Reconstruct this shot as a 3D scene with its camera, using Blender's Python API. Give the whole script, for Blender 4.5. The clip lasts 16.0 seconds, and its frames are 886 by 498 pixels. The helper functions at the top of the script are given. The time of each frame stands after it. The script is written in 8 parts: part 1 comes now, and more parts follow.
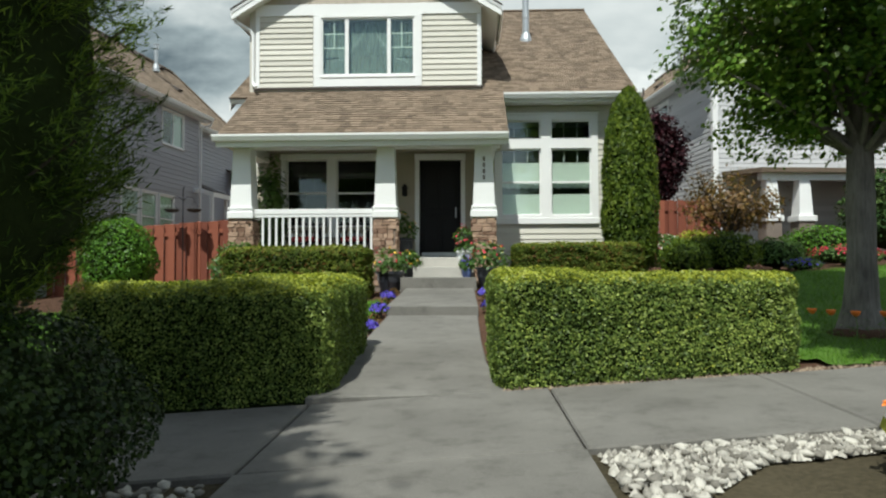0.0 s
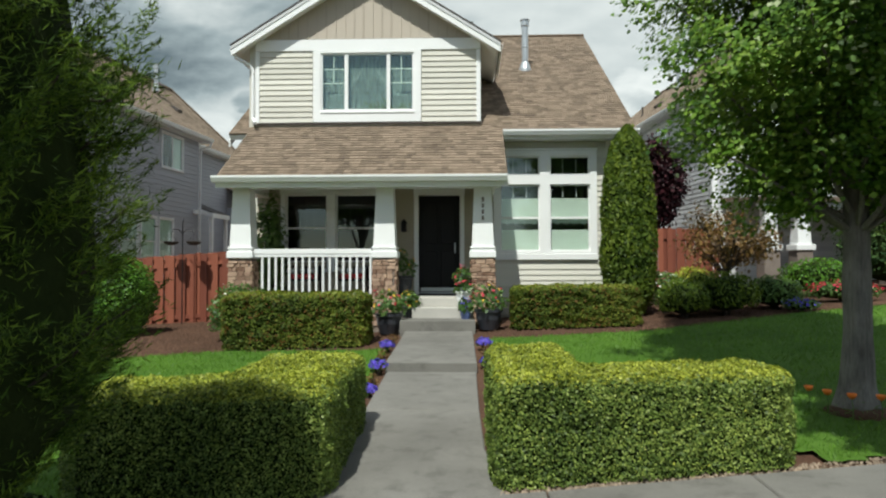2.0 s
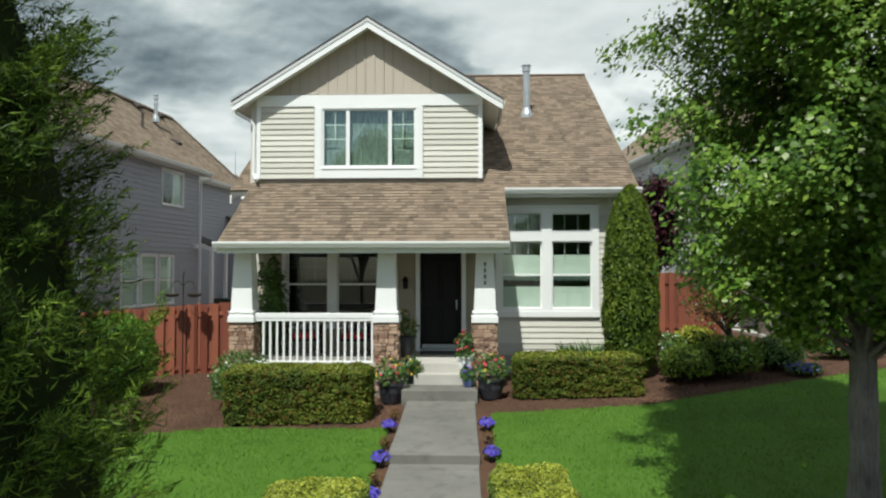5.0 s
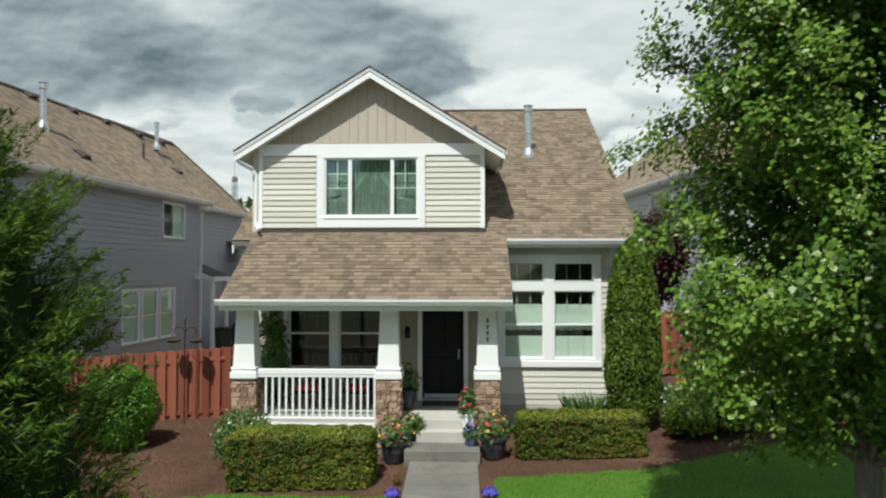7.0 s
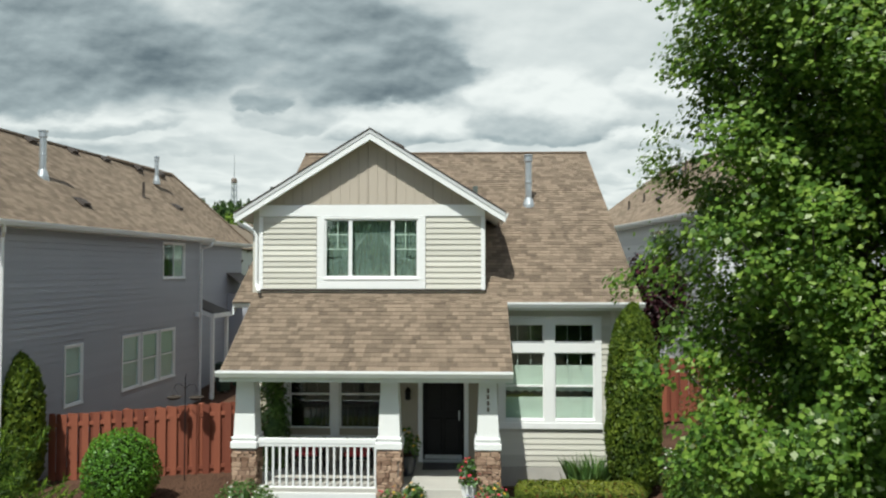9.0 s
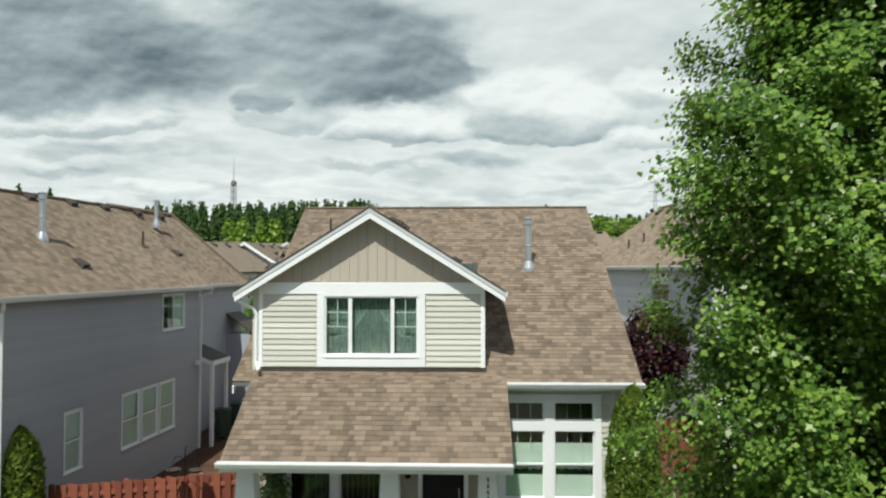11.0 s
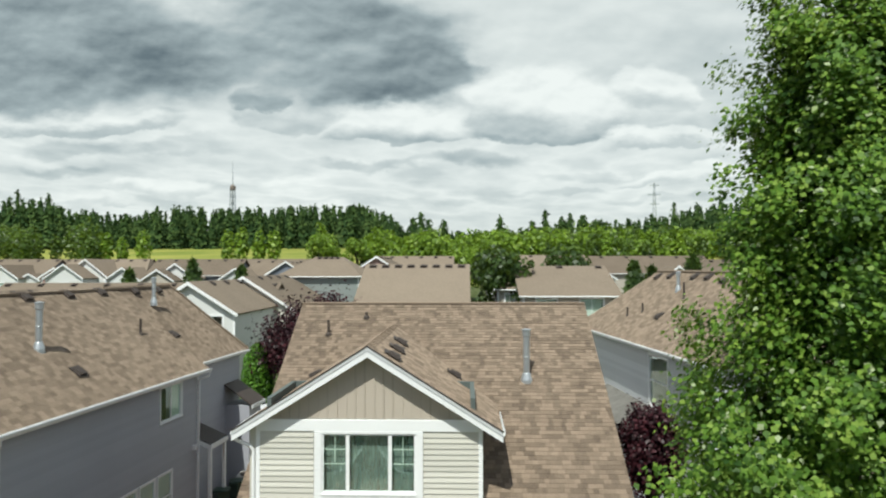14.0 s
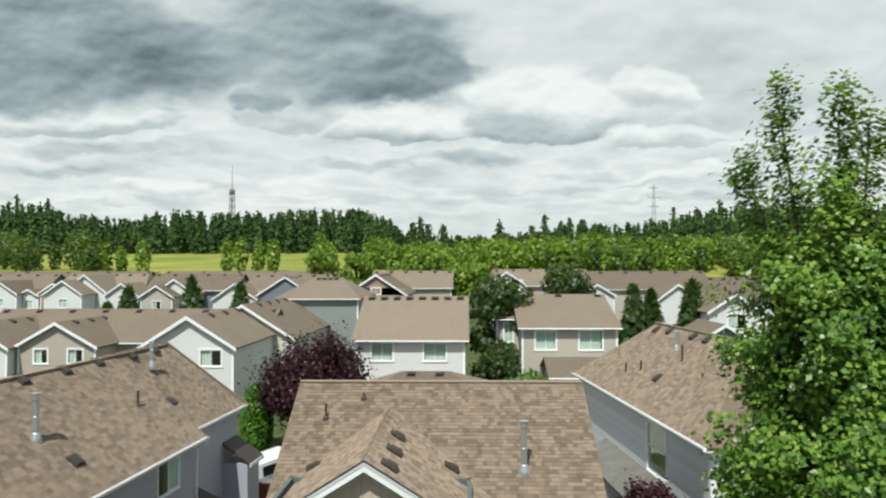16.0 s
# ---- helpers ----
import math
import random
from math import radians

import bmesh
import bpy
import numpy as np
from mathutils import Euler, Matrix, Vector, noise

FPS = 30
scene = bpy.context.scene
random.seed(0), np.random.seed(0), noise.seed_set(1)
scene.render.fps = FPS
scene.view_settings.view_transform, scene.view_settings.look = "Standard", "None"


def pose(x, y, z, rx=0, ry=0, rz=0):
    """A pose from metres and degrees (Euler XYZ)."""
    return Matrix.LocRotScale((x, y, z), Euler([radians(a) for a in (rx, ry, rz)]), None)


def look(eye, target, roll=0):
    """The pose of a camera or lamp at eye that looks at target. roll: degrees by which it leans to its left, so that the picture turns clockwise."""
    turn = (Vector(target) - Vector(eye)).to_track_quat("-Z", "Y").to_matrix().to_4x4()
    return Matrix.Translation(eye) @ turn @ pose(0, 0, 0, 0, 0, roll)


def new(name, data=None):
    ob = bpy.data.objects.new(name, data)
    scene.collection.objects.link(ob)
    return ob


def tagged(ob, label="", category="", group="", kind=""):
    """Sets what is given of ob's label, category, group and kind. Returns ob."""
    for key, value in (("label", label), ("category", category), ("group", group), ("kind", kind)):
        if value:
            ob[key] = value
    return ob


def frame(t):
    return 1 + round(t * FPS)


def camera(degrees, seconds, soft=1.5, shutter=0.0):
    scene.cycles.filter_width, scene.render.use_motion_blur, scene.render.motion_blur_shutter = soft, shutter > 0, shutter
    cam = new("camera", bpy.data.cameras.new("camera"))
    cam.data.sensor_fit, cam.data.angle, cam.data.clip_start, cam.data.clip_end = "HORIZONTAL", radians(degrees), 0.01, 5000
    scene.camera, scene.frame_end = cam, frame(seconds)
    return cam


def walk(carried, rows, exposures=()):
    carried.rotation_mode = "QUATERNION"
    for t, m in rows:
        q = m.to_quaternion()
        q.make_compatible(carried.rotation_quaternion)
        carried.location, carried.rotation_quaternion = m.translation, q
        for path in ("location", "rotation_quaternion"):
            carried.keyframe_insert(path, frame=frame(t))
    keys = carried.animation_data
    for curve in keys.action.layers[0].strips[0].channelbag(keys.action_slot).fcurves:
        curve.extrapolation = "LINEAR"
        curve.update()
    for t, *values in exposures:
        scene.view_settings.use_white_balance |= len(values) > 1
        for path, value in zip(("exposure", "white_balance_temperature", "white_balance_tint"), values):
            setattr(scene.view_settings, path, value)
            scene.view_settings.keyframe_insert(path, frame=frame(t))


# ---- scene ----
cam = camera(65.5, 16.0, soft=2.2)
# seconds, eye x y z, then yaw, pitch and roll in degrees
PATH = [
    (0, 0.063, 0.210, 0.895, 2.12, 1.75, -0.18),
    (0.5, 0.069, 0.190, 1.074, 2.11, 1.74, -0.16),
    (1, 0.071, 0.182, 1.267, 2.10, 1.74, -0.14),
    (1.5, 0.073, 0.164, 1.461, 2.08, 1.73, -0.12),
    (2, 0.074, 0.153, 1.649, 2.07, 1.73, -0.10),
    (2.5, 0.074, 0.149, 1.837, 2.06, 1.72, -0.09),
    (3, 0.071, 0.155, 2.026, 2.05, 1.71, -0.07),
    (3.5, 0.065, 0.162, 2.219, 2.03, 1.71, -0.06),
    (4, 0.057, 0.171, 2.424, 2.02, 1.70, -0.05),
    (6.5, -0.029, 0.126, 3.633, 1.96, 1.66, -0.01),
    (7, -0.034, 0.128, 3.919, 1.95, 1.66, -0.01),
    (7.5, -0.041, 0.124, 4.215, 1.94, 1.65, -0.00),
    (8, -0.045, 0.119, 4.533, 1.93, 1.64, -0.00),
    (8.5, -0.048, 0.107, 4.866, 1.92, 1.63, -0.00),
    (9, -0.052, 0.094, 5.228, 1.91, 1.62, -0.00),
    (11.5, -0.058, 0.039, 7.326, 1.86, 1.58, -0.02),
    (12, -0.046, 0.009, 7.774, 1.85, 1.57, -0.03),
    (12.5, -0.036, -0.019, 8.253, 1.84, 1.56, -0.04),
    (13, -0.031, -0.029, 8.746, 1.83, 1.55, -0.05),
    (13.5, -0.028, -0.007, 9.262, 1.82, 1.54, -0.07),
    (14, -0.018, 0.025, 9.806, 1.81, 1.53, -0.08),
    (14.5, 0.002, 0.041, 10.358, 1.80, 1.52, -0.09),
    (15, 0.027, 0.036, 10.933, 1.80, 1.51, -0.11),
    (15.5, 0.041, 0.016, 11.546, 1.79, 1.50, -0.13),
    (16, 0.049, -0.007, 12.194, 1.78, 1.49, -0.14),
]
walk(cam, [(t, pose(x, y, z, 0, 0, yaw) @ pose(0, 0, 0, 90 + pitch) @ pose(0, 0, 0, 0, 0, roll)) for t, x, y, z, yaw, pitch, roll in PATH],
     exposures=[(0.0, 0.0, 6400, 2.0), (16.0, 0.0, 6400, 2.0)])

# ---------------------------------------------------------------- node helpers
def tree_of(owner):
    owner.use_nodes = True
    owner.node_tree.nodes.clear()
    return owner.node_tree


def node(tree, kind, **values):
    n = tree.nodes.new(kind)
    for key, value in values.items():
        if key.startswith("i_"):
            n.inputs[key[2:].replace("_", " ")].default_value = value
        else:
            setattr(n, key, value)
    return n


def wire(tree, source, sink):
    tree.links.new(source, sink)


def calc(tree, operation, a, b=None, c=None, clamp=False):
    n = tree.nodes.new("ShaderNodeMath")
    n.operation, n.use_clamp = operation, clamp
    for slot, value in zip(n.inputs, (a, b, c)):
        if value is None:
            continue
        if isinstance(value, (int, float)):
            slot.default_value = value
        else:
            tree.links.new(value, slot)
    return n.outputs[0]


def ramp(tree, fac, stops):
    n = tree.nodes.new("ShaderNodeValToRGB")
    while len(n.color_ramp.elements) < len(stops):
        n.color_ramp.elements.new(0.5)
    for element, (at, colour) in zip(n.color_ramp.elements, stops):
        element.position, element.color = at, (*colour, 1.0)
    tree.links.new(fac, n.inputs[0])
    return n.outputs[0]


def mixed(tree, fac, a, b, blend="MIX"):
    n = tree.nodes.new("ShaderNodeMix")
    n.data_type, n.blend_type = "RGBA", blend
    for slot, value in ((n.inputs[0], fac), (n.inputs[6], a), (n.inputs[7], b)):
        if isinstance(value, (int, float)):
            slot.default_value = value
        elif isinstance(value, tuple):
            slot.default_value = (*value, 1.0)
        else:
            tree.links.new(value, slot)
    return n.outputs[2]


# ---------------------------------------------------------------- sky and sun
SUN_FROM = Vector((-0.26, -1.0, 1.66)).normalized()
world = bpy.data.worlds.new("sky")
scene.world = world
wt = tree_of(world)
sky = node(wt, "ShaderNodeTexSky", sky_type="NISHITA", sun_disc=False, sun_elevation=math.asin(SUN_FROM.z), sun_rotation=math.atan2(SUN_FROM.x, SUN_FROM.y))
where = node(wt, "ShaderNodeTexCoord").outputs["Generated"]
axes = node(wt, "ShaderNodeSeparateXYZ")
wire(wt, where, axes.inputs[0])
ahead = calc(wt, "MAXIMUM", calc(wt, "ABSOLUTE", axes.outputs[1]), 0.12)
# tangent of the bearing and of the height: a flat cloud chart
su = calc(wt, "DIVIDE", axes.outputs[0], ahead)
sv = calc(wt, "DIVIDE", axes.outputs[2], ahead)
chart = node(wt, "ShaderNodeCombineXYZ")
wire(wt, su, chart.inputs[0])
wire(wt, calc(wt, "MULTIPLY", sv, 1.9), chart.inputs[1])
above = node(wt, "ShaderNodeVectorMath", operation="ADD")
wire(wt, chart.outputs[0], above.inputs[0])
above.inputs[1].default_value = (-0.008, 0.045, 0.0)
billow = node(wt, "ShaderNodeTexNoise", i_Scale=4.6, i_Detail=6.0, i_Roughness=0.46)
wire(wt, chart.outputs[0], billow.inputs["Vector"])
crest = node(wt, "ShaderNodeTexNoise", i_Scale=4.6, i_Detail=6.0, i_Roughness=0.46)
wire(wt, above.outputs[0], crest.inputs["Vector"])
wisp = node(wt, "ShaderNodeTexNoise", i_Scale=2.6, i_Detail=5.0, i_Roughness=0.5)
wire(wt, chart.outputs[0], wisp.inputs["Vector"])
lumps = node(wt, "ShaderNodeTexNoise", i_Scale=8.0, i_Detail=2.0, i_Roughness=0.45)
wire(wt, chart.outputs[0], lumps.inputs["Vector"])
edge = node(wt, "ShaderNodeSeparateColor")
wire(wt, lumps.outputs["Color"], edge.inputs[0])
wu = calc(wt, "ADD", su, calc(wt, "MULTIPLY", calc(wt, "SUBTRACT", edge.outputs[0], 0.5), 0.17))
wv = calc(wt, "ADD", sv, calc(wt, "MULTIPLY", calc(wt, "SUBTRACT", edge.outputs[1], 0.5), 0.10))
fray = node(wt, "ShaderNodeTexNoise", i_Scale=19.0, i_Detail=4.0, i_Roughness=0.55)
wire(wt, chart.outputs[0], fray.inputs["Vector"])
frayed = node(wt, "ShaderNodeSeparateColor")
wire(wt, fray.outputs["Color"], frayed.inputs[0])
# cauliflower outlines: broad swell and fine curl
pu = calc(wt, "ADD", calc(wt, "MULTIPLY_ADD", calc(wt, "SUBTRACT", edge.outputs[0], 0.5), 0.13, su), calc(wt, "MULTIPLY", calc(wt, "SUBTRACT", frayed.outputs[0], 0.5), 0.055))
pv = calc(wt, "ADD", calc(wt, "MULTIPLY_ADD", calc(wt, "SUBTRACT", edge.outputs[1], 0.5), 0.055, sv), calc(wt, "MULTIPLY", calc(wt, "SUBTRACT", frayed.outputs[1], 0.5), 0.035))
# thin streaks: bearing, height, half width, half height, brightness added
STREAKS = (
    (-0.58, 0.180, 0.13, 0.016, -0.20), (-0.42, 0.180, 0.09, 0.010, -0.12), (-0.455, 0.226, 0.045, 0.014, -0.24), (-0.60, 0.150, 0.10, 0.010, -0.14),
    (-0.145, 0.152, 0.10, 0.010, -0.22), (0.010, 0.156, 0.085, 0.014, -0.22), (0.21, 0.134, 0.12, 0.008, -0.12), (0.14, 0.112, 0.10, 0.006, -0.10), (0.30, 0.095, 0.14, 0.006, -0.10),
    (-0.30, 0.128, 0.16, 0.008, 0.06), (0.25, 0.205, 0.12, 0.02, -0.08), (0.34, 0.300, 0.20, 0.06, -0.05), (0.45, 0.22, 0.12, 0.05, -0.10), (-0.10, 0.098, 0.20, 0.006, -0.07),
)
# heaped clouds: bearing, height of the base, half width, height above and below, brightness of crown and base
HEAPS = (
    (0.275, 0.250, 0.055, 0.045, 0.025, 0.93, 0.66), (-0.26, 0.225, 0.095, 0.065, 0.020, 0.86, 0.60), (-0.345, 0.245, 0.07, 0.060, 0.02, 0.93, 0.72), (-0.565, 0.212, 0.16, 0.034, 0.012, 0.90, 0.55),
    (-0.100, 0.196, 0.105, 0.055, 0.012, 0.95, 0.50), (0.125, 0.198, 0.125, 0.105, 0.014, 0.96, 0.42), (0.065, 0.215, 0.065, 0.065, 0.02, 0.93, 0.58), (-0.30, 0.246, 0.05, 0.024, 0.016, 0.62, 0.46),
    (0.30, 0.178, 0.10, 0.028, 0.010, 0.90, 0.62), (-0.45, 0.116, 0.09, 0.022, 0.008, 0.92, 0.74), (-0.60, 0.095, 0.10, 0.018, 0.006, 0.90, 0.74), (0.32, 0.125, 0.10, 0.018, 0.006, 0.90, 0.70),
)
# the dark sheet: overlapping lobes
SHEET = ((-0.47, 0.365, 0.42, 0.125), (-0.17, 0.305, 0.20, 0.072), (-0.64, 0.275, 0.16, 0.050), (-0.27, 0.345, 0.28, 0.072), (-0.06, 0.292, 0.085, 0.062), (-0.50, 0.55, 0.50, 0.14))
# rows of cumulus on a level sheet, drawn together towards the horizon
low = calc(wt, "ADD", calc(wt, "MAXIMUM", sv, 0.0), 0.10)
level = node(wt, "ShaderNodeCombineXYZ")
wire(wt, calc(wt, "DIVIDE", su, low), level.inputs[0])
wire(wt, calc(wt, "DIVIDE", 0.85, low), level.inputs[1])
rows_of = node(wt, "ShaderNodeTexNoise", i_Scale=1.9, i_Detail=4.5, i_Roughness=0.48)
wire(wt, level.outputs[0], rows_of.inputs["Vector"])
heap = ramp(wt, rows_of.outputs[0], [(0.34, (0.77, 0.77, 0.77)), (0.46, (0.92, 0.92, 0.92)), (0.52, (0.84, 0.84, 0.84)), (0.66, (0.67, 0.67, 0.67))])
far = calc(wt, "MULTIPLY", calc(wt, "MULTIPLY", calc(wt, "SUBTRACT", sv, 0.015), 14.0, clamp=True), calc(wt, "ADD", 0.35, calc(wt, "MULTIPLY", calc(wt, "SUBTRACT", 0.34, sv), 6.0, clamp=True)))
light = calc(wt, "ADD", 0.735, calc(wt, "MULTIPLY", calc(wt, "SUBTRACT", heap, 0.76), calc(wt, "MULTIPLY", far, 0.55)))
light = calc(wt, "ADD", light, calc(wt, "MULTIPLY", calc(wt, "SUBTRACT", wisp.outputs[0], 0.5), 0.12))
# lit crowns and grey bases
light = calc(wt, "ADD", light, calc(wt, "MULTIPLY", calc(wt, "SUBTRACT", billow.outputs[0], crest.outputs[0]), 0.45))
puff = node(wt, "ShaderNodeTexNoise", i_Scale=13.0, i_Detail=5.0, i_Roughness=0.5)
wire(wt, chart.outputs[0], puff.inputs["Vector"])
puff_top = node(wt, "ShaderNodeTexNoise", i_Scale=13.0, i_Detail=5.0, i_Roughness=0.5)
higher = node(wt, "ShaderNodeVectorMath", operation="ADD")
wire(wt, chart.outputs[0], higher.inputs[0])
higher.inputs[1].default_value = (-0.004, 0.018, 0.0)
wire(wt, higher.outputs[0], puff_top.inputs["Vector"])
light = calc(wt, "ADD", light, calc(wt, "MULTIPLY", calc(wt, "SUBTRACT", puff.outputs[0], puff_top.outputs[0]), 0.20))


def eased(value, gain):
    m = calc(wt, "MULTIPLY", value, gain, clamp=True)
    return calc(wt, "MULTIPLY", calc(wt, "MULTIPLY", m, m), calc(wt, "SUBTRACT", 3.0, calc(wt, "MULTIPLY", m, 2.0)))


def lobe(u, v, cu, cv, ru, rv, gain):
    du = calc(wt, "POWER", calc(wt, "DIVIDE", calc(wt, "SUBTRACT", u, cu), ru), 2.0)
    dv = calc(wt, "POWER", calc(wt, "DIVIDE", calc(wt, "SUBTRACT", v, cv), rv), 2.0)
    return eased(calc(wt, "SUBTRACT", 1.12, calc(wt, "SQRT", calc(wt, "ADD", du, dv))), gain)


def over(under, value, mask):
    return calc(wt, "ADD", under, calc(wt, "MULTIPLY", mask, calc(wt, "SUBTRACT", value, under)))


for cu, cv, ru, rv, gain in STREAKS:
    light = calc(wt, "MULTIPLY_ADD", lobe(wu, pv, cu, cv, ru, rv, 1.5), gain, light)
grain = calc(wt, "MULTIPLY", calc(wt, "SUBTRACT", puff.outputs[0], puff_top.outputs[0]), 0.5)
for cu, cv, ru, up, down, crown_tone, base_tone in HEAPS:
    rise = calc(wt, "SUBTRACT", pv, cv)
    tall = calc(wt, "MAXIMUM", calc(wt, "DIVIDE", rise, up), calc(wt, "DIVIDE", rise, -down))
    wide = calc(wt, "DIVIDE", calc(wt, "SUBTRACT", pu, cu), ru)
    mask = eased(calc(wt, "SUBTRACT", 1.10, calc(wt, "SQRT", calc(wt, "ADD", calc(wt, "POWER", wide, 2.0), calc(wt, "POWER", tall, 2.0)))), 3.2)
    shade = calc(wt, "ADD", base_tone, calc(wt, "MULTIPLY", eased(calc(wt, "ADD", calc(wt, "DIVIDE", rise, up), 0.12), 1.9), crown_tone - base_tone))
    light = over(light, calc(wt, "ADD", shade, grain), calc(wt, "MULTIPLY", mask, 0.95))
dark = None
for cu, cv, ru, rv in SHEET:
    m = lobe(pu, pv, cu, cv, ru, rv, 2.3)
    dark = m if dark is None else calc(wt, "MAXIMUM", dark, m)
murk = calc(wt, "ADD", 0.40, calc(wt, "ADD", calc(wt, "MULTIPLY", calc(wt, "SUBTRACT", billow.outputs[0], 0.5), 1.0), calc(wt, "MULTIPLY", calc(wt, "SUBTRACT", wisp.outputs[0], 0.5), 0.5)))
murk = calc(wt, "ADD", murk, calc(wt, "MULTIPLY", lobe(wu, wv, -0.40, 0.395, 0.10, 0.04, 1.4), 0.20))
# its underside is darkest along the ragged lower edge
murk = calc(wt, "ADD", murk, calc(wt, "MULTIPLY", lobe(wu, wv, -0.12, 0.285, 0.22, 0.05, 1.2), -0.12))
murk = calc(wt, "ADD", murk, calc(wt, "MULTIPLY", lobe(wu, wv, -0.58, 0.30, 0.22, 0.05, 1.2), -0.08))
light = over(light, calc(wt, "ADD", murk, calc(wt, "MULTIPLY", grain, 1.0)), calc(wt, "MULTIPLY", dark, 0.94))
light = calc(wt, "MAXIMUM", light, 0.17)
light = calc(wt, "MINIMUM", light, 0.95)
tone = ramp(wt, light, [(0.0, (0.0, 0.0, 0.0)), (0.16, (0.135, 0.172, 0.195)), (0.45, (0.40, 0.455, 0.48)), (0.75, (0.74, 0.765, 0.77)), (1.0, (1.0, 1.0, 0.99))])
blue = node(wt, "ShaderNodeVectorMath", operation="SCALE")
wire(wt, sky.outputs[0], blue.inputs[0])
blue.inputs["Scale"].default_value = 0.09
# the cloud breaks up overhead and towards the sun
gap = calc(wt, "MAXIMUM", calc(wt, "MULTIPLY", calc(wt, "SUBTRACT", axes.outputs[2], 0.48), 3.0, clamp=True), calc(wt, "MULTIPLY", calc(wt, "SUBTRACT", 0.0, axes.outputs[1]), 2.0, clamp=True))
veil = node(wt, "ShaderNodeTexNoise", i_Scale=2.3, i_Detail=4.0)
wire(wt, where, veil.inputs["Vector"])
gap = calc(wt, "MULTIPLY", gap, ramp(wt, veil.outputs[0], [(0.46, (1, 1, 1)), (0.66, (0.30, 0.30, 0.30))]))
cover = mixed(wt, calc(wt, "MULTIPLY_ADD", gap, -0.85, 0.94), blue.outputs[0], tone)
back = node(wt, "ShaderNodeBackground", i_Strength=1.0)
wire(wt, cover, back.inputs[0])
wire(wt, back.outputs[0], node(wt, "ShaderNodeOutputWorld").inputs[0])

sun = new("sun", bpy.data.lights.new("sun", "SUN"))
sun.data.energy, sun.data.angle, sun.data.color = 4.9, radians(0.6), (1.0, 0.96, 0.905)
sun.matrix_basis = look(SUN_FROM * 50, (0, 0, 0))
scene.view_settings.exposure = 0.0

# ---------------------------------------------------------------- materials
def surface(name, low, high, rough=0.7, fine=40.0, broad=1.5, bump=0.15, metal=0.0, dirt=None, per=None, dusty=0.0, spec=0.5, stretch=(1, 1, 1), dirt_at=(0.55, 0.72), sway=0.55, blend=(0.55, 0.55)):
    """Two scales of noise between two colours, relief, and stains of a third colour. per: 'object' or 'island' varies pieces."""
    m = bpy.data.materials.new(name)
    t = tree_of(m)
    place = node(t, "ShaderNodeTexCoord").outputs["Object"]
    squeeze = node(t, "ShaderNodeMapping")
    squeeze.inputs["Scale"].default_value = stretch
    wire(t, place, squeeze.inputs[0])
    small = node(t, "ShaderNodeTexNoise", i_Scale=fine, i_Detail=6.0, i_Roughness=0.65)
    large = node(t, "ShaderNodeTexNoise", i_Scale=broad, i_Detail=4.0, i_Roughness=0.55)
    wire(t, squeeze.outputs[0], small.inputs[0])
    wire(t, place, large.inputs[0])
    fac = calc(t, "ADD", calc(t, "MULTIPLY", small.outputs[0], blend[0]), calc(t, "MULTIPLY", large.outputs[0], blend[1]))
    if per:
        piece = node(t, "ShaderNodeObjectInfo").outputs["Random"] if per == "object" else node(t, "ShaderNodeNewGeometry").outputs["Random Per Island"]
        fac = calc(t, "ADD", calc(t, "MULTIPLY", fac, 1.0 - sway), calc(t, "MULTIPLY", piece, sway))
    colour = ramp(t, fac, [(0.28, low), (0.74, high)])
    if dirt:
        spots = node(t, "ShaderNodeTexNoise", i_Scale=broad * 3.1, i_Detail=8.0, i_Roughness=0.7)
        wire(t, place, spots.inputs[0])
        colour = mixed(t, ramp(t, spots.outputs[0], [(dirt_at[0], (0, 0, 0)), (dirt_at[1], (1, 1, 1))]), colour, dirt)
    shader = node(t, "ShaderNodeBsdfPrincipled", i_Roughness=rough, i_Metallic=metal)
    shader.inputs["Specular IOR Level"].default_value = spec
    shader.inputs["Diffuse Roughness"].default_value = dusty
    wire(t, colour, shader.inputs["Base Color"])
    if bump:
        rise = node(t, "ShaderNodeBump", i_Strength=bump, i_Distance=0.02)
        wire(t, small.outputs[0], rise.inputs["Height"])
        wire(t, rise.outputs[0], shader.inputs["Normal"])
    wire(t, shader.outputs[0], node(t, "ShaderNodeOutputMaterial").inputs[0])
    return m


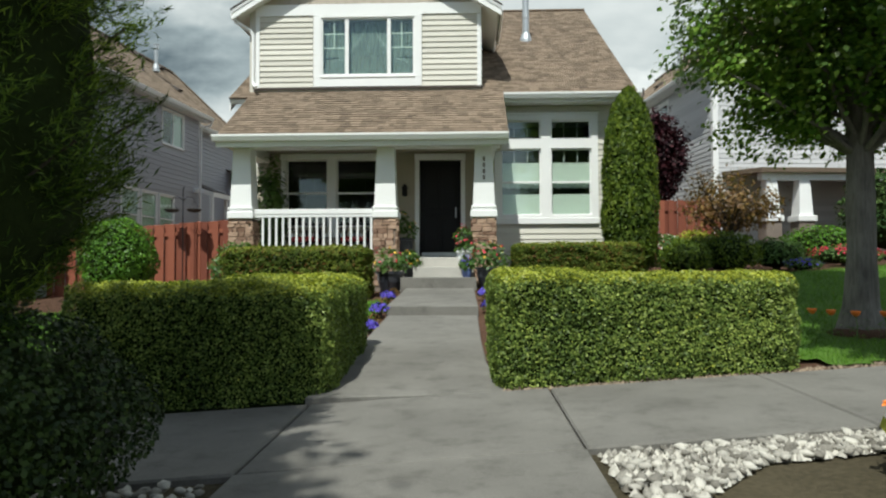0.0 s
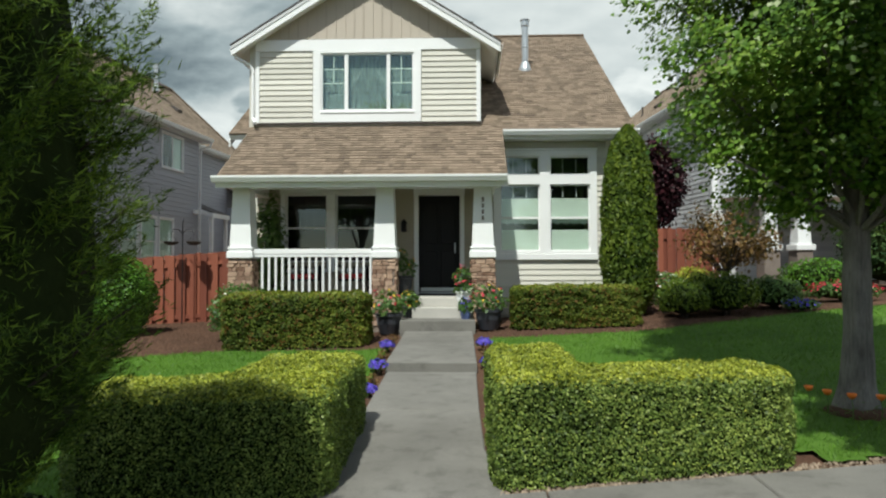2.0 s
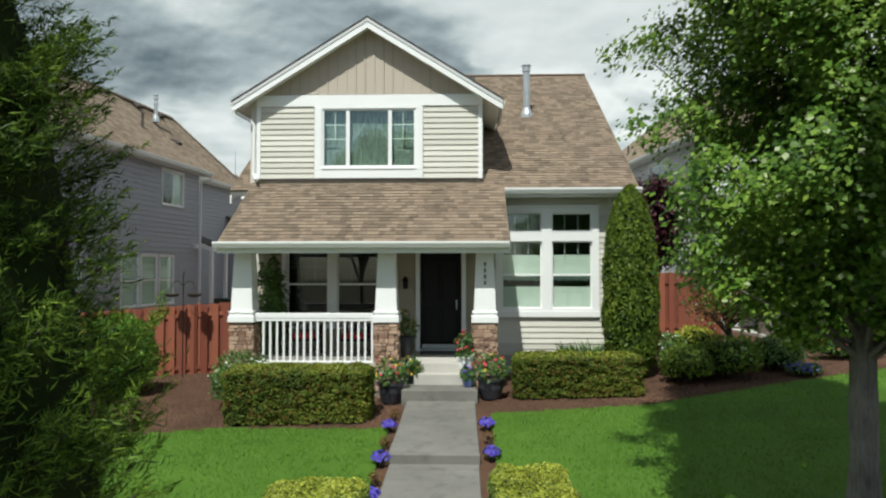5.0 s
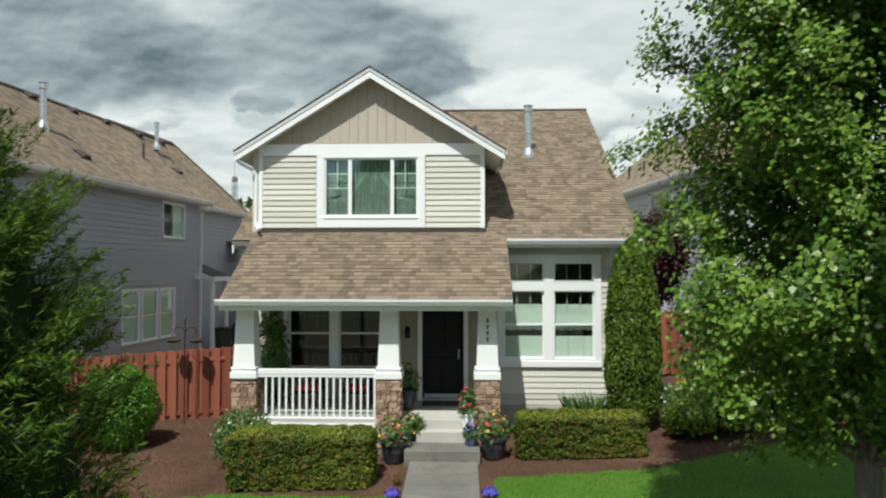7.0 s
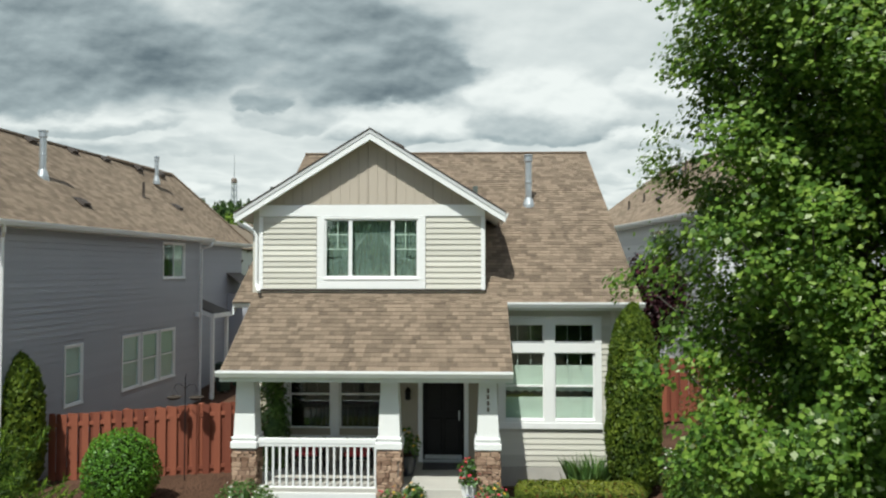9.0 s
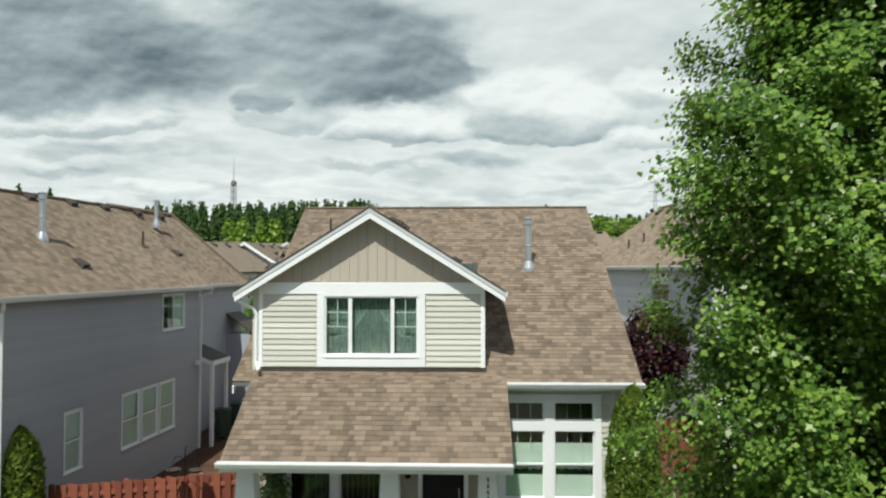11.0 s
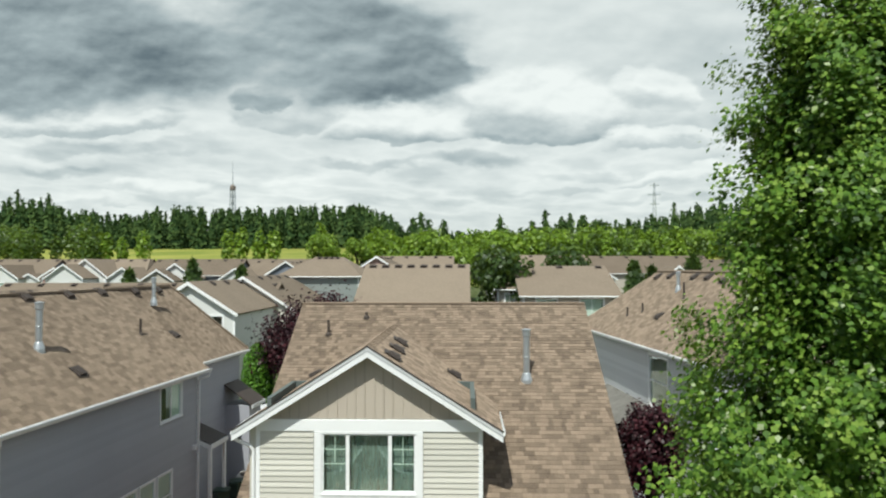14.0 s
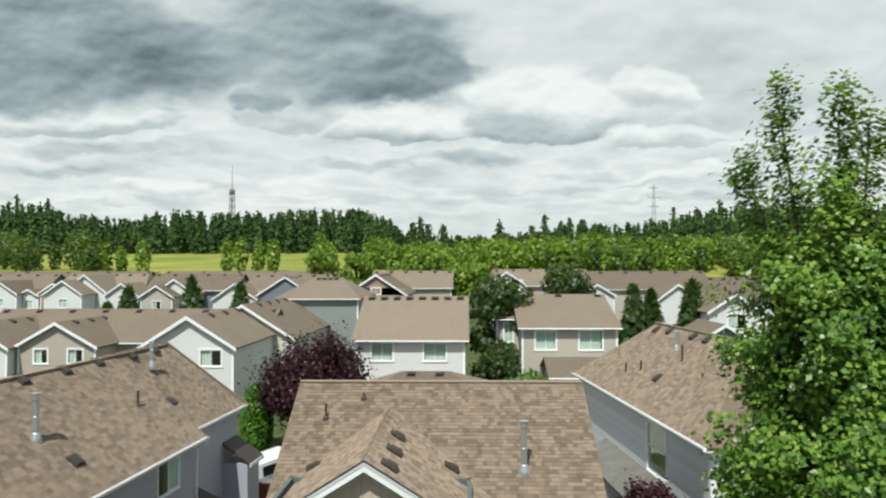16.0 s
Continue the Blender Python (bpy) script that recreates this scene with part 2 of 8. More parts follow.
def foliage(name, dark, mid, bright, rare=None, gloss=0.45, through_light=0.35, spec=0.4, often=0.045, sap=0.35):
    """Leaves: each leaf its own shade, with patches across the crown, gloss and light let through."""
    m = bpy.data.materials.new(name)
    t = tree_of(m)
    piece = node(t, "ShaderNodeNewGeometry").outputs["Random Per Island"]
    patch = node(t, "ShaderNodeTexNoise", i_Scale=1.3, i_Detail=3.0)
    wire(t, node(t, "ShaderNodeTexCoord").outputs["Object"], patch.inputs[0])
    fac = calc(t, "ADD", calc(t, "MULTIPLY", piece, 0.7), calc(t, "MULTIPLY", calc(t, "SUBTRACT", patch.outputs[0], 0.35), 0.9))
    stops = [(0.1, dark), (0.5, mid), (0.92, bright)]
    colour = ramp(t, fac, stops)
    if rare:
        colour = mixed(t, ramp(t, piece, [(1.0 - often, (0, 0, 0)), (1.005 - often, (1, 1, 1))]), colour, rare)
    shader = node(t, "ShaderNodeBsdfPrincipled", i_Roughness=gloss)
    shader.inputs["Specular IOR Level"].default_value = spec
    wire(t, colour, shader.inputs["Base Color"])
    glow = node(t, "ShaderNodeBsdfTranslucent")
    wire(t, mixed(t, sap, colour, (0.30, 0.42, 0.03), "MIX"), glow.inputs[0])
    both = node(t, "ShaderNodeMixShader")
    both.inputs[0].default_value = through_light
    wire(t, shader.outputs[0], both.inputs[1])
    wire(t, glow.outputs[0], both.inputs[2])
    wire(t, both.outputs[0], node(t, "ShaderNodeOutputMaterial").inputs[0])
    return m


def glass(name, tint, see):
    """A window pane: mirror-like, and partly clear."""
    m = bpy.data.materials.new(name)
    t = tree_of(m)
    clear = node(t, "ShaderNodeBsdfTransparent")
    clear.inputs[0].default_value = (*tint, 1)
    shine = node(t, "ShaderNodeBsdfGlossy", i_Roughness=0.02)
    shine.inputs[0].default_value = (0.9, 0.95, 0.95, 1)
    facing = node(t, "ShaderNodeLayerWeight", i_Blend=0.5).outputs["Facing"]
    both = node(t, "ShaderNodeMixShader")
    wire(t, calc(t, "MULTIPLY_ADD", calc(t, "POWER", facing, 4.0), 0.7, 0.035 + see), both.inputs[0])
    wire(t, clear.outputs[0], both.inputs[1])
    wire(t, shine.outputs[0], both.inputs[2])
    wire(t, both.outputs[0], node(t, "ShaderNodeOutputMaterial").inputs[0])
    return m



def sheer(name, colour, weave):
    """Thin cloth: part woven white, part clear."""
    m = bpy.data.materials.new(name)
    t = tree_of(m)
    clear = node(t, "ShaderNodeBsdfTransparent")
    cloth = node(t, "ShaderNodeBsdfDiffuse")
    cloth.inputs[0].default_value = (*colour, 1)
    both = node(t, "ShaderNodeMixShader")
    thread = node(t, "ShaderNodeTexNoise", i_Scale=9.0, i_Detail=3.0)
    squeeze = node(t, "ShaderNodeMapping")
    squeeze.inputs["Scale"].default_value = (3.0, 1.0, 0.25)
    wire(t, node(t, "ShaderNodeTexCoord").outputs["Object"], squeeze.inputs[0])
    wire(t, squeeze.outputs[0], thread.inputs[0])
    wire(t, calc(t, "MULTIPLY_ADD", thread.outputs[0], 0.5, weave - 0.25), both.inputs[0])
    wire(t, clear.outputs[0], both.inputs[1])
    wire(t, cloth.outputs[0], both.inputs[2])
    wire(t, both.outputs[0], node(t, "ShaderNodeOutputMaterial").inputs[0])
    return m


M = {}
M["white"] = surface("white_paint", (0.79, 0.80, 0.80), (0.88, 0.89, 0.89), 0.45, 60, 1.2, 0.05)
M["trim_grey"] = surface("dull_white_trim", (0.52, 0.53, 0.54), (0.62, 0.63, 0.64), 0.5, 40, 2, 0.05)
M["cream"] = surface("cream_siding", (0.53, 0.515, 0.455), (0.64, 0.622, 0.555), 0.6, 50, 1.5, 0.08, per="object")
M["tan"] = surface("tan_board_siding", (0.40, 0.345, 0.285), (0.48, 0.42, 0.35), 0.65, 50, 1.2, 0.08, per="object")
# tan, lowered so that the porch interior reads as shaded
M["porch_tan"] = surface("shaded_tan_porch_wall", (0.33, 0.295, 0.22), (0.40, 0.36, 0.28), 0.65, 50, 1.2, 0.08)
M["shingle"] = surface("brown_asphalt_shingle", (0.128, 0.098, 0.073), (0.322, 0.250, 0.186), 0.93, 45, 2.6, 0.5, per="island", spec=0.15, sway=0.35, dusty=1.0, blend=(0.82, 0.28))
M["shingle_piece"] = surface("brown_asphalt_shingle_tab", (0.128, 0.098, 0.073), (0.322, 0.250, 0.186), 0.93, 45, 2.6, 0.5, per="object", spec=0.15, sway=0.35, dusty=1.0, blend=(0.82, 0.28))
M["shingle_old"] = surface("weathered_asphalt_shingle", (0.125, 0.096, 0.071), (0.312, 0.245, 0.183), 0.94, 60, 3.5, 0.4, per="island", spec=0.15, sway=0.30, dusty=1.0, blend=(0.82, 0.28))
M["roof_far"] = surface("distant_shingle", (0.118, 0.094, 0.072), (0.245, 0.200, 0.153), 0.95, 7, 0.5, 0.4, per="object", spec=0.1, sway=0.35, blend=(0.85, 0.25))
M["grey_siding"] = surface("lavender_grey_siding", (0.325, 0.330, 0.368), (0.390, 0.398, 0.436), 0.6, 40, 0.6, 0.06, per="object", sway=0.2)
M["pale_siding"] = surface("pale_grey_siding", (0.52, 0.53, 0.545), (0.62, 0.63, 0.645), 0.6, 40, 0.6, 0.06, per="object")
M["concrete"] = surface("weathered_concrete", (0.092, 0.088, 0.078), (0.215, 0.207, 0.187), 0.9, 110, 1.3, 0.3, dirt=(0.075, 0.071, 0.062), dirt_at=(0.50, 0.80))
M["pale_concrete"] = surface("pale_concrete", (0.36, 0.35, 0.32), (0.52, 0.50, 0.46), 0.9, 90, 1.5, 0.2)
M["mulch"] = surface("red_brown_bark_mulch", (0.035, 0.020, 0.014), (0.125, 0.070, 0.045), 0.95, 45, 1.2, 0.9, spec=0.2)
M["lawn"] = surface("lawn_soil_and_thatch", (0.036, 0.085, 0.009), (0.085, 0.170, 0.020), 0.9, 35, 0.8, 0.5, spec=0.2)
M["stone"] = surface("brown_stone_veneer", (0.17, 0.095, 0.062), (0.46, 0.32, 0.23), 0.85, 60, 6, 0.5, per="object")
M["mortar"] = surface("grey_mortar", (0.16, 0.13, 0.11), (0.24, 0.20, 0.17), 0.95, 60, 5, 0.4)
M["red_fence"] = surface("red_stained_cedar", (0.168, 0.045, 0.024), (0.275, 0.084, 0.045), 0.75, 30, 1.5, 0.3, per="object", stretch=(8, 8, 0.6))
M["steel"] = surface("galvanised_steel", (0.42, 0.45, 0.47), (0.60, 0.63, 0.65), 0.42, 30, 4, 0.05, metal=0.75)
M["black"] = surface("black_paint", (0.006, 0.006, 0.007), (0.012, 0.012, 0.013), 0.5, 40, 2, 0.05, spec=0.25)
M["vent"] = surface("dark_brown_vent", (0.030, 0.022, 0.018), (0.060, 0.045, 0.036), 0.6, 40, 2, 0.05)
M["bark"] = surface("furrowed_grey_bark", (0.034, 0.031, 0.027), (0.235, 0.222, 0.198), 0.95, 26, 3, 1.0, stretch=(1.6, 1.6, 0.22))
M["dark_bark"] = surface("dark_bark", (0.030, 0.022, 0.016), (0.075, 0.058, 0.045), 0.95, 26, 3, 1.0, stretch=(1.6, 1.6, 0.22))
# near-black colour that stands for the shade inside dense foliage
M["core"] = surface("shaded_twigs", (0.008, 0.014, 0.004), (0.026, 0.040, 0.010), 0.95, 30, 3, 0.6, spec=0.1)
M["blind"] = surface("white_blind", (0.60, 0.64, 0.58), (0.72, 0.76, 0.70), 0.7, 30, 2, 0.03)
M["curtain"] = surface("sheer_white_curtain", (0.42, 0.48, 0.46), (0.60, 0.66, 0.64), 0.9, 30, 3, 0.1)
# dark colour stands in for unlit interiors
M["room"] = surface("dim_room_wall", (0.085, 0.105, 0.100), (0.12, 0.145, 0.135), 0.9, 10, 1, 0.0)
M["cushion"] = surface("red_cushion", (0.34, 0.030, 0.035), (0.50, 0.055, 0.060), 0.9, 60, 5, 0.2)
M["pot"] = surface("dark_glazed_pot", (0.020, 0.022, 0.028), (0.045, 0.048, 0.058), 0.35, 30, 3, 0.1)
M["pebble"] = surface("pale_river_rock", (0.13, 0.12, 0.10), (0.55, 0.53, 0.47), 0.75, 30, 6, 0.25, per="object")
M["pebbles"] = surface("pale_river_rocks", (0.13, 0.12, 0.10), (0.55, 0.53, 0.47), 0.75, 30, 6, 0.25, per="island")
M["gravel"] = surface("tan_pea_gravel", (0.11, 0.080, 0.055), (0.33, 0.255, 0.185), 0.9, 60, 6, 0.3, per="island")
M["bin_green"] = surface("dark_green_plastic", (0.012, 0.035, 0.022), (0.022, 0.055, 0.036), 0.5, 30, 3, 0.05)
M["car"] = surface("white_car_paint", (0.72, 0.73, 0.74), (0.80, 0.81, 0.82), 0.2, 5, 1, 0.0)
M["rubber"] = surface("tyre_rubber", (0.012, 0.012, 0.012), (0.028, 0.028, 0.028), 0.85, 40, 4, 0.2)
M["asphalt"] = surface("asphalt", (0.035, 0.036, 0.038), (0.075, 0.075, 0.076), 0.9, 80, 0.6, 0.3)
M["pane"] = glass("window_glass", (0.87, 0.94, 0.91), 0.06)
M["side_pane"] = glass("side_window_glass", (0.88, 0.94, 0.92), 0.0)
M["dark_pane"] = glass("dark_window_glass", (0.45, 0.50, 0.50), 0.05)
M["boxwood"] = foliage("hedge_leaf", (0.034, 0.060, 0.014), (0.125, 0.190, 0.038), (0.36, 0.44, 0.10), through_light=0.25, spec=0.25)
# yellower new growth, with the sunlit look of hedge tops added to its colour
M["boxwood_young"] = foliage("sunlit_young_hedge_leaf", (0.16, 0.19, 0.020), (0.36, 0.40, 0.045), (0.62, 0.64, 0.10), through_light=0.28)
M["privet_young"] = foliage("sunlit_young_shrub_leaf", (0.08, 0.11, 0.014), (0.20, 0.24, 0.030), (0.36, 0.38, 0.055), rare=(0.16, 0.07, 0.02))
M["privet"] = foliage("shrub_leaf", (0.030, 0.052, 0.009), (0.105, 0.150, 0.022), (0.26, 0.29, 0.042), rare=(0.16, 0.07, 0.02), spec=0.2, gloss=0.6, often=0.12)
M["round_leaf"] = foliage("round_shrub_leaf", (0.030, 0.085, 0.010), (0.095, 0.235, 0.022), (0.20, 0.42, 0.040))
# rare: pale leaves for undersides and for glints painted as colour
M["maple"] = foliage("maple_leaf", (0.026, 0.068, 0.012), (0.112, 0.220, 0.028), (0.285, 0.405, 0.072), rare=(0.45, 0.53, 0.30), gloss=0.5, through_light=0.34, spec=0.20, often=0.035, sap=0.35)
M["arbor"] = foliage("arborvitae_spray", (0.026, 0.052, 0.008), (0.095, 0.150, 0.020), (0.215, 0.280, 0.036), spec=0.2)
M["juniper"] = foliage("juniper_spray", (0.008, 0.022, 0.004), (0.070, 0.128, 0.018), (0.25, 0.36, 0.045), spec=0.10, sap=0.15, through_light=0.25)
# kerb shrub: deep shade is put into the leaf colours
M["kerb_leaf"] = foliage("shaded_shrub_leaf", (0.007, 0.017, 0.004), (0.022, 0.043, 0.009), (0.052, 0.085, 0.016), through_light=0.12, spec=0.2, sap=0.0)
M["bronze"] = foliage("bronze_leaf", (0.065, 0.030, 0.012), (0.16, 0.085, 0.030), (0.30, 0.19, 0.06), through_light=0.2)
M["plum"] = foliage("purple_plum_leaf", (0.010, 0.003, 0.005), (0.032, 0.008, 0.012), (0.075, 0.020, 0.026), through_light=0.12, sap=0.0, spec=0.25)
M["perennial"] = foliage("perennial_leaf", (0.030, 0.070, 0.020), (0.085, 0.175, 0.045), (0.20, 0.32, 0.09))
M["lime"] = foliage("lime_leaf", (0.16, 0.20, 0.02), (0.34, 0.38, 0.04), (0.55, 0.52, 0.08))
M["grass"] = foliage("grass_blade", (0.042, 0.115, 0.009), (0.092, 0.215, 0.017), (0.165, 0.320, 0.032), through_light=0.25)
M["fir"] = foliage("fir_needles", (0.022, 0.046, 0.018), (0.050, 0.090, 0.030), (0.100, 0.150, 0.045), through_light=0.1, gloss=0.95, spec=0.05, sap=0.05)
M["far_leaf"] = foliage("distant_leaf", (0.075, 0.135, 0.014), (0.165, 0.275, 0.026), (0.30, 0.42, 0.05))
M["belt_leaf"] = foliage("distant_mid_leaf", (0.030, 0.062, 0.012), (0.070, 0.125, 0.020), (0.14, 0.21, 0.035))
M["far_leaf_dark"] = foliage("distant_dark_leaf", (0.018, 0.040, 0.010), (0.042, 0.080, 0.018), (0.09, 0.145, 0.030))
M["sheer"] = sheer("sheer_curtain_cloth", (0.62, 0.70, 0.69), 0.80)
M["net"] = sheer("net_curtain_cloth", (0.40, 0.49, 0.44), 0.44)
M["white_flower"] = surface("white_petal", (0.70, 0.68, 0.62), (0.85, 0.83, 0.78), 0.8, 30, 3, 0.0)
M["purple_flower"] = surface("purple_petal", (0.055, 0.035, 0.34), (0.13, 0.09, 0.58), 0.7, 30, 3, 0.0, per="island")
M["red_flower"] = surface("red_petal", (0.34, 0.008, 0.030), (0.62, 0.03, 0.075), 0.7, 30, 3, 0.0, per="island")
M["orange_flower"] = surface("orange_petal", (0.70, 0.13, 0.015), (0.85, 0.24, 0.03), 0.7, 30, 3, 0.0, per="island")
M["yellow_flower"] = surface("yellow_petal", (0.65, 0.38, 0.02), (0.80, 0.52, 0.06), 0.7, 30, 3, 0.0, per="island")
M["blue_pot"] = surface("blue_glaze", (0.10, 0.14, 0.36), (0.16, 0.22, 0.48), 0.3, 30, 3, 0.0)

# ---------------------------------------------------------------- mesh helpers
WORLD = {}


def thing(name, label, category, at=None, group="", kind=""):
    ob = new(name)
    ob.empty_display_size = 0.2
    ob.matrix_basis = at if at is not None else Matrix()
    WORLD[ob] = ob.matrix_basis.copy()
    return tagged(ob, label, category, group, kind)


def mesh_of(name, source, material):
    if isinstance(source, bpy.types.Mesh):
        me = source
    elif isinstance(source, bmesh.types.BMesh):
        me = bpy.data.meshes.new(name)
        source.to_mesh(me)
        source.free()
    else:
        verts, faces = source
        me = bpy.data.meshes.new(name)
        verts = np.asarray(verts, dtype=np.float32)
        faces = np.asarray(faces, dtype=np.int32)
        count, sides = faces.shape
        me.vertices.add(len(verts))
        me.vertices.foreach_set("co", verts.ravel())
        me.loops.add(count * sides)
        me.loops.foreach_set("vertex_index", faces.ravel())
        me.polygons.add(count)
        me.polygons.foreach_set("loop_start", np.arange(0, count * sides, sides, dtype=np.int32))
        me.update(calc_edges=True)
        if name in ("shingle", "stone"):
            me.shade_flat()
    if material is not None and not me.materials:
        me.materials.append(M[material])
    return me


def part(name, source, material, parent, label="", kind="", smooth=False):
    """One mesh, given in the coordinates of the thing that holds it, linked under that thing or part."""
    me = mesh_of(name, source, material)
    if smooth:
        for p in me.polygons:
            p.use_smooth = True
    ob = new(name, me)
    ob.parent = parent
    WORLD[ob] = WORLD.get(parent, Matrix()).copy()
    return tagged(ob, label, kind=kind)


def single(name, source, material, label, category="", kind="", group="", smooth=False):
    me = mesh_of(name, source, material)
    if smooth:
        for p in me.polygons:
            p.use_smooth = True
    ob = new(name, me)
    WORLD[ob] = Matrix()
    return tagged(ob, label, category, group, kind)


def box(bm, x0, x1, y0, y1, z0, z1, bevel=0.0, m=None):
    made = bmesh.ops.create_cube(bm, size=1.0)["verts"]
    bmesh.ops.scale(bm, vec=(x1 - x0, y1 - y0, z1 - z0), verts=made)
    bmesh.ops.translate(bm, vec=((x0 + x1) / 2, (y0 + y1) / 2, (z0 + z1) / 2), verts=made)
    if bevel:
        edges = list({e for v in made for e in v.link_edges})
        made = [v for v in bmesh.ops.bevel(bm, geom=edges, offset=bevel, segments=1, affect="EDGES")["verts"]]
    if m is not None:
        bmesh.ops.transform(bm, matrix=m, verts=list({v for v in made}))
    return bm


def each(name, dims, material, parent, m=None, bevel=0.0, label=""):
    """One part for each box."""
    for q in dims:
        bm = boxes(q, bevel=bevel)
        part(name, moved(bm, m) if m is not None else bm, material, parent, label)


def boxes(*dims, bevel=0.0):
    bm = bmesh.new()
    for d in dims:
        box(bm, *d, bevel=bevel)
    return bm


def prism(bm, outline, thick):
    """A flat polygon in space, thickened along its normal by thick (downwards for roofs)."""
    vs = [bm.verts.new(p) for p in outline]
    f = bm.faces.new(vs)
    f.normal_update()
    n = f.normal.copy()
    low = [bm.verts.new(v.co - n * thick) for v in vs]
    bm.faces.new(low[::-1])
    for a in range(len(vs)):
        b = (a + 1) % len(vs)
        bm.faces.new((vs[b], vs[a], low[a], low[b]))
    return bm


def tube(bm, path, radii, sides=8, cap=True):
    rings = []
    for i, p in enumerate(path):
        p = Vector(p)
        d = (Vector(path[min(i + 1, len(path) - 1)]) - Vector(path[max(i - 1, 0)])).normalized()
        a = d.orthogonal().normalized() if not rings else (rings[-1][1] - d * rings[-1][1].dot(d)).normalized()
        b = d.cross(a)
        ring = [bm.verts.new(p + (a * math.cos(2 * math.pi * k / sides) + b * math.sin(2 * math.pi * k / sides)) * radii[i]) for k in range(sides)]
        rings.append((ring, a))
    for (r0, _), (r1, _) in zip(rings, rings[1:]):
        for k in range(sides):
            bm.faces.new((r0[k], r0[(k + 1) % sides], r1[(k + 1) % sides], r1[k]))
    if cap:
        bm.faces.new(rings[0][0][::-1])
        bm.faces.new(rings[-1][0])
    return bm


def lathe(bm, profile, centre=(0, 0, 0), sides=20):
    """A turned form from (radius, height) pairs."""
    cx, cy, cz = centre
    rings = [[bm.verts.new((cx + r * math.cos(2 * math.pi * k / sides), cy + r * math.sin(2 * math.pi * k / sides), cz + z)) for k in range(sides)] for r, z in profile]
    for r0, r1 in zip(rings, rings[1:]):
        for k in range(sides):
            bm.faces.new((r0[k], r0[(k + 1) % sides], r1[(k + 1) % sides], r1[k]))
    bm.faces.new(rings[0][::-1])
    bm.faces.new(rings[-1])
    return bm


OVAL = ((0, 0, 0), (0.34, 0.45, 0.05), (0, 1.0, -0.04), (-0.34, 0.45, 0.05))
BLADE = ((-0.06, 0, 0), (0.06, 0, 0), (0.02, 0.6, 0.12), (0.0, 1.0, 0.3))
LOBED = ((0, 0, 0), (0.46, 0.46, 0.08), (0, 1.15, -0.06), (-0.46, 0.46, 0.08))
NEEDLE = ((0, 0, 0), (0.075, 0.40, 0.02), (0, 1.1, -0.03), (-0.075, 0.40, 0.02))
SPRAY = ((0, 0, 0), (0.12, 0.22, 0.02), (0.34, 0.40, 0.0), (0.16, 0.52, 0.03), (0.30, 0.78, 0.0), (0.06, 0.80, 0.02), (0.0, 1.15, -0.05), (-0.07, 0.74, 0.02),
         (-0.28, 0.72, 0.0), (-0.14, 0.46, 0.03), (-0.32, 0.34, 0.0), (-0.10, 0.18, 0.02))


def leaves(points, normals, size, shape=OVAL, seed=1, spread=0.7, vary=0.35, droop=0.0, along=None):
    """Verts and faces of one leaf at each point, turned about its own way. along: the way the leaf points, if it has one."""
    rng = np.random.default_rng(seed)
    p, n = np.asarray(points, float), np.asarray(normals, float)
    count = len(p)
    n = n + rng.normal(0, spread, (count, 3))
    n /= np.linalg.norm(n, axis=1)[:, None] + 1e-9
    t = rng.normal(0, 1, (count, 3)) if along is None else np.asarray(along, float) + rng.normal(0, 0.35, (count, 3))
    t[:, 2] -= droop
    t -= n * (t * n).sum(1)[:, None]
    t /= np.linalg.norm(t, axis=1)[:, None] + 1e-9
    b = np.cross(t, n)
    s = size * (1 + rng.uniform(-vary, vary, count))
    form = np.asarray(shape, float)
    v = p[:, None] + s[:, None, None] * (form[None, :, 0, None] * b[:, None] + (form[None, :, 1, None] - 0.3) * t[:, None] + form[None, :, 2, None] * n[:, None])
    k = len(form)
    faces = np.arange(count * k).reshape(count, k)
    return v.reshape(-1, 3), faces


def joined(*pieces):
    vs, fs, base = [], [], 0
    for v, f in pieces:
        vs.append(v)
        fs.append(f + base)
        base += len(v)
    return np.concatenate(vs), np.concatenate(fs)


def ground_height(x, y):
    """The lie of the land: kerbside walk, rising front yards, level lots, a slope and a field beyond."""
    x, y = np.asarray(x, float), np.asarray(y, float)
    edge = 5.15 + 0.14 * np.clip(x, -12, 12)
    base = np.interp(y - edge, [-60, -1.6, 0, 0.4, 1.4, 4.1, 4.4, 6.9, 9, 40, 95, 140, 175, 290, 330, 3000], [-0.12, -0.03, 0, 0.03, 0.10, 0.28, 0.36, 0.56, 0.62, 1.9, 3.2, 6.5, 11.5, 17.2, 19.5, 22])
    return base + 0.045 * np.clip(x, -12, 12) * np.interp(y, [0, 20, 60], [1, 1, 0.3])


def gz(x, y):
    return float(ground_height(x, y))


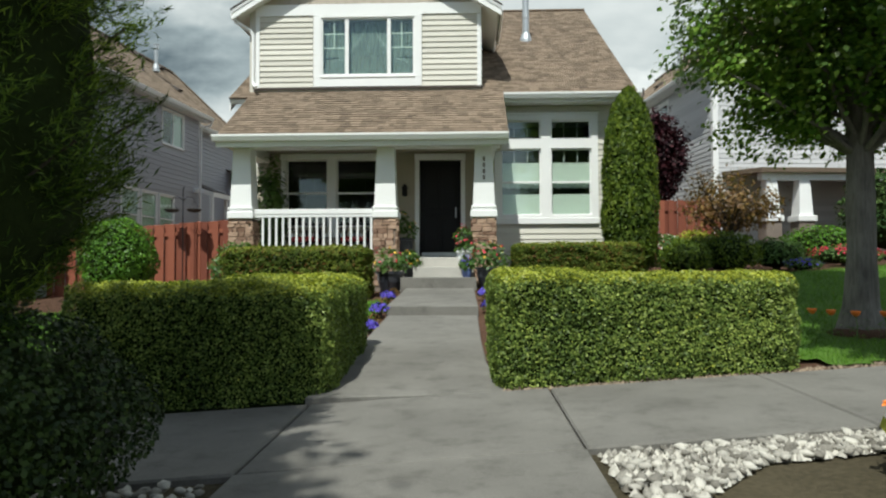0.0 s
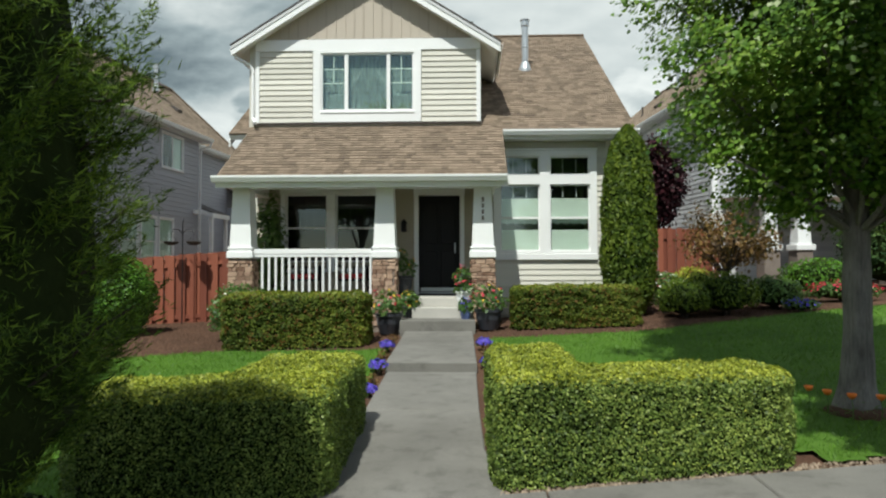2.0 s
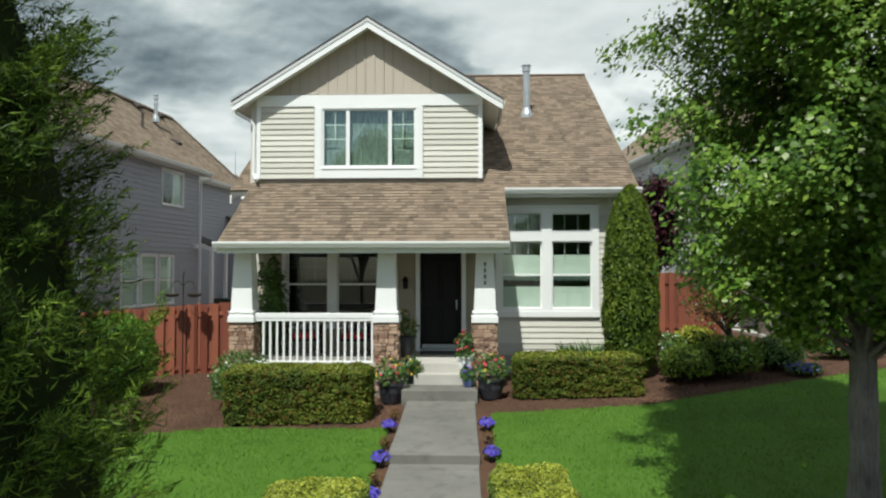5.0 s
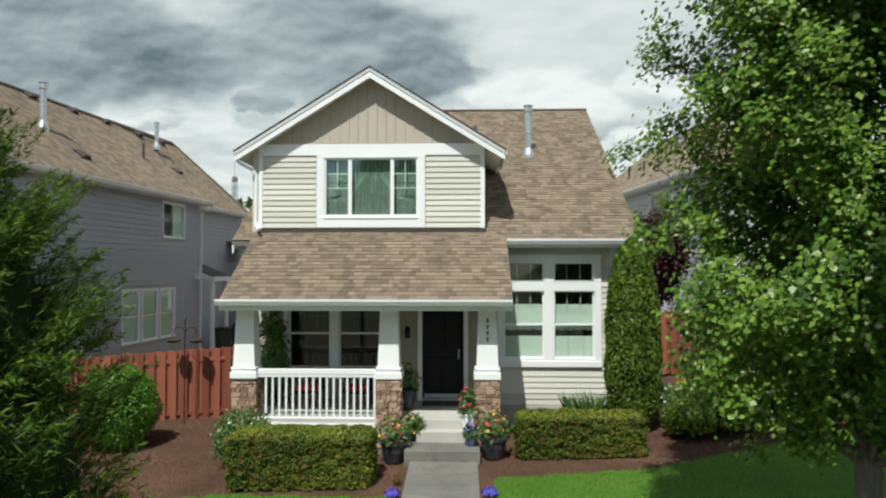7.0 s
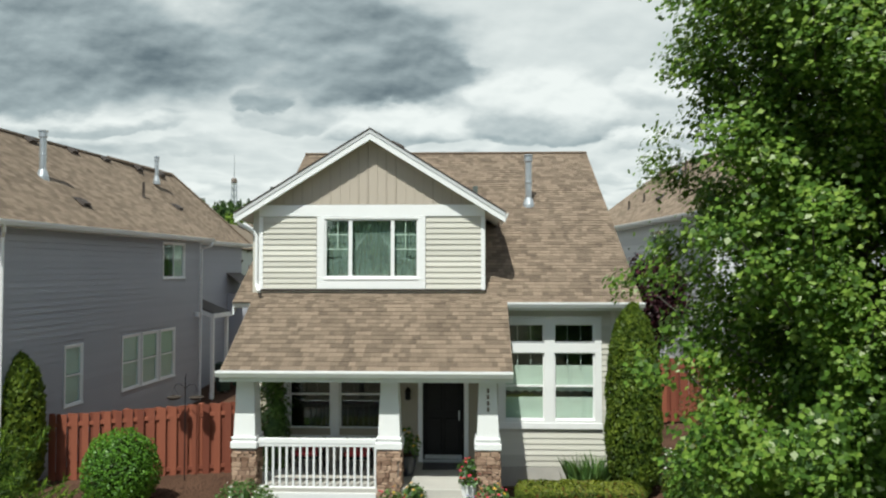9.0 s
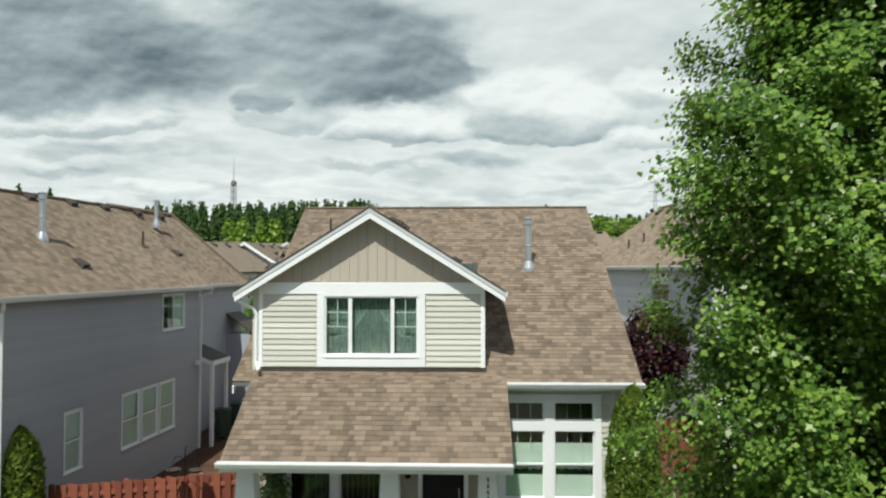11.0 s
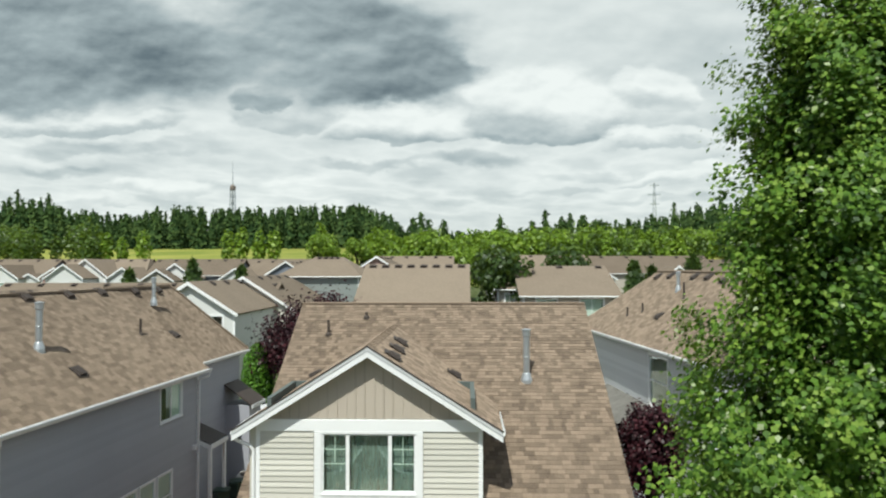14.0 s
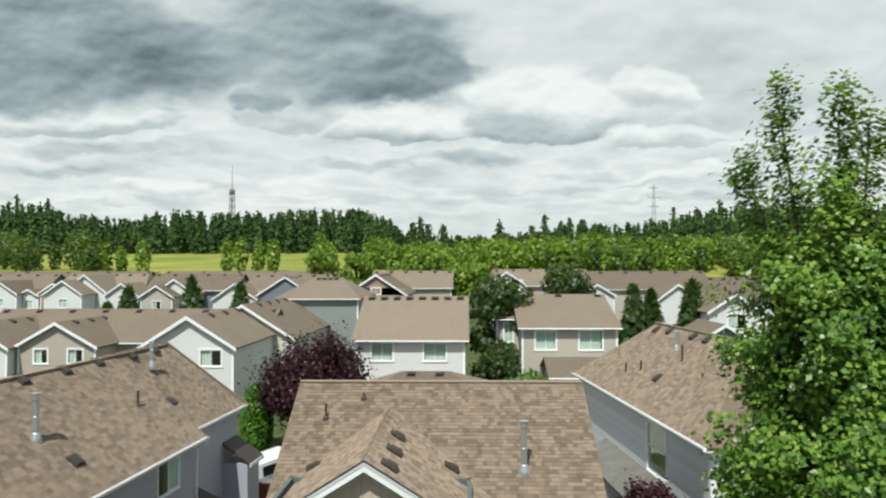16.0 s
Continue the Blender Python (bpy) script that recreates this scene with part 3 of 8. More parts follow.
def shingles(corners, course=0.145, tab=0.30, seed=1, thick=0.008, lift=0.004):
    """Lapped tabs over a convex roof plane; corners run round it, the first edge along the eave. Returns boxes as (verts, faces)."""
    rng = np.random.default_rng(seed)
    c = [Vector(p) for p in corners]
    u = (c[1] - c[0]).normalized()
    n = u.cross(c[-1] - c[0]).normalized()
    if n.z < 0:
        n = -n
    v = n.cross(u)
    if v.z < 0:
        v = -v
    flat = [((p - c[0]).dot(u), (p - c[0]).dot(v)) for p in c]
    top = max(q[1] for q in flat)
    verts = []

    def span(h):
        xs = []
        for (xa, ya), (xb, yb) in zip(flat, flat[1:] + flat[:1]):
            if abs(yb - ya) > 1e-9 and min(ya, yb) - 1e-6 <= h <= max(ya, yb) + 1e-6:
                xs.append(xa + (xb - xa) * (h - ya) / (yb - ya))
            elif abs(yb - ya) <= 1e-9 and abs(h - ya) < 1e-6:
                xs += [xa, xb]
        return (min(xs), max(xs)) if len(xs) > 1 else None

    row = 0
    while row * course < top - 0.02:
        h0, h1 = row * course, min((row + 1) * course, top)
        s0, s1 = span(h0 + 1e-4), span(h1 - 1e-4)
        row += 1
        if not s0 or not s1:
            continue
        a, b = min(s0[0], s1[0]), max(s0[1], s1[1])
        x = a - rng.uniform(0, tab)
        while x < b:
            w = tab * rng.uniform(0.55, 1.45)
            l0, r0 = max(x, s0[0]), min(x + w - 0.002, s0[1])
            l1, r1 = max(x, s1[0]), min(x + w - 0.002, s1[1])
            x += w
            if r0 - l0 < 0.01 and r1 - l1 < 0.01:
                continue
            r0, r1 = max(r0, l0 + 0.002), max(r1, l1 + 0.002)
            k = lift + thick * rng.uniform(0.7, 1.5)
            low = h0 - rng.uniform(0.0, 0.008)
            for px, py, pz in ((l0, low, 0.0), (r0, low, 0.0), (l0, low, k), (r0, low, k), (l1, h1, lift * 0.5), (r1, h1, lift * 0.5)):
                verts.append(c[0] + u * px + v * py + n * pz)
    verts = np.array([tuple(q) for q in verts])
    count = len(verts) // 6
    base = (np.arange(count) * 6)[:, None]
    # front lip and sloping top of each tab, both quads, wound outwards
    out = [np.concatenate([base + np.array([[0, 1, 3, 2]]), base + np.array([[2, 3, 5, 4]])])]
    faces = np.concatenate(out)
    v0 = verts[faces[0]]
    test = np.cross(v0[1] - v0[0], v0[2] - v0[0])
    if test @ np.array(v) > 0:
        faces = faces[:, ::-1]
    return verts, faces


def lap_boards(u0, u1, z0, z1, lap=0.127, proud=0.016, cuts=(), top=None):
    """Clapboards along a wall as a list of bmeshes: x from u0 to u1, facing -y, between heights, left out over the cuts (x0, x1, z0, z1). top(z): the span at that height."""
    out = []
    rows = max(1, round((z1 - z0) / lap))
    step = (z1 - z0) / rows
    for r in range(rows):
        a, b = z0 + r * step, z0 + (r + 1) * step
        lo, hi = (u0, u1) if top is None else top((a + b) / 2)
        spans = [(lo, hi)]
        for cx0, cx1, cz0, cz1 in cuts:
            if b > cz0 + 0.02 and a < cz1 - 0.02:
                spans = [q for s in spans for q in ((s[0], min(s[1], cx0)), (max(s[0], cx1), s[1])) if q[1] - q[0] > 0.02]
        for s in spans:
            bm = bmesh.new()
            vs = [bm.verts.new(q) for q in ((s[0], -proud, a), (s[1], -proud, a), (s[1], -0.003, b), (s[0], -0.003, b), (s[0], 0.0, a), (s[1], 0.0, a))]
            bm.faces.new((vs[0], vs[1], vs[2], vs[3]))
            bm.faces.new((vs[4], vs[5], vs[1], vs[0]))
            out.append(bm)
    return out


def holed_wall(u0, u1, z0, z1, thick, holes):
    """A wall slab in x from u0 to u1, front face at y = 0, back at y = thick, with rectangular holes (x0, x1, z0, z1)."""
    xs = sorted({u0, u1, *[h[0] for h in holes], *[h[1] for h in holes]})
    zs = sorted({z0, z1, *[h[2] for h in holes], *[h[3] for h in holes]})
    solid = {(i, k): not any(h[0] <= (xs[i] + xs[i + 1]) / 2 <= h[1] and h[2] <= (zs[k] + zs[k + 1]) / 2 <= h[3] for h in holes)
             for i in range(len(xs) - 1) for k in range(len(zs) - 1)}
    bm = bmesh.new()
    grid = {(i, k, d): bm.verts.new((xs[i], d * thick, zs[k])) for i in range(len(xs)) for k in range(len(zs)) for d in (0, 1)}

    def quad(*keys):
        bm.faces.new([grid[q] for q in keys])

    for (i, k), full in solid.items():
        if not full:
            continue
        quad((i, k, 0), (i + 1, k, 0), (i + 1, k + 1, 0), (i, k + 1, 0))
        quad((i, k, 1), (i, k + 1, 1), (i + 1, k + 1, 1), (i + 1, k, 1))
        if not solid.get((i - 1, k)):
            quad((i, k, 0), (i, k + 1, 0), (i, k + 1, 1), (i, k, 1))
        if not solid.get((i + 1, k)):
            quad((i + 1, k, 0), (i + 1, k, 1), (i + 1, k + 1, 1), (i + 1, k + 1, 0))
        if not solid.get((i, k - 1)):
            quad((i, k, 0), (i, k, 1), (i + 1, k, 1), (i + 1, k, 0))
        if not solid.get((i, k + 1)):
            quad((i, k + 1, 0), (i + 1, k + 1, 0), (i + 1, k + 1, 1), (i, k + 1, 1))
    bmesh.ops.remove_doubles(bm, verts=[v for v in bm.verts if not v.link_faces], dist=0.0)
    return bm


def moved(bm, m):
    bmesh.ops.transform(bm, matrix=m, verts=bm.verts)
    return bm


def window_unit(house, m, w, h, style="single", pane="dark_pane", fill=None, casing=0.0, name="window", label="", trim="white", f=0.045):
    """A window in a wall that faces -y: corner at m, w wide, h high; sash frame, panes, muntins, casing, and what hangs behind."""
    win = part(name, moved(holed_wall(0, w, 0, h, 0.062, [(f, w - f, f, h - f)]), m @ Matrix.Translation((0, -0.012, 0))), trim, house, label)
    hold = win if house.parent is None else house
    if casing:
        c = casing
        for dims in ((-c, w + c, -0.035, 0.0, h, h + c * 1.25), (-c, 0, -0.0345, 0.0, 0, h), (w, w + c, -0.0345, 0.0, 0, h)):
            part("casing", moved(boxes(dims, bevel=0.006), m), trim, hold)
        part("sill", moved(boxes((-c - 0.02, w + c + 0.02, -0.055, 0.0, -c * 1.2, -0.002), bevel=0.008), m), trim, hold)
    glazed = []
    if style == "single":          # two sashes, one over the other
        glazed = [(f, w - f, f, h * 0.5 - 0.02, 0.03), (f, w - f, h * 0.5 + 0.02, h - f, 0.012)]
        part("meeting_rail", moved(boxes((f, w - f, -0.008, 0.045, h * 0.5 - 0.02, h * 0.5 + 0.02)), m), trim, hold)
    elif style == "slider":        # two sashes side by side
        glazed = [(f, w * 0.5 - 0.02, f, h - f, 0.012), (w * 0.5 + 0.02, w - f, f, h - f, 0.03)]
        part("meeting_stile", moved(boxes((w * 0.5 - 0.02, w * 0.5 + 0.02, -0.008, 0.045, f, h - f)), m), trim, hold)
    else:
        glazed = [(f, w - f, f, h - f, 0.02)]
    for x0, x1, z0, z1, dy in glazed:
        ob = part("pane", moved(boxes((x0, x1, dy, dy + 0.006, z0, z1)), m), pane, hold)
        ob.visible_shadow = False
    return win

# ---------------------------------------------------------------- ground
def steps_of(*runs):
    out = []
    for a, b, s in runs:
        out += list(np.arange(a, b, s))
    return np.array(out + [runs[-1][1]])


def sheet(xs, ys, lift=0.0, keep=None, flip=0.0, rough=0.0, seed=3):
    X, Y = np.meshgrid(xs, ys)
    Z = ground_height(X, Y) + lift
    if rough:
        Z = Z + np.random.default_rng(seed).normal(0, rough, Z.shape)
    verts = np.stack([X, Y, Z], -1).reshape(-1, 3)
    nx = len(xs)
    i, j = np.meshgrid(np.arange(nx - 1), np.arange(len(ys) - 1))
    a = (j * nx + i).ravel()
    faces = np.stack([a, a + 1, a + nx + 1, a + nx], 1)
    if keep is not None:
        c = verts[faces].mean(1)
        faces = faces[keep(c[:, 0], c[:, 1])]
    return verts, faces


def land_material():
    """Bark mulch in the yards, scrub between the lots, a mown meadow beyond."""
    m = bpy.data.materials.new("land")
    t = tree_of(m)
    place = node(t, "ShaderNodeTexCoord").outputs["Object"]
    axis = node(t, "ShaderNodeSeparateXYZ")
    wire(t, place, axis.inputs[0])
    small = node(t, "ShaderNodeTexNoise", i_Scale=38.0, i_Detail=6.0, i_Roughness=0.7)
    large = node(t, "ShaderNodeTexNoise", i_Scale=1.1, i_Detail=4.0)
    broad = node(t, "ShaderNodeTexNoise", i_Scale=0.04, i_Detail=5.0)
    for n in (small, large, broad):
        wire(t, place, n.inputs[0])
    both = calc(t, "ADD", calc(t, "MULTIPLY", small.outputs[0], 0.6), calc(t, "MULTIPLY", large.outputs[0], 0.5))
    bark = ramp(t, both, [(0.35, (0.032, 0.018, 0.012)), (0.72, (0.155, 0.086, 0.056))])
    meadow = ramp(t, broad.outputs[0], [(0.35, (0.16, 0.20, 0.035)), (0.65, (0.30, 0.30, 0.07))])
    lots = ramp(t, large.outputs[0], [(0.35, (0.045, 0.070, 0.020)), (0.65, (0.11, 0.12, 0.05))])
    far = ramp(t, calc(t, "DIVIDE", axis.outputs[1], 200.0), [(0.14, (0, 0, 0)), (0.16, (1, 1, 1))])
    farther = ramp(t, calc(t, "DIVIDE", axis.outputs[1], 200.0), [(0.68, (0, 0, 0)), (0.72, (1, 1, 1))])
    soil = ramp(t, both, [(0.35, (0.030, 0.026, 0.015)), (0.72, (0.125, 0.105, 0.066))])
    kerb = ramp(t, calc(t, "DIVIDE", axis.outputs[1], 10.0), [(0.42, (0, 0, 0)), (0.46, (1, 1, 1))])
    bark = mixed(t, kerb, soil, bark)
    colour = mixed(t, farther, mixed(t, far, bark, lots), meadow)
    shader = node(t, "ShaderNodeBsdfPrincipled", i_Roughness=0.95)
    shader.inputs["Specular IOR Level"].default_value = 0.15
    wire(t, colour, shader.inputs["Base Color"])
    rise = node(t, "ShaderNodeBump", i_Strength=0.8, i_Distance=0.03)
    wire(t, small.outputs[0], rise.inputs["Height"])
    wire(t, rise.outputs[0], shader.inputs["Normal"])
    wire(t, shader.outputs[0], node(t, "ShaderNodeOutputMaterial").inputs[0])
    return m


M["land"] = land_material()
gx = steps_of((-3000, -400, 260), (-400, -40, 30), (-40, -14, 2), (-14, 14, 0.25), (14, 40, 2), (40, 400, 30), (400, 3000, 260))
gy = steps_of((-200, -10, 19), (-10, 2, 1), (2, 18, 0.25), (18, 40, 1), (40, 400, 10), (400, 3000, 260))
single("ground", sheet(gx, gy, lift=-0.03), "land", "bark mulch yard running into lots and a meadow", "ground", kind="structure", smooth=True)


def back_edge(x):
    return 5.15 + 0.14 * x


# lawns: one each side of the walk, ending in curved mulch beds
def left_lawn(x, y):
    rear = 10.75 - 0.10 * (x + 1.3) - 0.6 * np.clip((-3.9 - x) / 2.0, 0, 1)
    return (x < -1.14) & (x > -8.6) & (y > back_edge(x) + 0.25) & (y < rear)


def right_lawn(x, y):
    rear = 11.35 + 0.10 * np.clip(x, 0, 3) + 0.42 * np.clip(x - 3.0, 0, 9)
    return (x > 0.42) & (x < 13.5) & (y > back_edge(x) + 0.12 + 0.25 * (x < 2.9)) & (y < rear)


def lawn(name, rule, x0, x1, y0, y1, seed, blades):
    ob = single(name, sheet(np.arange(x0, x1, 0.08), np.arange(y0, y1, 0.08), lift=0.012, keep=rule, rough=0.006, seed=seed), "lawn", "mown green front lawn beside the concrete walk", "lawn", kind="stuff", smooth=True)
    rng = np.random.default_rng(seed)
    px, py = rng.uniform(x0, x1, blades * 3), rng.uniform(y0, y1, blades * 3)
    ok = rule(px, py)
    px, py = px[ok][:blades], py[ok][:blades]
    up = np.stack([rng.normal(0, 1, len(px)), rng.normal(0, 1, len(px)), np.zeros(len(px))], 1)
    tall = np.stack([rng.normal(0, 0.35, len(px)), rng.normal(0, 0.35, len(px)), np.ones(len(px))], 1)
    v, f = leaves(np.stack([px, py, ground_height(px, py) + 0.022], 1), up, 0.055, BLADE, seed + 1, 0.2, 0.4, 0.0, tall)
    part("grass", (v, f), "grass", ob, kind="stuff")


lawn("lawn", left_lawn, -8.7, -1.1, 3.8, 11.6, 11, 42000)
lawn("lawn", right_lawn, 0.4, 13.6, 5.2, 16.5, 12, 60000)


# ---------------------------------------------------------------- paving
def slab(parent, outline, z_of, thick=0.10, name="slab", material="concrete", lift=0.0):
    """A cast slab with eased edges: outline anticlockwise, its top following z_of."""
    bm = bmesh.new()
    cx, cy = sum(p[0] for p in outline) / len(outline), sum(p[1] for p in outline) / len(outline)
    top = []
    rim = []
    low = []
    for x, y in outline:
        d = Vector((cx - x, cy - y)).normalized() * 0.016
        top.append(bm.verts.new((x + d.x, y + d.y, z_of(x, y) + lift)))
        rim.append(bm.verts.new((x, y, z_of(x, y) - 0.012 + lift)))
        low.append(bm.verts.new((x, y, z_of(x, y) - thick)))
    bm.faces.new(top)
    for ring_a, ring_b in ((top, rim), (rim, low)):
        for i in range(len(outline)):
            k = (i + 1) % len(outline)
            bm.faces.new((ring_a[i], ring_b[i], ring_b[k], ring_a[k]))
    return part(name, bm, material, parent)


side_walk = thing("pavement", "grey weathered concrete sidewalk with tooled joints", "sidewalk", kind="structure")
flat = lambda x, y: gz(x, min(y, back_edge(x) - 0.01)) + 0.012
cuts_x = [-9.2, -7.7, -6.2, -4.7, -3.1, -1.05, 0.645, 2.2, 3.75, 5.3, 6.8, 8.4, 10.0]
for a, b in zip(cuts_x, cuts_x[1:]):
    slab(side_walk, [(a + 0.006, back_edge(a) - 1.55), (b - 0.006, back_edge(b) - 1.55), (b - 0.006, back_edge(b)), (a + 0.006, back_edge(a))], flat)
# the crossing of the planting strip, from the walk to the kerb
slab(side_walk, [(-0.95, -1.6), (0.60, -1.6), (0.645, 3.67), (-1.05, 3.45)], lambda x, y: gz(x, y) + 0.012)

walkway = thing("walkway", "grey concrete garden walk with one low step, rising to the porch", "walkway", kind="structure")


def walk_z(x, y):
    return float(np.interp(y, [5.1, 6.5, 9.3], [0.012, 0.12, 0.30]))


slab(walkway, [(-1.08, back_edge(-1.0) - 0.0), (0.36, back_edge(0.36) + 0.0), (0.22, 6.2), (0.19, 7.4), (-1.02, 7.4), (-1.03, 6.2)], walk_z, 0.2)
slab(walkway, [(-1.02, 7.41), (0.19, 7.41), (0.18, 9.34), (-1.01, 9.34)], walk_z, 0.2)
slab(walkway, [(-1.03, 9.30), (0.19, 9.30), (0.17, 10.75), (-1.02, 10.75)], lambda x, y: 0.425 + 0.055 * (y - 9.3), 0.3)
slab(walkway, [(-1.02, 10.76), (0.17, 10.76), (0.16, 12.2), (-1.03, 12.2)], lambda x, y: 0.425 + 0.055 * (y - 9.3), 0.3)
slab(walkway, [(-1.12, 12.15), (0.20, 12.15), (0.20, 12.80), (-1.12, 12.80)], lambda x, y: 0.765, 0.4, "step")
slab(walkway, [(-0.95, 12.74), (0.16, 12.74), (0.16, 13.2), (-0.95, 13.2)], lambda x, y: 0.955, 0.5, "step", "pale_concrete")

gravel_rng = np.random.default_rng(5)


def pebble_mesh(seed, flatness=0.62):
    bm = bmesh.new()
    bmesh.ops.create_icosphere(bm, subdivisions=1, radius=1.0)
    r = np.random.default_rng(seed)
    for v in bm.verts:
        v.co = v.co * r.uniform(0.82, 1.12)
        v.co.z *= flatness
    me = bpy.data.meshes.new("rock")
    bm.to_mesh(me)
    bm.free()
    for p in me.polygons:
        p.use_smooth = True
    me.materials.append(M["pebble"])
    return me

# ---------------------------------------------------------------- the house
SLOPE = 0.643


def roof_z(y):
    return 3.30 + SLOPE * (y - 12.5)


GABLE_X, GABLE_Z, GABLE_SLOPE = -2.06, 8.16, 0.625
RIDGE_Y = 20.95
house = thing("house", "cream two-storey suburban house with brown shingle roof and white trim", "house", pose(0, 0, 0))


def board_set(parent, boards, m, material):
    for bm in boards:
        part("siding_board", moved(bm, m), material, parent)


# porch wall, with the door and the paired window
PY = 14.80
porch_holes = [(-3.83, -2.94, 1.82, 3.27), (-2.75, -1.85, 1.82, 3.27), (-0.975, -0.095, 1.15, 3.235)]
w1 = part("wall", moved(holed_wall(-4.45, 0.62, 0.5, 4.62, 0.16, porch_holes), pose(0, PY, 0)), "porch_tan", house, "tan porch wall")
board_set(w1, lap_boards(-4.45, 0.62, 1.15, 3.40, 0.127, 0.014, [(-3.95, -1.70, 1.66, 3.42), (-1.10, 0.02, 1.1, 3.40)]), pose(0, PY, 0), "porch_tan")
for x0, w0 in ((-3.83, 0.89), (-2.75, 0.90)):
    w = window_unit(house, pose(x0, PY + 0.03, 1.82), w0, 1.45, "single", f=0.03)
    each("muntin", ((w0 / 3 - 0.006, w0 / 3 + 0.006, 0.019, 0.03, 0.76, 1.41), (w0 * 2 / 3 - 0.006, w0 * 2 / 3 + 0.006, 0.019, 0.03, 0.76, 1.41), (0.03, w0 - 0.03, 0.0195, 0.0295, 1.09, 1.102),), "trim_grey", w, pose(x0, PY + 0.03, 1.82))
each("casing", ((-3.94, -3.83, -0.04, 0, 1.68, 3.27), (-2.94, -2.75, -0.0395, 0, 1.68, 3.27), (-1.85, -1.72, -0.04, 0, 1.68, 3.27), (-3.96, -1.70, -0.045, 0, 3.27, 3.39), (-3.96, -1.70, -0.06, 0, 1.60, 1.68),), "white", house, pose(0, PY, 0), bevel=0.006)
door = part("door", moved(boxes((-0.965, -0.105, 0.05, 0.095, 1.18, 3.225)), pose(0, PY, 0)), "black", house, "black panelled front door")
each("panel", ((-0.88, -0.57, 0.035, 0.052, 2.20, 3.08), (-0.50, -0.19, 0.035, 0.052, 2.20, 3.08), (-0.88, -0.57, 0.035, 0.052, 1.30, 2.05), (-0.50, -0.19, 0.035, 0.052, 1.30, 2.05),), "black", door, pose(0, PY, 0), bevel=0.012)
hb = bmesh.new()
tube(hb, [(-0.20, 14.83, 2.02), (-0.20, 14.77, 2.02), (-0.20, 14.76, 2.12), (-0.20, 14.77, 2.22)], [0.016] * 4, 8)
part("handle", hb, "steel", door, "steel pull handle")
part("kick_plate", moved(boxes((-0.93, -0.14, 0.035, 0.05, 1.19, 1.27)), pose(0, PY, 0)), "steel", door)
each("door_frame", ((-1.07, -0.975, -0.04, 0.12, 1.13, 3.235), (-0.095, 0.0, -0.04, 0.12, 1.13, 3.235), (-1.08, 0.01, -0.045, 0.12, 3.235, 3.37),), "white", house, pose(0, PY, 0), bevel=0.006)
part("threshold", moved(boxes((-0.97, -0.10, -0.05, 0.12, 1.13, 1.18)), pose(0, PY, 0)), "steel", house)

# upper wall under the front gable
UY = 14.68
uw = (-3.06, -1.06, 5.035, 6.285)
w2 = part("wall", moved(holed_wall(-4.45, 0.33, 4.45, 6.60, 0.16, [uw]), pose(0, UY, 0)), "cream", house, "cream clapboard upper wall")
board_set(w2, lap_boards(-4.40, 0.28, 4.80, 6.33, 0.118, 0.024, [(-3.24, -0.90, 4.70, 6.5)]), pose(0, UY, 0), "cream")
tri = bmesh.new()
hh = GABLE_Z - 0.12
prism(tri, [(-4.45, UY, 6.59), (0.33, UY, 6.59), (GABLE_X, UY, hh)], 0.16)
w3 = part("gable_wall", tri, "tan", house, "tan vertical board gable")
for k in range(22):
    x = -4.15 + k * 0.2
    top = GABLE_Z - 0.18 - GABLE_SLOPE * abs(x - GABLE_X)
    if top > 6.68:
        part("batten", boxes((x - 0.02, x + 0.02, UY - 0.014, UY + 0.01, 6.60, top)), "tan", w3)
part("frieze_board", boxes((-4.47, 0.35, UY - 0.035, UY, 6.335, 6.58), bevel=0.006), "white", house, "white frieze board")
part("corner_board", boxes((-4.47, -4.385, UY - 0.03, UY + 0.1, 4.76, 6.33)), "white", house)
part("corner_board", boxes((0.265, 0.35, UY - 0.03, UY + 0.1, 4.76, 6.33)), "white", house)
part("flashing", boxes((-4.50, 0.38, UY - 0.05, UY, 4.745, 4.785)), "vent", house)
# three-light upper window
W = moved
uwin = part("window", W(holed_wall(-3.22, -0.91, 4.80, 6.333, 0.045, [(-3.06, -1.06, 5.035, 6.285)]), pose(0, UY - 0.045, 0)), "white", house, "white three-light window")
part("sill", W(boxes((-3.07, -1.05, -0.062, -0.046, 4.985, 5.03), bevel=0.006), pose(0, UY, 0)), "white", uwin)
for a, b, kind in ((-3.06, -2.51, "side"), (-2.51, -1.61, "mid"), (-1.61, -1.06, "side")):
    f = 0.038
    sash = part("sash", W(holed_wall(a, b, 5.035, 6.285, 0.07, [(a + f, b - f, 5.035 + f, 6.285 - f)]), pose(0, UY - 0.02, 0)), "white", uwin)
    p = part("pane", W(boxes((a + f, b - f, 0.005, 0.011, 5.035 + f, 6.285 - f)), pose(0, UY, 0)), "pane", uwin)
    p.visible_shadow = False
    if kind == "side":
        mid = (a + b) / 2
        each("muntin", ((mid - 0.010, mid + 0.010, 0.013, 0.024, 5.64, 6.245), (a + f, b - f, 0.0135, 0.0235, 5.63, 5.652), (a + f, b - f, 0.0135, 0.0235, 5.935, 5.957),), "blind", uwin, pose(0, UY, 0))


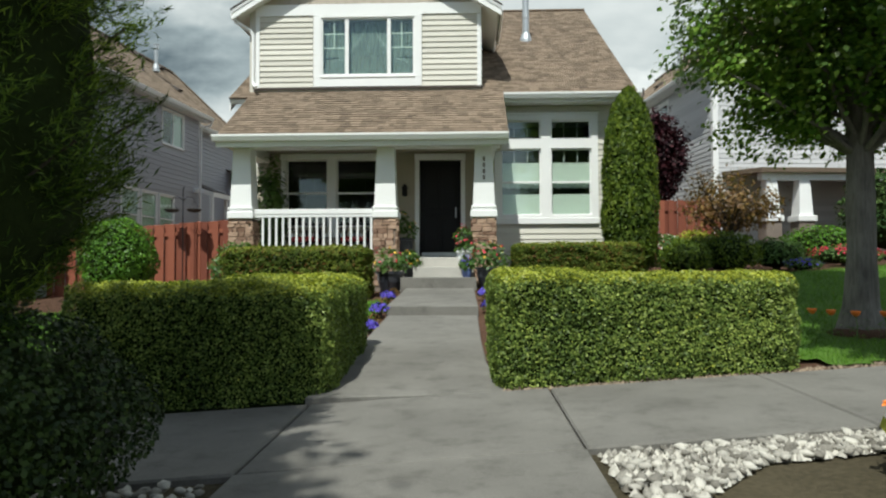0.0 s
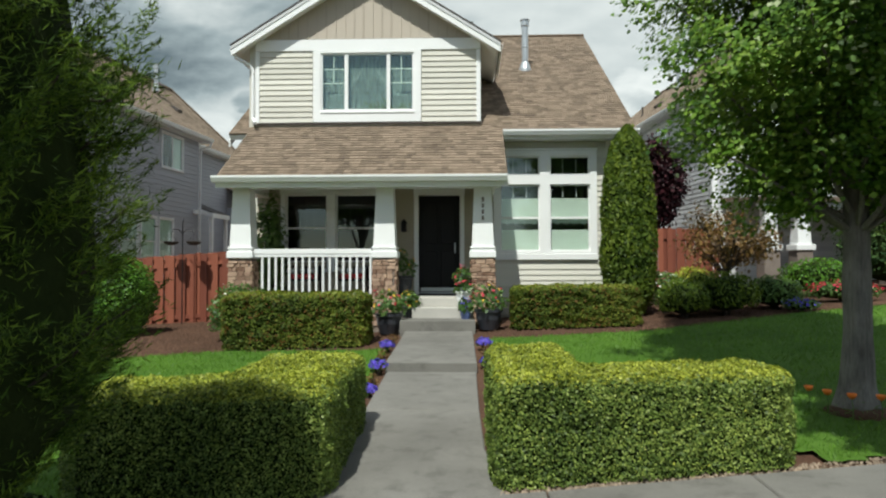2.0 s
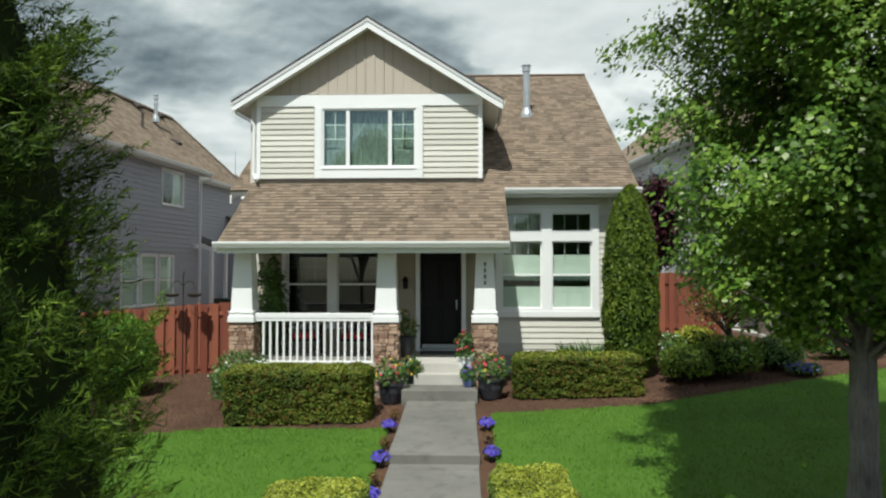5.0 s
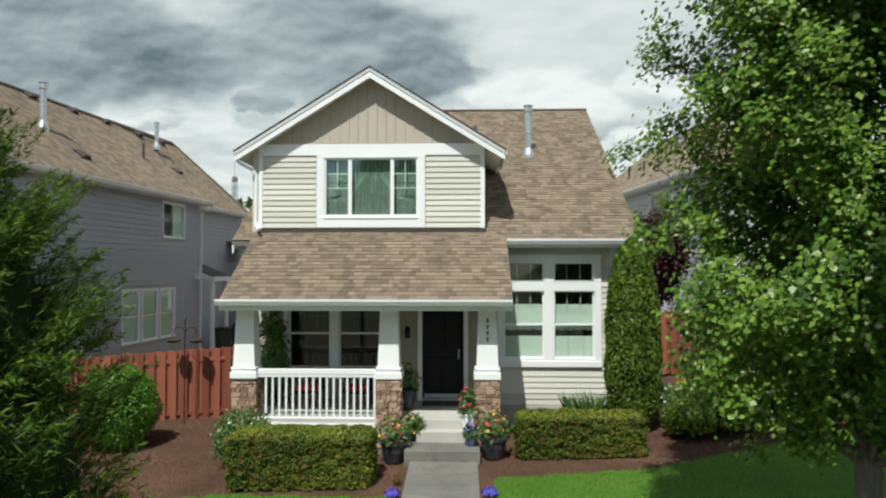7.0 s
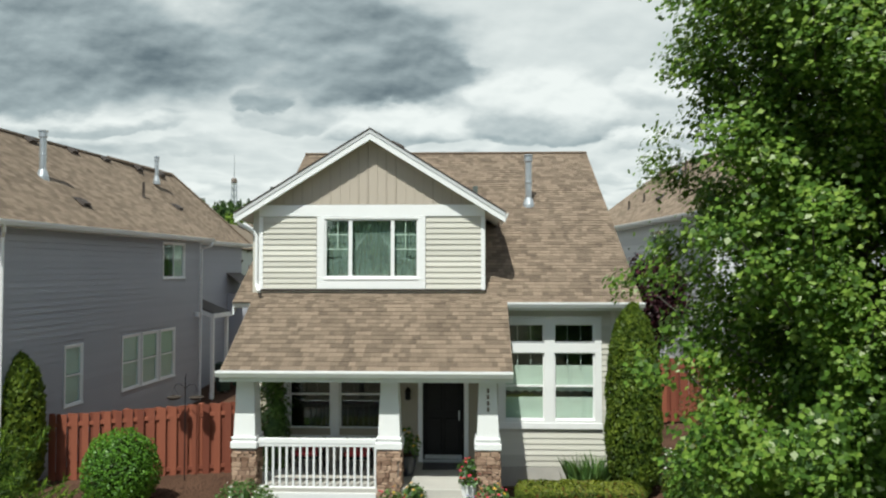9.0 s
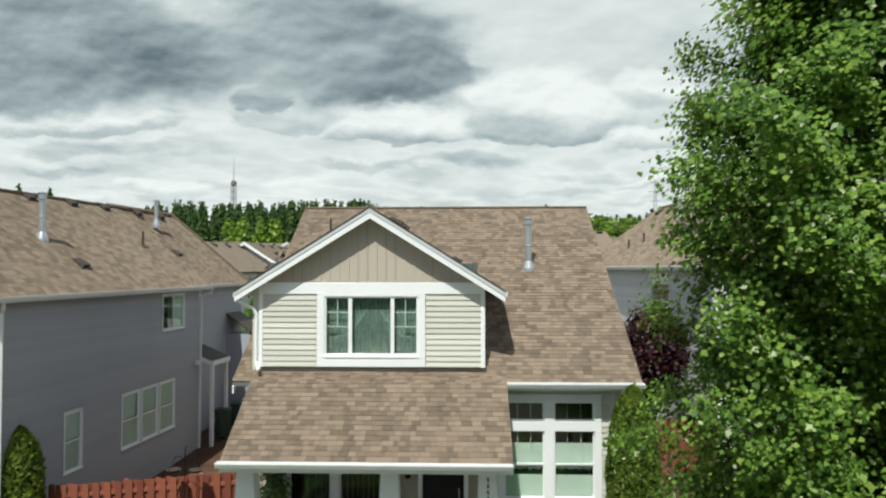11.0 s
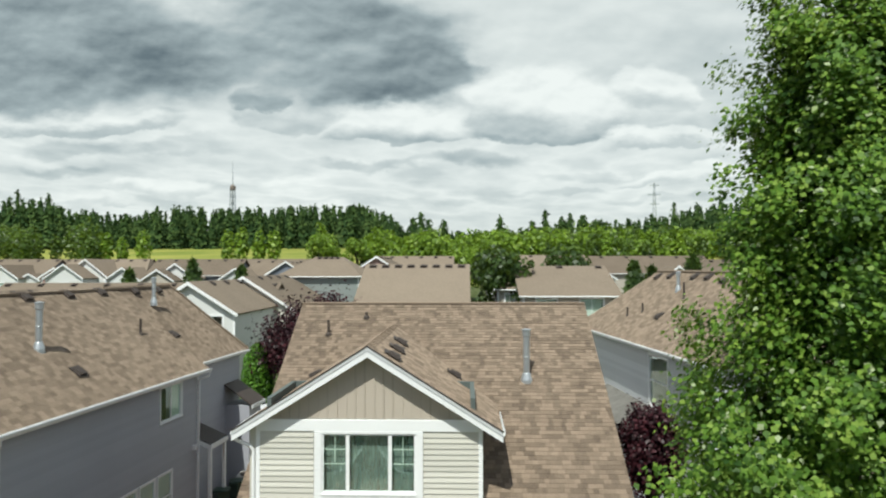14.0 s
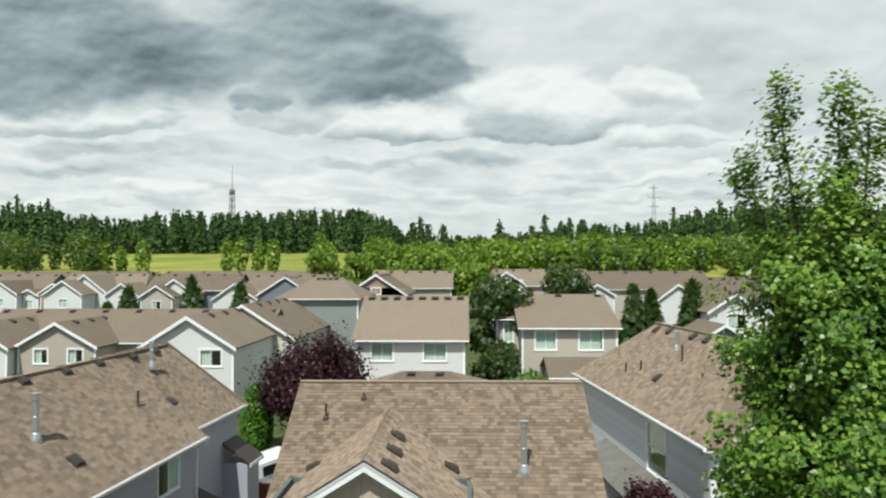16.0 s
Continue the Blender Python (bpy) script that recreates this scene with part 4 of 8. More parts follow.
def curtain(side, x_mid, x_tie):
    """One side of a sheer tied-back pair: falls from the rod in a long curve to the tie, then loops back towards the frame."""
    bm = bmesh.new()
    rows = []
    for r in range(25):
        s = r / 24
        z = 6.24 - 0.80 * s
        inner = x_mid + (x_tie - x_mid) * (0.25 * s + 0.75 * s ** 1.6)
        outer = x_mid + side * 0.93 + (x_tie + side * 0.10 - x_mid - side * 0.93) * s ** 3
        rows.append([bm.verts.new((inner + (outer - inner) * c / 26, UY + 0.20 + 0.016 * math.sin(c * 1.9), z - 0.04 * math.sin(math.pi * c / 26) * s)) for c in range(27)])
    for p, q in zip(rows, rows[1:]):
        for c in range(26):
            bm.faces.new((p[c], p[c + 1], q[c + 1], q[c]))
    ob = part("curtain", bm, "net", uwin, "sheer white tied-back curtain", smooth=True)
    # the gathered hem along the drawn edge, and the loop below the tie
    hem = bmesh.new()
    path = [(x_mid + (x_tie - x_mid) * (0.25 * q + 0.75 * q ** 1.6), UY + 0.185, 6.24 - 0.80 * q) for q in [k / 10 for k in range(11)]]
    path += [(x_tie + side * 0.26 * math.sin(a), UY + 0.185, 5.36 + 0.08 * math.cos(a)) for a in (0.4, 0.8, 1.2, 1.5)]
    tube(hem, path, [0.02 + 0.012 * (k / 14) for k in range(len(path))], 6)
    part("hem", hem, "sheer", ob, smooth=True)
    return ob


net = bmesh.new()
net_rows = [[net.verts.new((-3.05 + 1.98 * c / 80, UY + 0.13 + 0.008 * math.sin(c * 1.7), z)) for c in range(81)] for z in (5.06, 6.26)]
for c in range(80):
    net.faces.new((net_rows[0][c], net_rows[0][c + 1], net_rows[1][c + 1], net_rows[1][c]))
part("net_curtain", net, "net", uwin, "thin net curtain", smooth=True)
curtain(-1, -2.10, -2.62)
curtain(1, -2.00, -1.48)

# the wall with the tall paired window
BY = 14.78
bay_holes = [(0.76, 1.60, 3.655, 4.055), (1.81, 2.655, 3.655, 4.055), (0.76, 1.60, 2.04, 3.455), (1.81, 2.655, 2.04, 3.455)]
w4 = part("wall", moved(holed_wall(0.50, 3.07, 0.55, 4.37, 0.16, bay_holes), pose(0, BY, 0)), "cream", house, "cream clapboard wall")
board_set(w4, lap_boards(0.52, 3.00, 1.07, 4.37, 0.118, 0.022, [(0.64, 2.78, 1.87, 4.21)]), pose(0, BY, 0), "cream")
part("foundation", boxes((0.5, 3.06, BY - 0.03, BY, 0.5, 1.06)), "pale_concrete", house)
part("corner_board", boxes((2.99, 3.09, BY - 0.03, BY + 0.1, 1.07, 4.37)), "cream", house)
bay = part("window", moved(holed_wall(0.62, 2.795, 1.99, 4.165, 0.05, bay_holes), pose(0, BY - 0.05, 0)), "white", house, "white paired window with transoms")
part("sill", moved(boxes((0.61, 2.81, -0.065, 0, 1.855, 1.988), bevel=0.008), pose(0, BY, 0)), "white", bay)
part("head_casing", moved(boxes((0.61, 2.81, -0.06, 0, 4.167, 4.215), bevel=0.006), pose(0, BY, 0)), "white", bay)
for i, (x0, x1, z0, z1) in enumerate(bay_holes):
    w, h = x1 - x0, z1 - z0
    at = pose(x0, BY + 0.02, z0)
    u = window_unit(bay, at, w, h, "fixed" if i < 2 else "single", "pane", name="sash", f=0.028)
    if i < 2:
        each("muntin", ((w / 3 - 0.008, w / 3 + 0.008, 0.027, 0.04, 0.028, h - 0.028), (2 * w / 3 - 0.008, 2 * w / 3 + 0.008, 0.027, 0.04, 0.028, h - 0.028),), "trim_grey", bay, at)
    else:
        each("muntin", ((w / 3 - 0.008, w / 3 + 0.008, 0.019, 0.03, h * 0.80, h - 0.028), (2 * w / 3 - 0.008, 2 * w / 3 + 0.008, 0.019, 0.03, h * 0.80, h - 0.028),), "trim_grey", bay, at)
        # a cloth valance across the middle and drawn blinds
        drape = bmesh.new()
        cols = 24
        ring = [[drape.verts.new((0.03 + (w - 0.06) * c / cols, 0.07 + 0.012 * math.sin(c * 1.9), z)) for c in range(cols + 1)] for z in (0.70, 0.66, 0.585 )]
        for c in range(cols + 1):
            ring[2][c].co.z += 0.018 * math.sin(c * 1.1)
        for p, q in zip(ring, ring[1:]):
            for c in range(cols):
                drape.faces.new((p[c], p[c + 1], q[c + 1], q[c]))
        part("valance", moved(drape, at), "white", bay, "white scalloped cafe valance", smooth=True)
        for low, high in ((0.72, h * 0.80), (0.03, 0.46)):
            bl = bmesh.new()
            n = int((high - low) / 0.05)
            for k in range(n):
                z = low + (high - low) * k / n
                box(bl, 0.02, w - 0.02, 0.085, 0.105, z, z + (high - low) / n - 0.004)
            part("blind", moved(bl, at), "blind", bay, "pale slatted blind")
# rooms behind the windows, their dimness put into the wall colour
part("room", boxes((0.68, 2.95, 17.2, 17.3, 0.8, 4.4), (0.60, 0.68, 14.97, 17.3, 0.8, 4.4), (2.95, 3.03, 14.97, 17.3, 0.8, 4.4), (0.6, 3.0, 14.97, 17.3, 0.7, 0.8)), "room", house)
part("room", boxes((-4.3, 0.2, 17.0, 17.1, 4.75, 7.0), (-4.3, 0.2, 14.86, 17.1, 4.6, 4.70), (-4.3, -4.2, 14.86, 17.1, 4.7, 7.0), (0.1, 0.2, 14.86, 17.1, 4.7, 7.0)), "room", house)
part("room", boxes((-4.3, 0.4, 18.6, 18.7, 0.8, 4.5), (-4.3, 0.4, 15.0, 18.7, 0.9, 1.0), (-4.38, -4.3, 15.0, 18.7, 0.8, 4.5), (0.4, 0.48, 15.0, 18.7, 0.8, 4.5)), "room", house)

# side and rear walls
part("side_wall", boxes((-4.61, -4.451, 14.8, 27.0, 0.4, 4.4), (-4.61, -4.471, 14.7, 20.2, 4.4, 6.55)), "cream", house)
part("side_wall", boxes((3.071, 3.23, 14.78, 27.0, 0.4, 4.45)), "cream", house)
part("dormer_cheek", boxes((0.331, 0.36, UY + 0.002, 17.4, 4.6, 6.45)), "cream", house)
part("rear_wall", boxes((-4.6, 3.2, 26.9, 27.05, 0.4, 4.5)), "cream", house)
for x, s in ((-4.53, 1), (3.15, 1)):
    e = bmesh.new()
    prism(e, [(x, 14.8, 4.40), (x, RIDGE_Y, roof_z(RIDGE_Y) - 0.18), (x, 27.0, 4.45)], 0.1)
    part("gable_end", e, "cream", house)

# roof: deck planes, then shingles
L, R = -4.95, 3.58
EAVE_Y = 14.40
main_face = [(L, EAVE_Y, roof_z(EAVE_Y)), (R, EAVE_Y, roof_z(EAVE_Y)), (R, RIDGE_Y, roof_z(RIDGE_Y)), (L, RIDGE_Y, roof_z(RIDGE_Y))]
PORCH_Y = 12.60
porch_face = [(-4.55, PORCH_Y, roof_z(PORCH_Y)), (0.80, PORCH_Y, roof_z(PORCH_Y)), (0.80, 14.72, roof_z(14.72)), (-4.55, 14.72, roof_z(14.72))]
back_face = [(R, 27.35, roof_z(14.55)), (L, 27.35, roof_z(14.55)), (L, RIDGE_Y, roof_z(RIDGE_Y)), (R, RIDGE_Y, roof_z(RIDGE_Y))]
EL, ER = -4.91, 0.77
ez = GABLE_Z - GABLE_SLOPE * (ER - GABLE_X)
y_val = 12.5 + (ez - 3.3) / SLOPE
y_top = 12.5 + (GABLE_Z - 3.3) / SLOPE
right_face = [(ER, 14.40, ez), (ER, y_val, ez), (GABLE_X, y_top, GABLE_Z), (GABLE_X, 14.40, GABLE_Z)]
left_face = [(EL, y_val, ez), (EL, 14.40, ez), (GABLE_X, 14.40, GABLE_Z), (GABLE_X, y_top, GABLE_Z)]


def deck(parent, face, thick=0.14):
    """Roof sheathing: a felted upper layer and the white boarding seen from below."""
    pts = [Vector(p) for p in face]
    n = (pts[1] - pts[0]).cross(pts[-1] - pts[0]).normalized()
    if n.z < 0:
        pts.reverse()
        n = -n
    part("sheathing", prism(bmesh.new(), pts, 0.03), "shingle", parent)
    part("soffit_board", prism(bmesh.new(), [p - n * 0.034 for p in pts], thick - 0.034), "white", parent, "white boarded eave")


# the main front is open where the front gable's room rises through it
fronts = [[(L, EAVE_Y, 0), (-4.50, EAVE_Y, 0), (-4.50, RIDGE_Y, 0), (L, RIDGE_Y, 0)], [(0.34, EAVE_Y, 0), (R, EAVE_Y, 0), (R, RIDGE_Y, 0), (0.34, RIDGE_Y, 0)], [(-4.50, 17.3, 0), (0.34, 17.3, 0), (0.34, RIDGE_Y, 0), (-4.50, RIDGE_Y, 0)]]
roof = part("roof", boxes((L, R, RIDGE_Y - 0.11, RIDGE_Y + 0.11, roof_z(RIDGE_Y) - 0.03, roof_z(RIDGE_Y) + 0.016), bevel=0.01), "shingle_piece", house, "brown asphalt shingle roof")
for f in fronts:
    deck(roof, [(x, y, roof_z(y)) for x, y, _ in f])
for f in (porch_face, back_face, right_face, left_face):
    deck(roof, f)
part("shingle", joined(shingles(main_face, 0.13, 0.16, seed=21, thick=0.005)), "shingle", roof, kind="stuff")
part("shingle", joined(shingles(back_face, 0.29, 0.6, seed=22)), "shingle", roof, kind="stuff")
part("shingle", joined(shingles(right_face, 0.13, 0.16, seed=23, thick=0.001, lift=0.002), shingles(left_face, 0.13, 0.16, seed=24, thick=0.001, lift=0.002)), "shingle", roof, kind="stuff")
cap = bmesh.new()
for k in range(36):
    y0 = 14.40 + k * (y_top - 14.4) / 36
    y1 = y0 + (y_top - 14.4) / 36
    for s in (-1, 1):
        prism(cap, [(GABLE_X, y0, GABLE_Z + 0.020), (GABLE_X + s * 0.12, y0, GABLE_Z - 0.055), (GABLE_X + s * 0.12, y1, GABLE_Z - 0.066), (GABLE_X, y1, GABLE_Z + 0.006)][::s], 0.008)
part("ridge_cap", cap, "shingle", roof)


def eave_gutter(parent, p, q, out, name="gutter"):
    """A white box gutter with a rolled lip along an eave from p to q, standing off towards out."""
    bm = bmesh.new()
    o = Vector(out)
    prof = [(0.0, 0.0), (0.0, -0.11), (0.085, -0.11), (0.125, -0.03), (0.125, 0.005), (0.108, 0.005), (0.105, -0.025), (0.07, -0.09), (0.015, -0.09), (0.015, 0.0)]
    rings = [[bm.verts.new(Vector(e) + o * a + Vector((0, 0, b))) for a, b in prof] for e in (p, q)]
    for k in range(len(prof)):
        n = (k + 1) % len(prof)
        bm.faces.new((rings[0][k], rings[1][k], rings[1][n], rings[0][n]))
    bm.faces.new(rings[0][::-1])
    bm.faces.new(rings[1])
    bmesh.ops.recalc_face_normals(bm, faces=bm.faces)
    return part(name, bm, "white", parent)


eave_gutter(house, (-4.60, PORCH_Y - 0.01, 3.365), (0.79, PORCH_Y - 0.01, 3.365), (0, -1, 0))
eave_gutter(house, (0.80, EAVE_Y - 0.01, 4.53), (3.60, EAVE_Y - 0.01, 4.53), (0, -1, 0))
eave_gutter(house, (ER, 14.45, ez - 0.01), (ER, y_val - 0.75, ez - 0.01), (0.4, 0, 0))
eave_gutter(house, (EL, 14.45, ez - 0.01), (EL, y_val - 0.75, ez - 0.01), (-0.4, 0, 0))
part("fascia", boxes((-4.56, 0.80, PORCH_Y, PORCH_Y + 0.03, 3.16, 3.345)), "white", house)
part("fascia", boxes((0.82, 3.58, EAVE_Y, EAVE_Y + 0.03, 4.36, 4.50)), "white", house)
part("soffit", boxes((0.52, 3.57, EAVE_Y + 0.03, 14.78, 4.375, 4.40)), "white", house)
# gable rake boards and their shingle edge
for s, ex in ((1, ER), (-1, EL)):
    bm = bmesh.new()
    dz = 0.21
    pts = [(GABLE_X, 14.385, GABLE_Z - 0.005), (ex, 14.385, ez - 0.005), (ex, 14.385, ez - dz), (GABLE_X, 14.385, GABLE_Z - dz - 0.02)]
    prism(bm, pts[::-s], 0.035)
    part("rake_board", bm, "white", house, "white rake board")
    drip = bmesh.new()
    prism(drip, [(GABLE_X, 14.36, GABLE_Z + 0.02), (ex + s * 0.02, 14.36, ez + 0.018), (ex + s * 0.02, 14.36, ez - 0.008), (GABLE_X, 14.36, GABLE_Z - 0.008)][::-s], 0.04)
    part("roof_edge", drip, "vent", house)
    # crown moulding whose grey carries the shadow under the shingle edge
    crown = bmesh.new()
    prism(crown, [(GABLE_X, 14.372, GABLE_Z - 0.01), (ex, 14.372, ez - 0.01), (ex, 14.372, ez - 0.085), (GABLE_X, 14.372, GABLE_Z - 0.09)][::-s], 0.012)
    part("rake_crown", crown, "trim_grey", house, "crown strip along the rake, greyed for its shadow")
for x in (L, R):
    bm = bmesh.new()
    s = 1 if x > 0 else -1
    prism(bm, [(x - s * 0.02, 14.45, roof_z(14.45) - 0.14), (x - s * 0.02, RIDGE_Y, roof_z(RIDGE_Y) - 0.14), (x - s * 0.02, RIDGE_Y, roof_z(RIDGE_Y) - 0.30), (x - s * 0.02, 14.45, roof_z(14.45) - 0.30)][::s], 0.03)
    part("rake_board", bm, "white", house)
# downspout from the left gable corner
ds = bmesh.new()
tube(ds, [(-4.90, 14.50, 6.28), (-4.86, 14.52, 6.18), (-4.57, 14.62, 6.02), (-4.515, 14.64, 5.9), (-4.515, 14.64, 4.90), (-4.47, 14.58, 4.83), (-4.39, 14.42, 4.74)], [0.04] * 7, 6)
part("downspout", ds, "white", house)
ds = bmesh.new()
tube(ds, [(3.52, 14.36, 4.42), (3.50, 14.42, 4.32), (3.20, 14.72, 4.15), (3.13, 14.74, 4.0), (3.13, 14.74, 0.8)], [0.04] * 5, 6)
part("downspout", ds, "white", house)

# porch: slab, ceiling, beam, columns, railing
part("porch_floor", boxes((-4.5, 0.62, 12.98, 14.80, 0.95, 1.13), (-4.5, 0.62, 12.99, 14.8, 0.4, 0.95), bevel=0.01), "pale_concrete", house)
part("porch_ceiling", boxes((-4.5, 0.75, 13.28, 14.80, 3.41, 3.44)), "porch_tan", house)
part("beam", boxes((-4.47, 0.66, 12.95, 13.28, 3.20, 3.42), bevel=0.01), "white", house)
part("beam", boxes((-4.45, -4.20, 13.28, 14.8, 3.20, 3.41)), "white", house)
part("beam", boxes((0.36, 0.60, 13.28, 14.78, 3.20, 3.41)), "white", house)
part("soffit", boxes((-4.5, 0.75, PORCH_Y + 0.03, 12.95, 3.205, 3.225)), "trim_grey", house)
STONES = []
for cx in (-4.20, -1.485, 0.352):
    cy = 13.14
    col = part("column", boxes((cx - 0.235, cx + 0.235, cy - 0.235, cy + 0.235, 2.042, 2.085), bevel=0.008), "white", house, "white tapered porch column on a stone base")
    bm = bmesh.new()
    vs = [[bm.verts.new((cx + a * w, cy + b * w, z)) for a, b in ((-1, -1), (1, -1), (1, 1), (-1, 1))] for w, z in ((0.205, 2.04), (0.160, 3.20))]
    for k in range(4):
        n = (k + 1) % 4
        bm.faces.new((vs[0][k], vs[0][n], vs[1][n], vs[1][k]))
    bm.faces.new(vs[1])
    bm.faces.new(vs[0][::-1])
    part("shaft", bm, "white", col)
    part("cap", boxes((cx - 0.25, cx + 0.25, cy - 0.25, cy + 0.25, 1.87, 2.00), (cx - 0.225, cx + 0.225, cy - 0.225, cy + 0.225, 2.0, 2.05), bevel=0.012), "white", col)
    part("core", boxes((cx - 0.20, cx + 0.20, cy - 0.20, cy + 0.20, 0.45, 1.87)), "mortar", col)
    STONES.append((cx, cy, col))
rail = part("railing", boxes((-3.95, -1.735, 12.98, 13.06, 1.95, 2.045), bevel=0.006), "white", house, "white porch railing")
part("sub_rail", boxes((-3.95, -1.735, 12.99, 13.05, 1.895, 1.95)), "white", rail)
part("bottom_rail", boxes((-3.95, -1.735, 12.99, 13.05, 1.06, 1.15), bevel=0.006), "white", rail)
for k in range(17):
    x = -3.80 + k * 0.128
    part("baluster", boxes((x - 0.019, x + 0.019, 13.0, 13.038, 1.15, 1.895)), "white", rail)
part("porch_skirt", boxes((-3.95, -1.73, 12.95, 12.98, 0.5, 1.05)), "white", house)
# writing on the column: plain bars
for k in range(4):
    part("number_bar", boxes((0.335, 0.375, 12.957 - 0.0045 * k, 12.985, 2.92 - k * 0.115, 3.00 - k * 0.115)), "mortar", house)
# wall lamp beside the door
lamp = bmesh.new()
lathe(lamp, [(0.02, 0.0), (0.06, 0.02), (0.055, 0.16), (0.075, 0.18), (0.03, 0.25), (0.01, 0.27)], (-1.28, 14.68, 2.45), 8)
part("wall_lamp", lamp, "black", house)

# roof fittings
def flue(parent, x, y, z, h, r=0.075, name="flue"):
    bm = bmesh.new()
    lathe(bm, [(r * 1.05, -0.1), (r, 0.16), (r, h - 0.22), (r * 1.25, h - 0.20), (r * 1.25, h - 0.06), (r * 1.5, h - 0.05), (r * 1.5, h - 0.03), (0.01, h)], (x, y, z), 14)
    ob = part(name, bm, "steel", parent, "galvanised flue pipe")
    part("flashing", lathe(bmesh.new(), [(r * 1.9, -0.12), (r * 1.8, 0.0), (r * 1.25, 0.16), (r * 1.02, 0.18)], (x, y, z), 14), "steel", ob)
    part("collar", lathe(bmesh.new(), [(r * 1.0, 0.55), (r * 1.12, 0.56), (r * 1.12, 0.60), (r * 1.0, 0.61)], (x, y, z), 14), "steel", ob)
    return ob


def roof_vent(parent, at, across, down, w=0.30, d=0.30, h=0.11):
    """A low box vent lying on a roof: across and down span its plane."""
    a, b = Vector(across).normalized(), Vector(down).normalized()
    n = a.cross(b).normalized()
    if n.z < 0:
        n = -n
    bm = bmesh.new()
    o = Vector(at)
    low = [bm.verts.new(o + a * (x * w / 2) + b * (y * d / 2)) for x, y in ((-1, -1), (1, -1), (1, 1), (-1, 1))]
    high = [bm.verts.new(o + a * (x * w * 0.42) + b * (y * d * 0.42 + 0.04) + n * (h if y > 0 else h * 0.75)) for x, y in ((-1, -1), (1, -1), (1, 1), (-1, 1))]
    bm.faces.new(high)
    for k in range(4):
        m = (k + 1) % 4
        bm.faces.new((low[k], low[m], high[m], high[k]))
    bm.faces.new(low[::-1])
    bmesh.ops.recalc_face_normals(bm, faces=bm.faces)
    ob = part("roof_vent", bm, "vent", parent, "dark box roof vent")
    fl = bmesh.new()
    prism(fl, [o + a * (x * w * 0.7) + b * (y * d * 0.7) + n * 0.026 for x, y in ((-1, -1), (1, -1), (1, 1), (-1, 1))], 0.006)
    part("flange", fl, "vent", ob)
    return ob


flue(house, 1.58, 18.08, roof_z(18.08), 1.33, 0.085)
for x, y in ((-1.66, 17.49), (-1.62, 16.19), (-1.60, 15.02), (-0.31, 17.7)):
    roof_vent(house, (x, y, GABLE_Z - GABLE_SLOPE * (x - GABLE_X) + 0.01), (0, 1, 0), (1, 0, -GABLE_SLOPE))
roof_vent(house, (-3.85, 17.8, GABLE_Z - GABLE_SLOPE * (GABLE_X + 3.85) + 0.01), (0, 1, 0), (-1, 0, -GABLE_SLOPE))
for x, y, h in ((-3.91, 19.63, 0.42), (-2.92, 20.31, 0.16)):
    bm = bmesh.new()
    lathe(bm, [(0.10, -0.06), (0.09, 0.03), (0.035, 0.08), (0.035, h), (0.03, h + 0.01)], (x, y, roof_z(y)), 10)
    part("vent_pipe", bm, "vent", house)

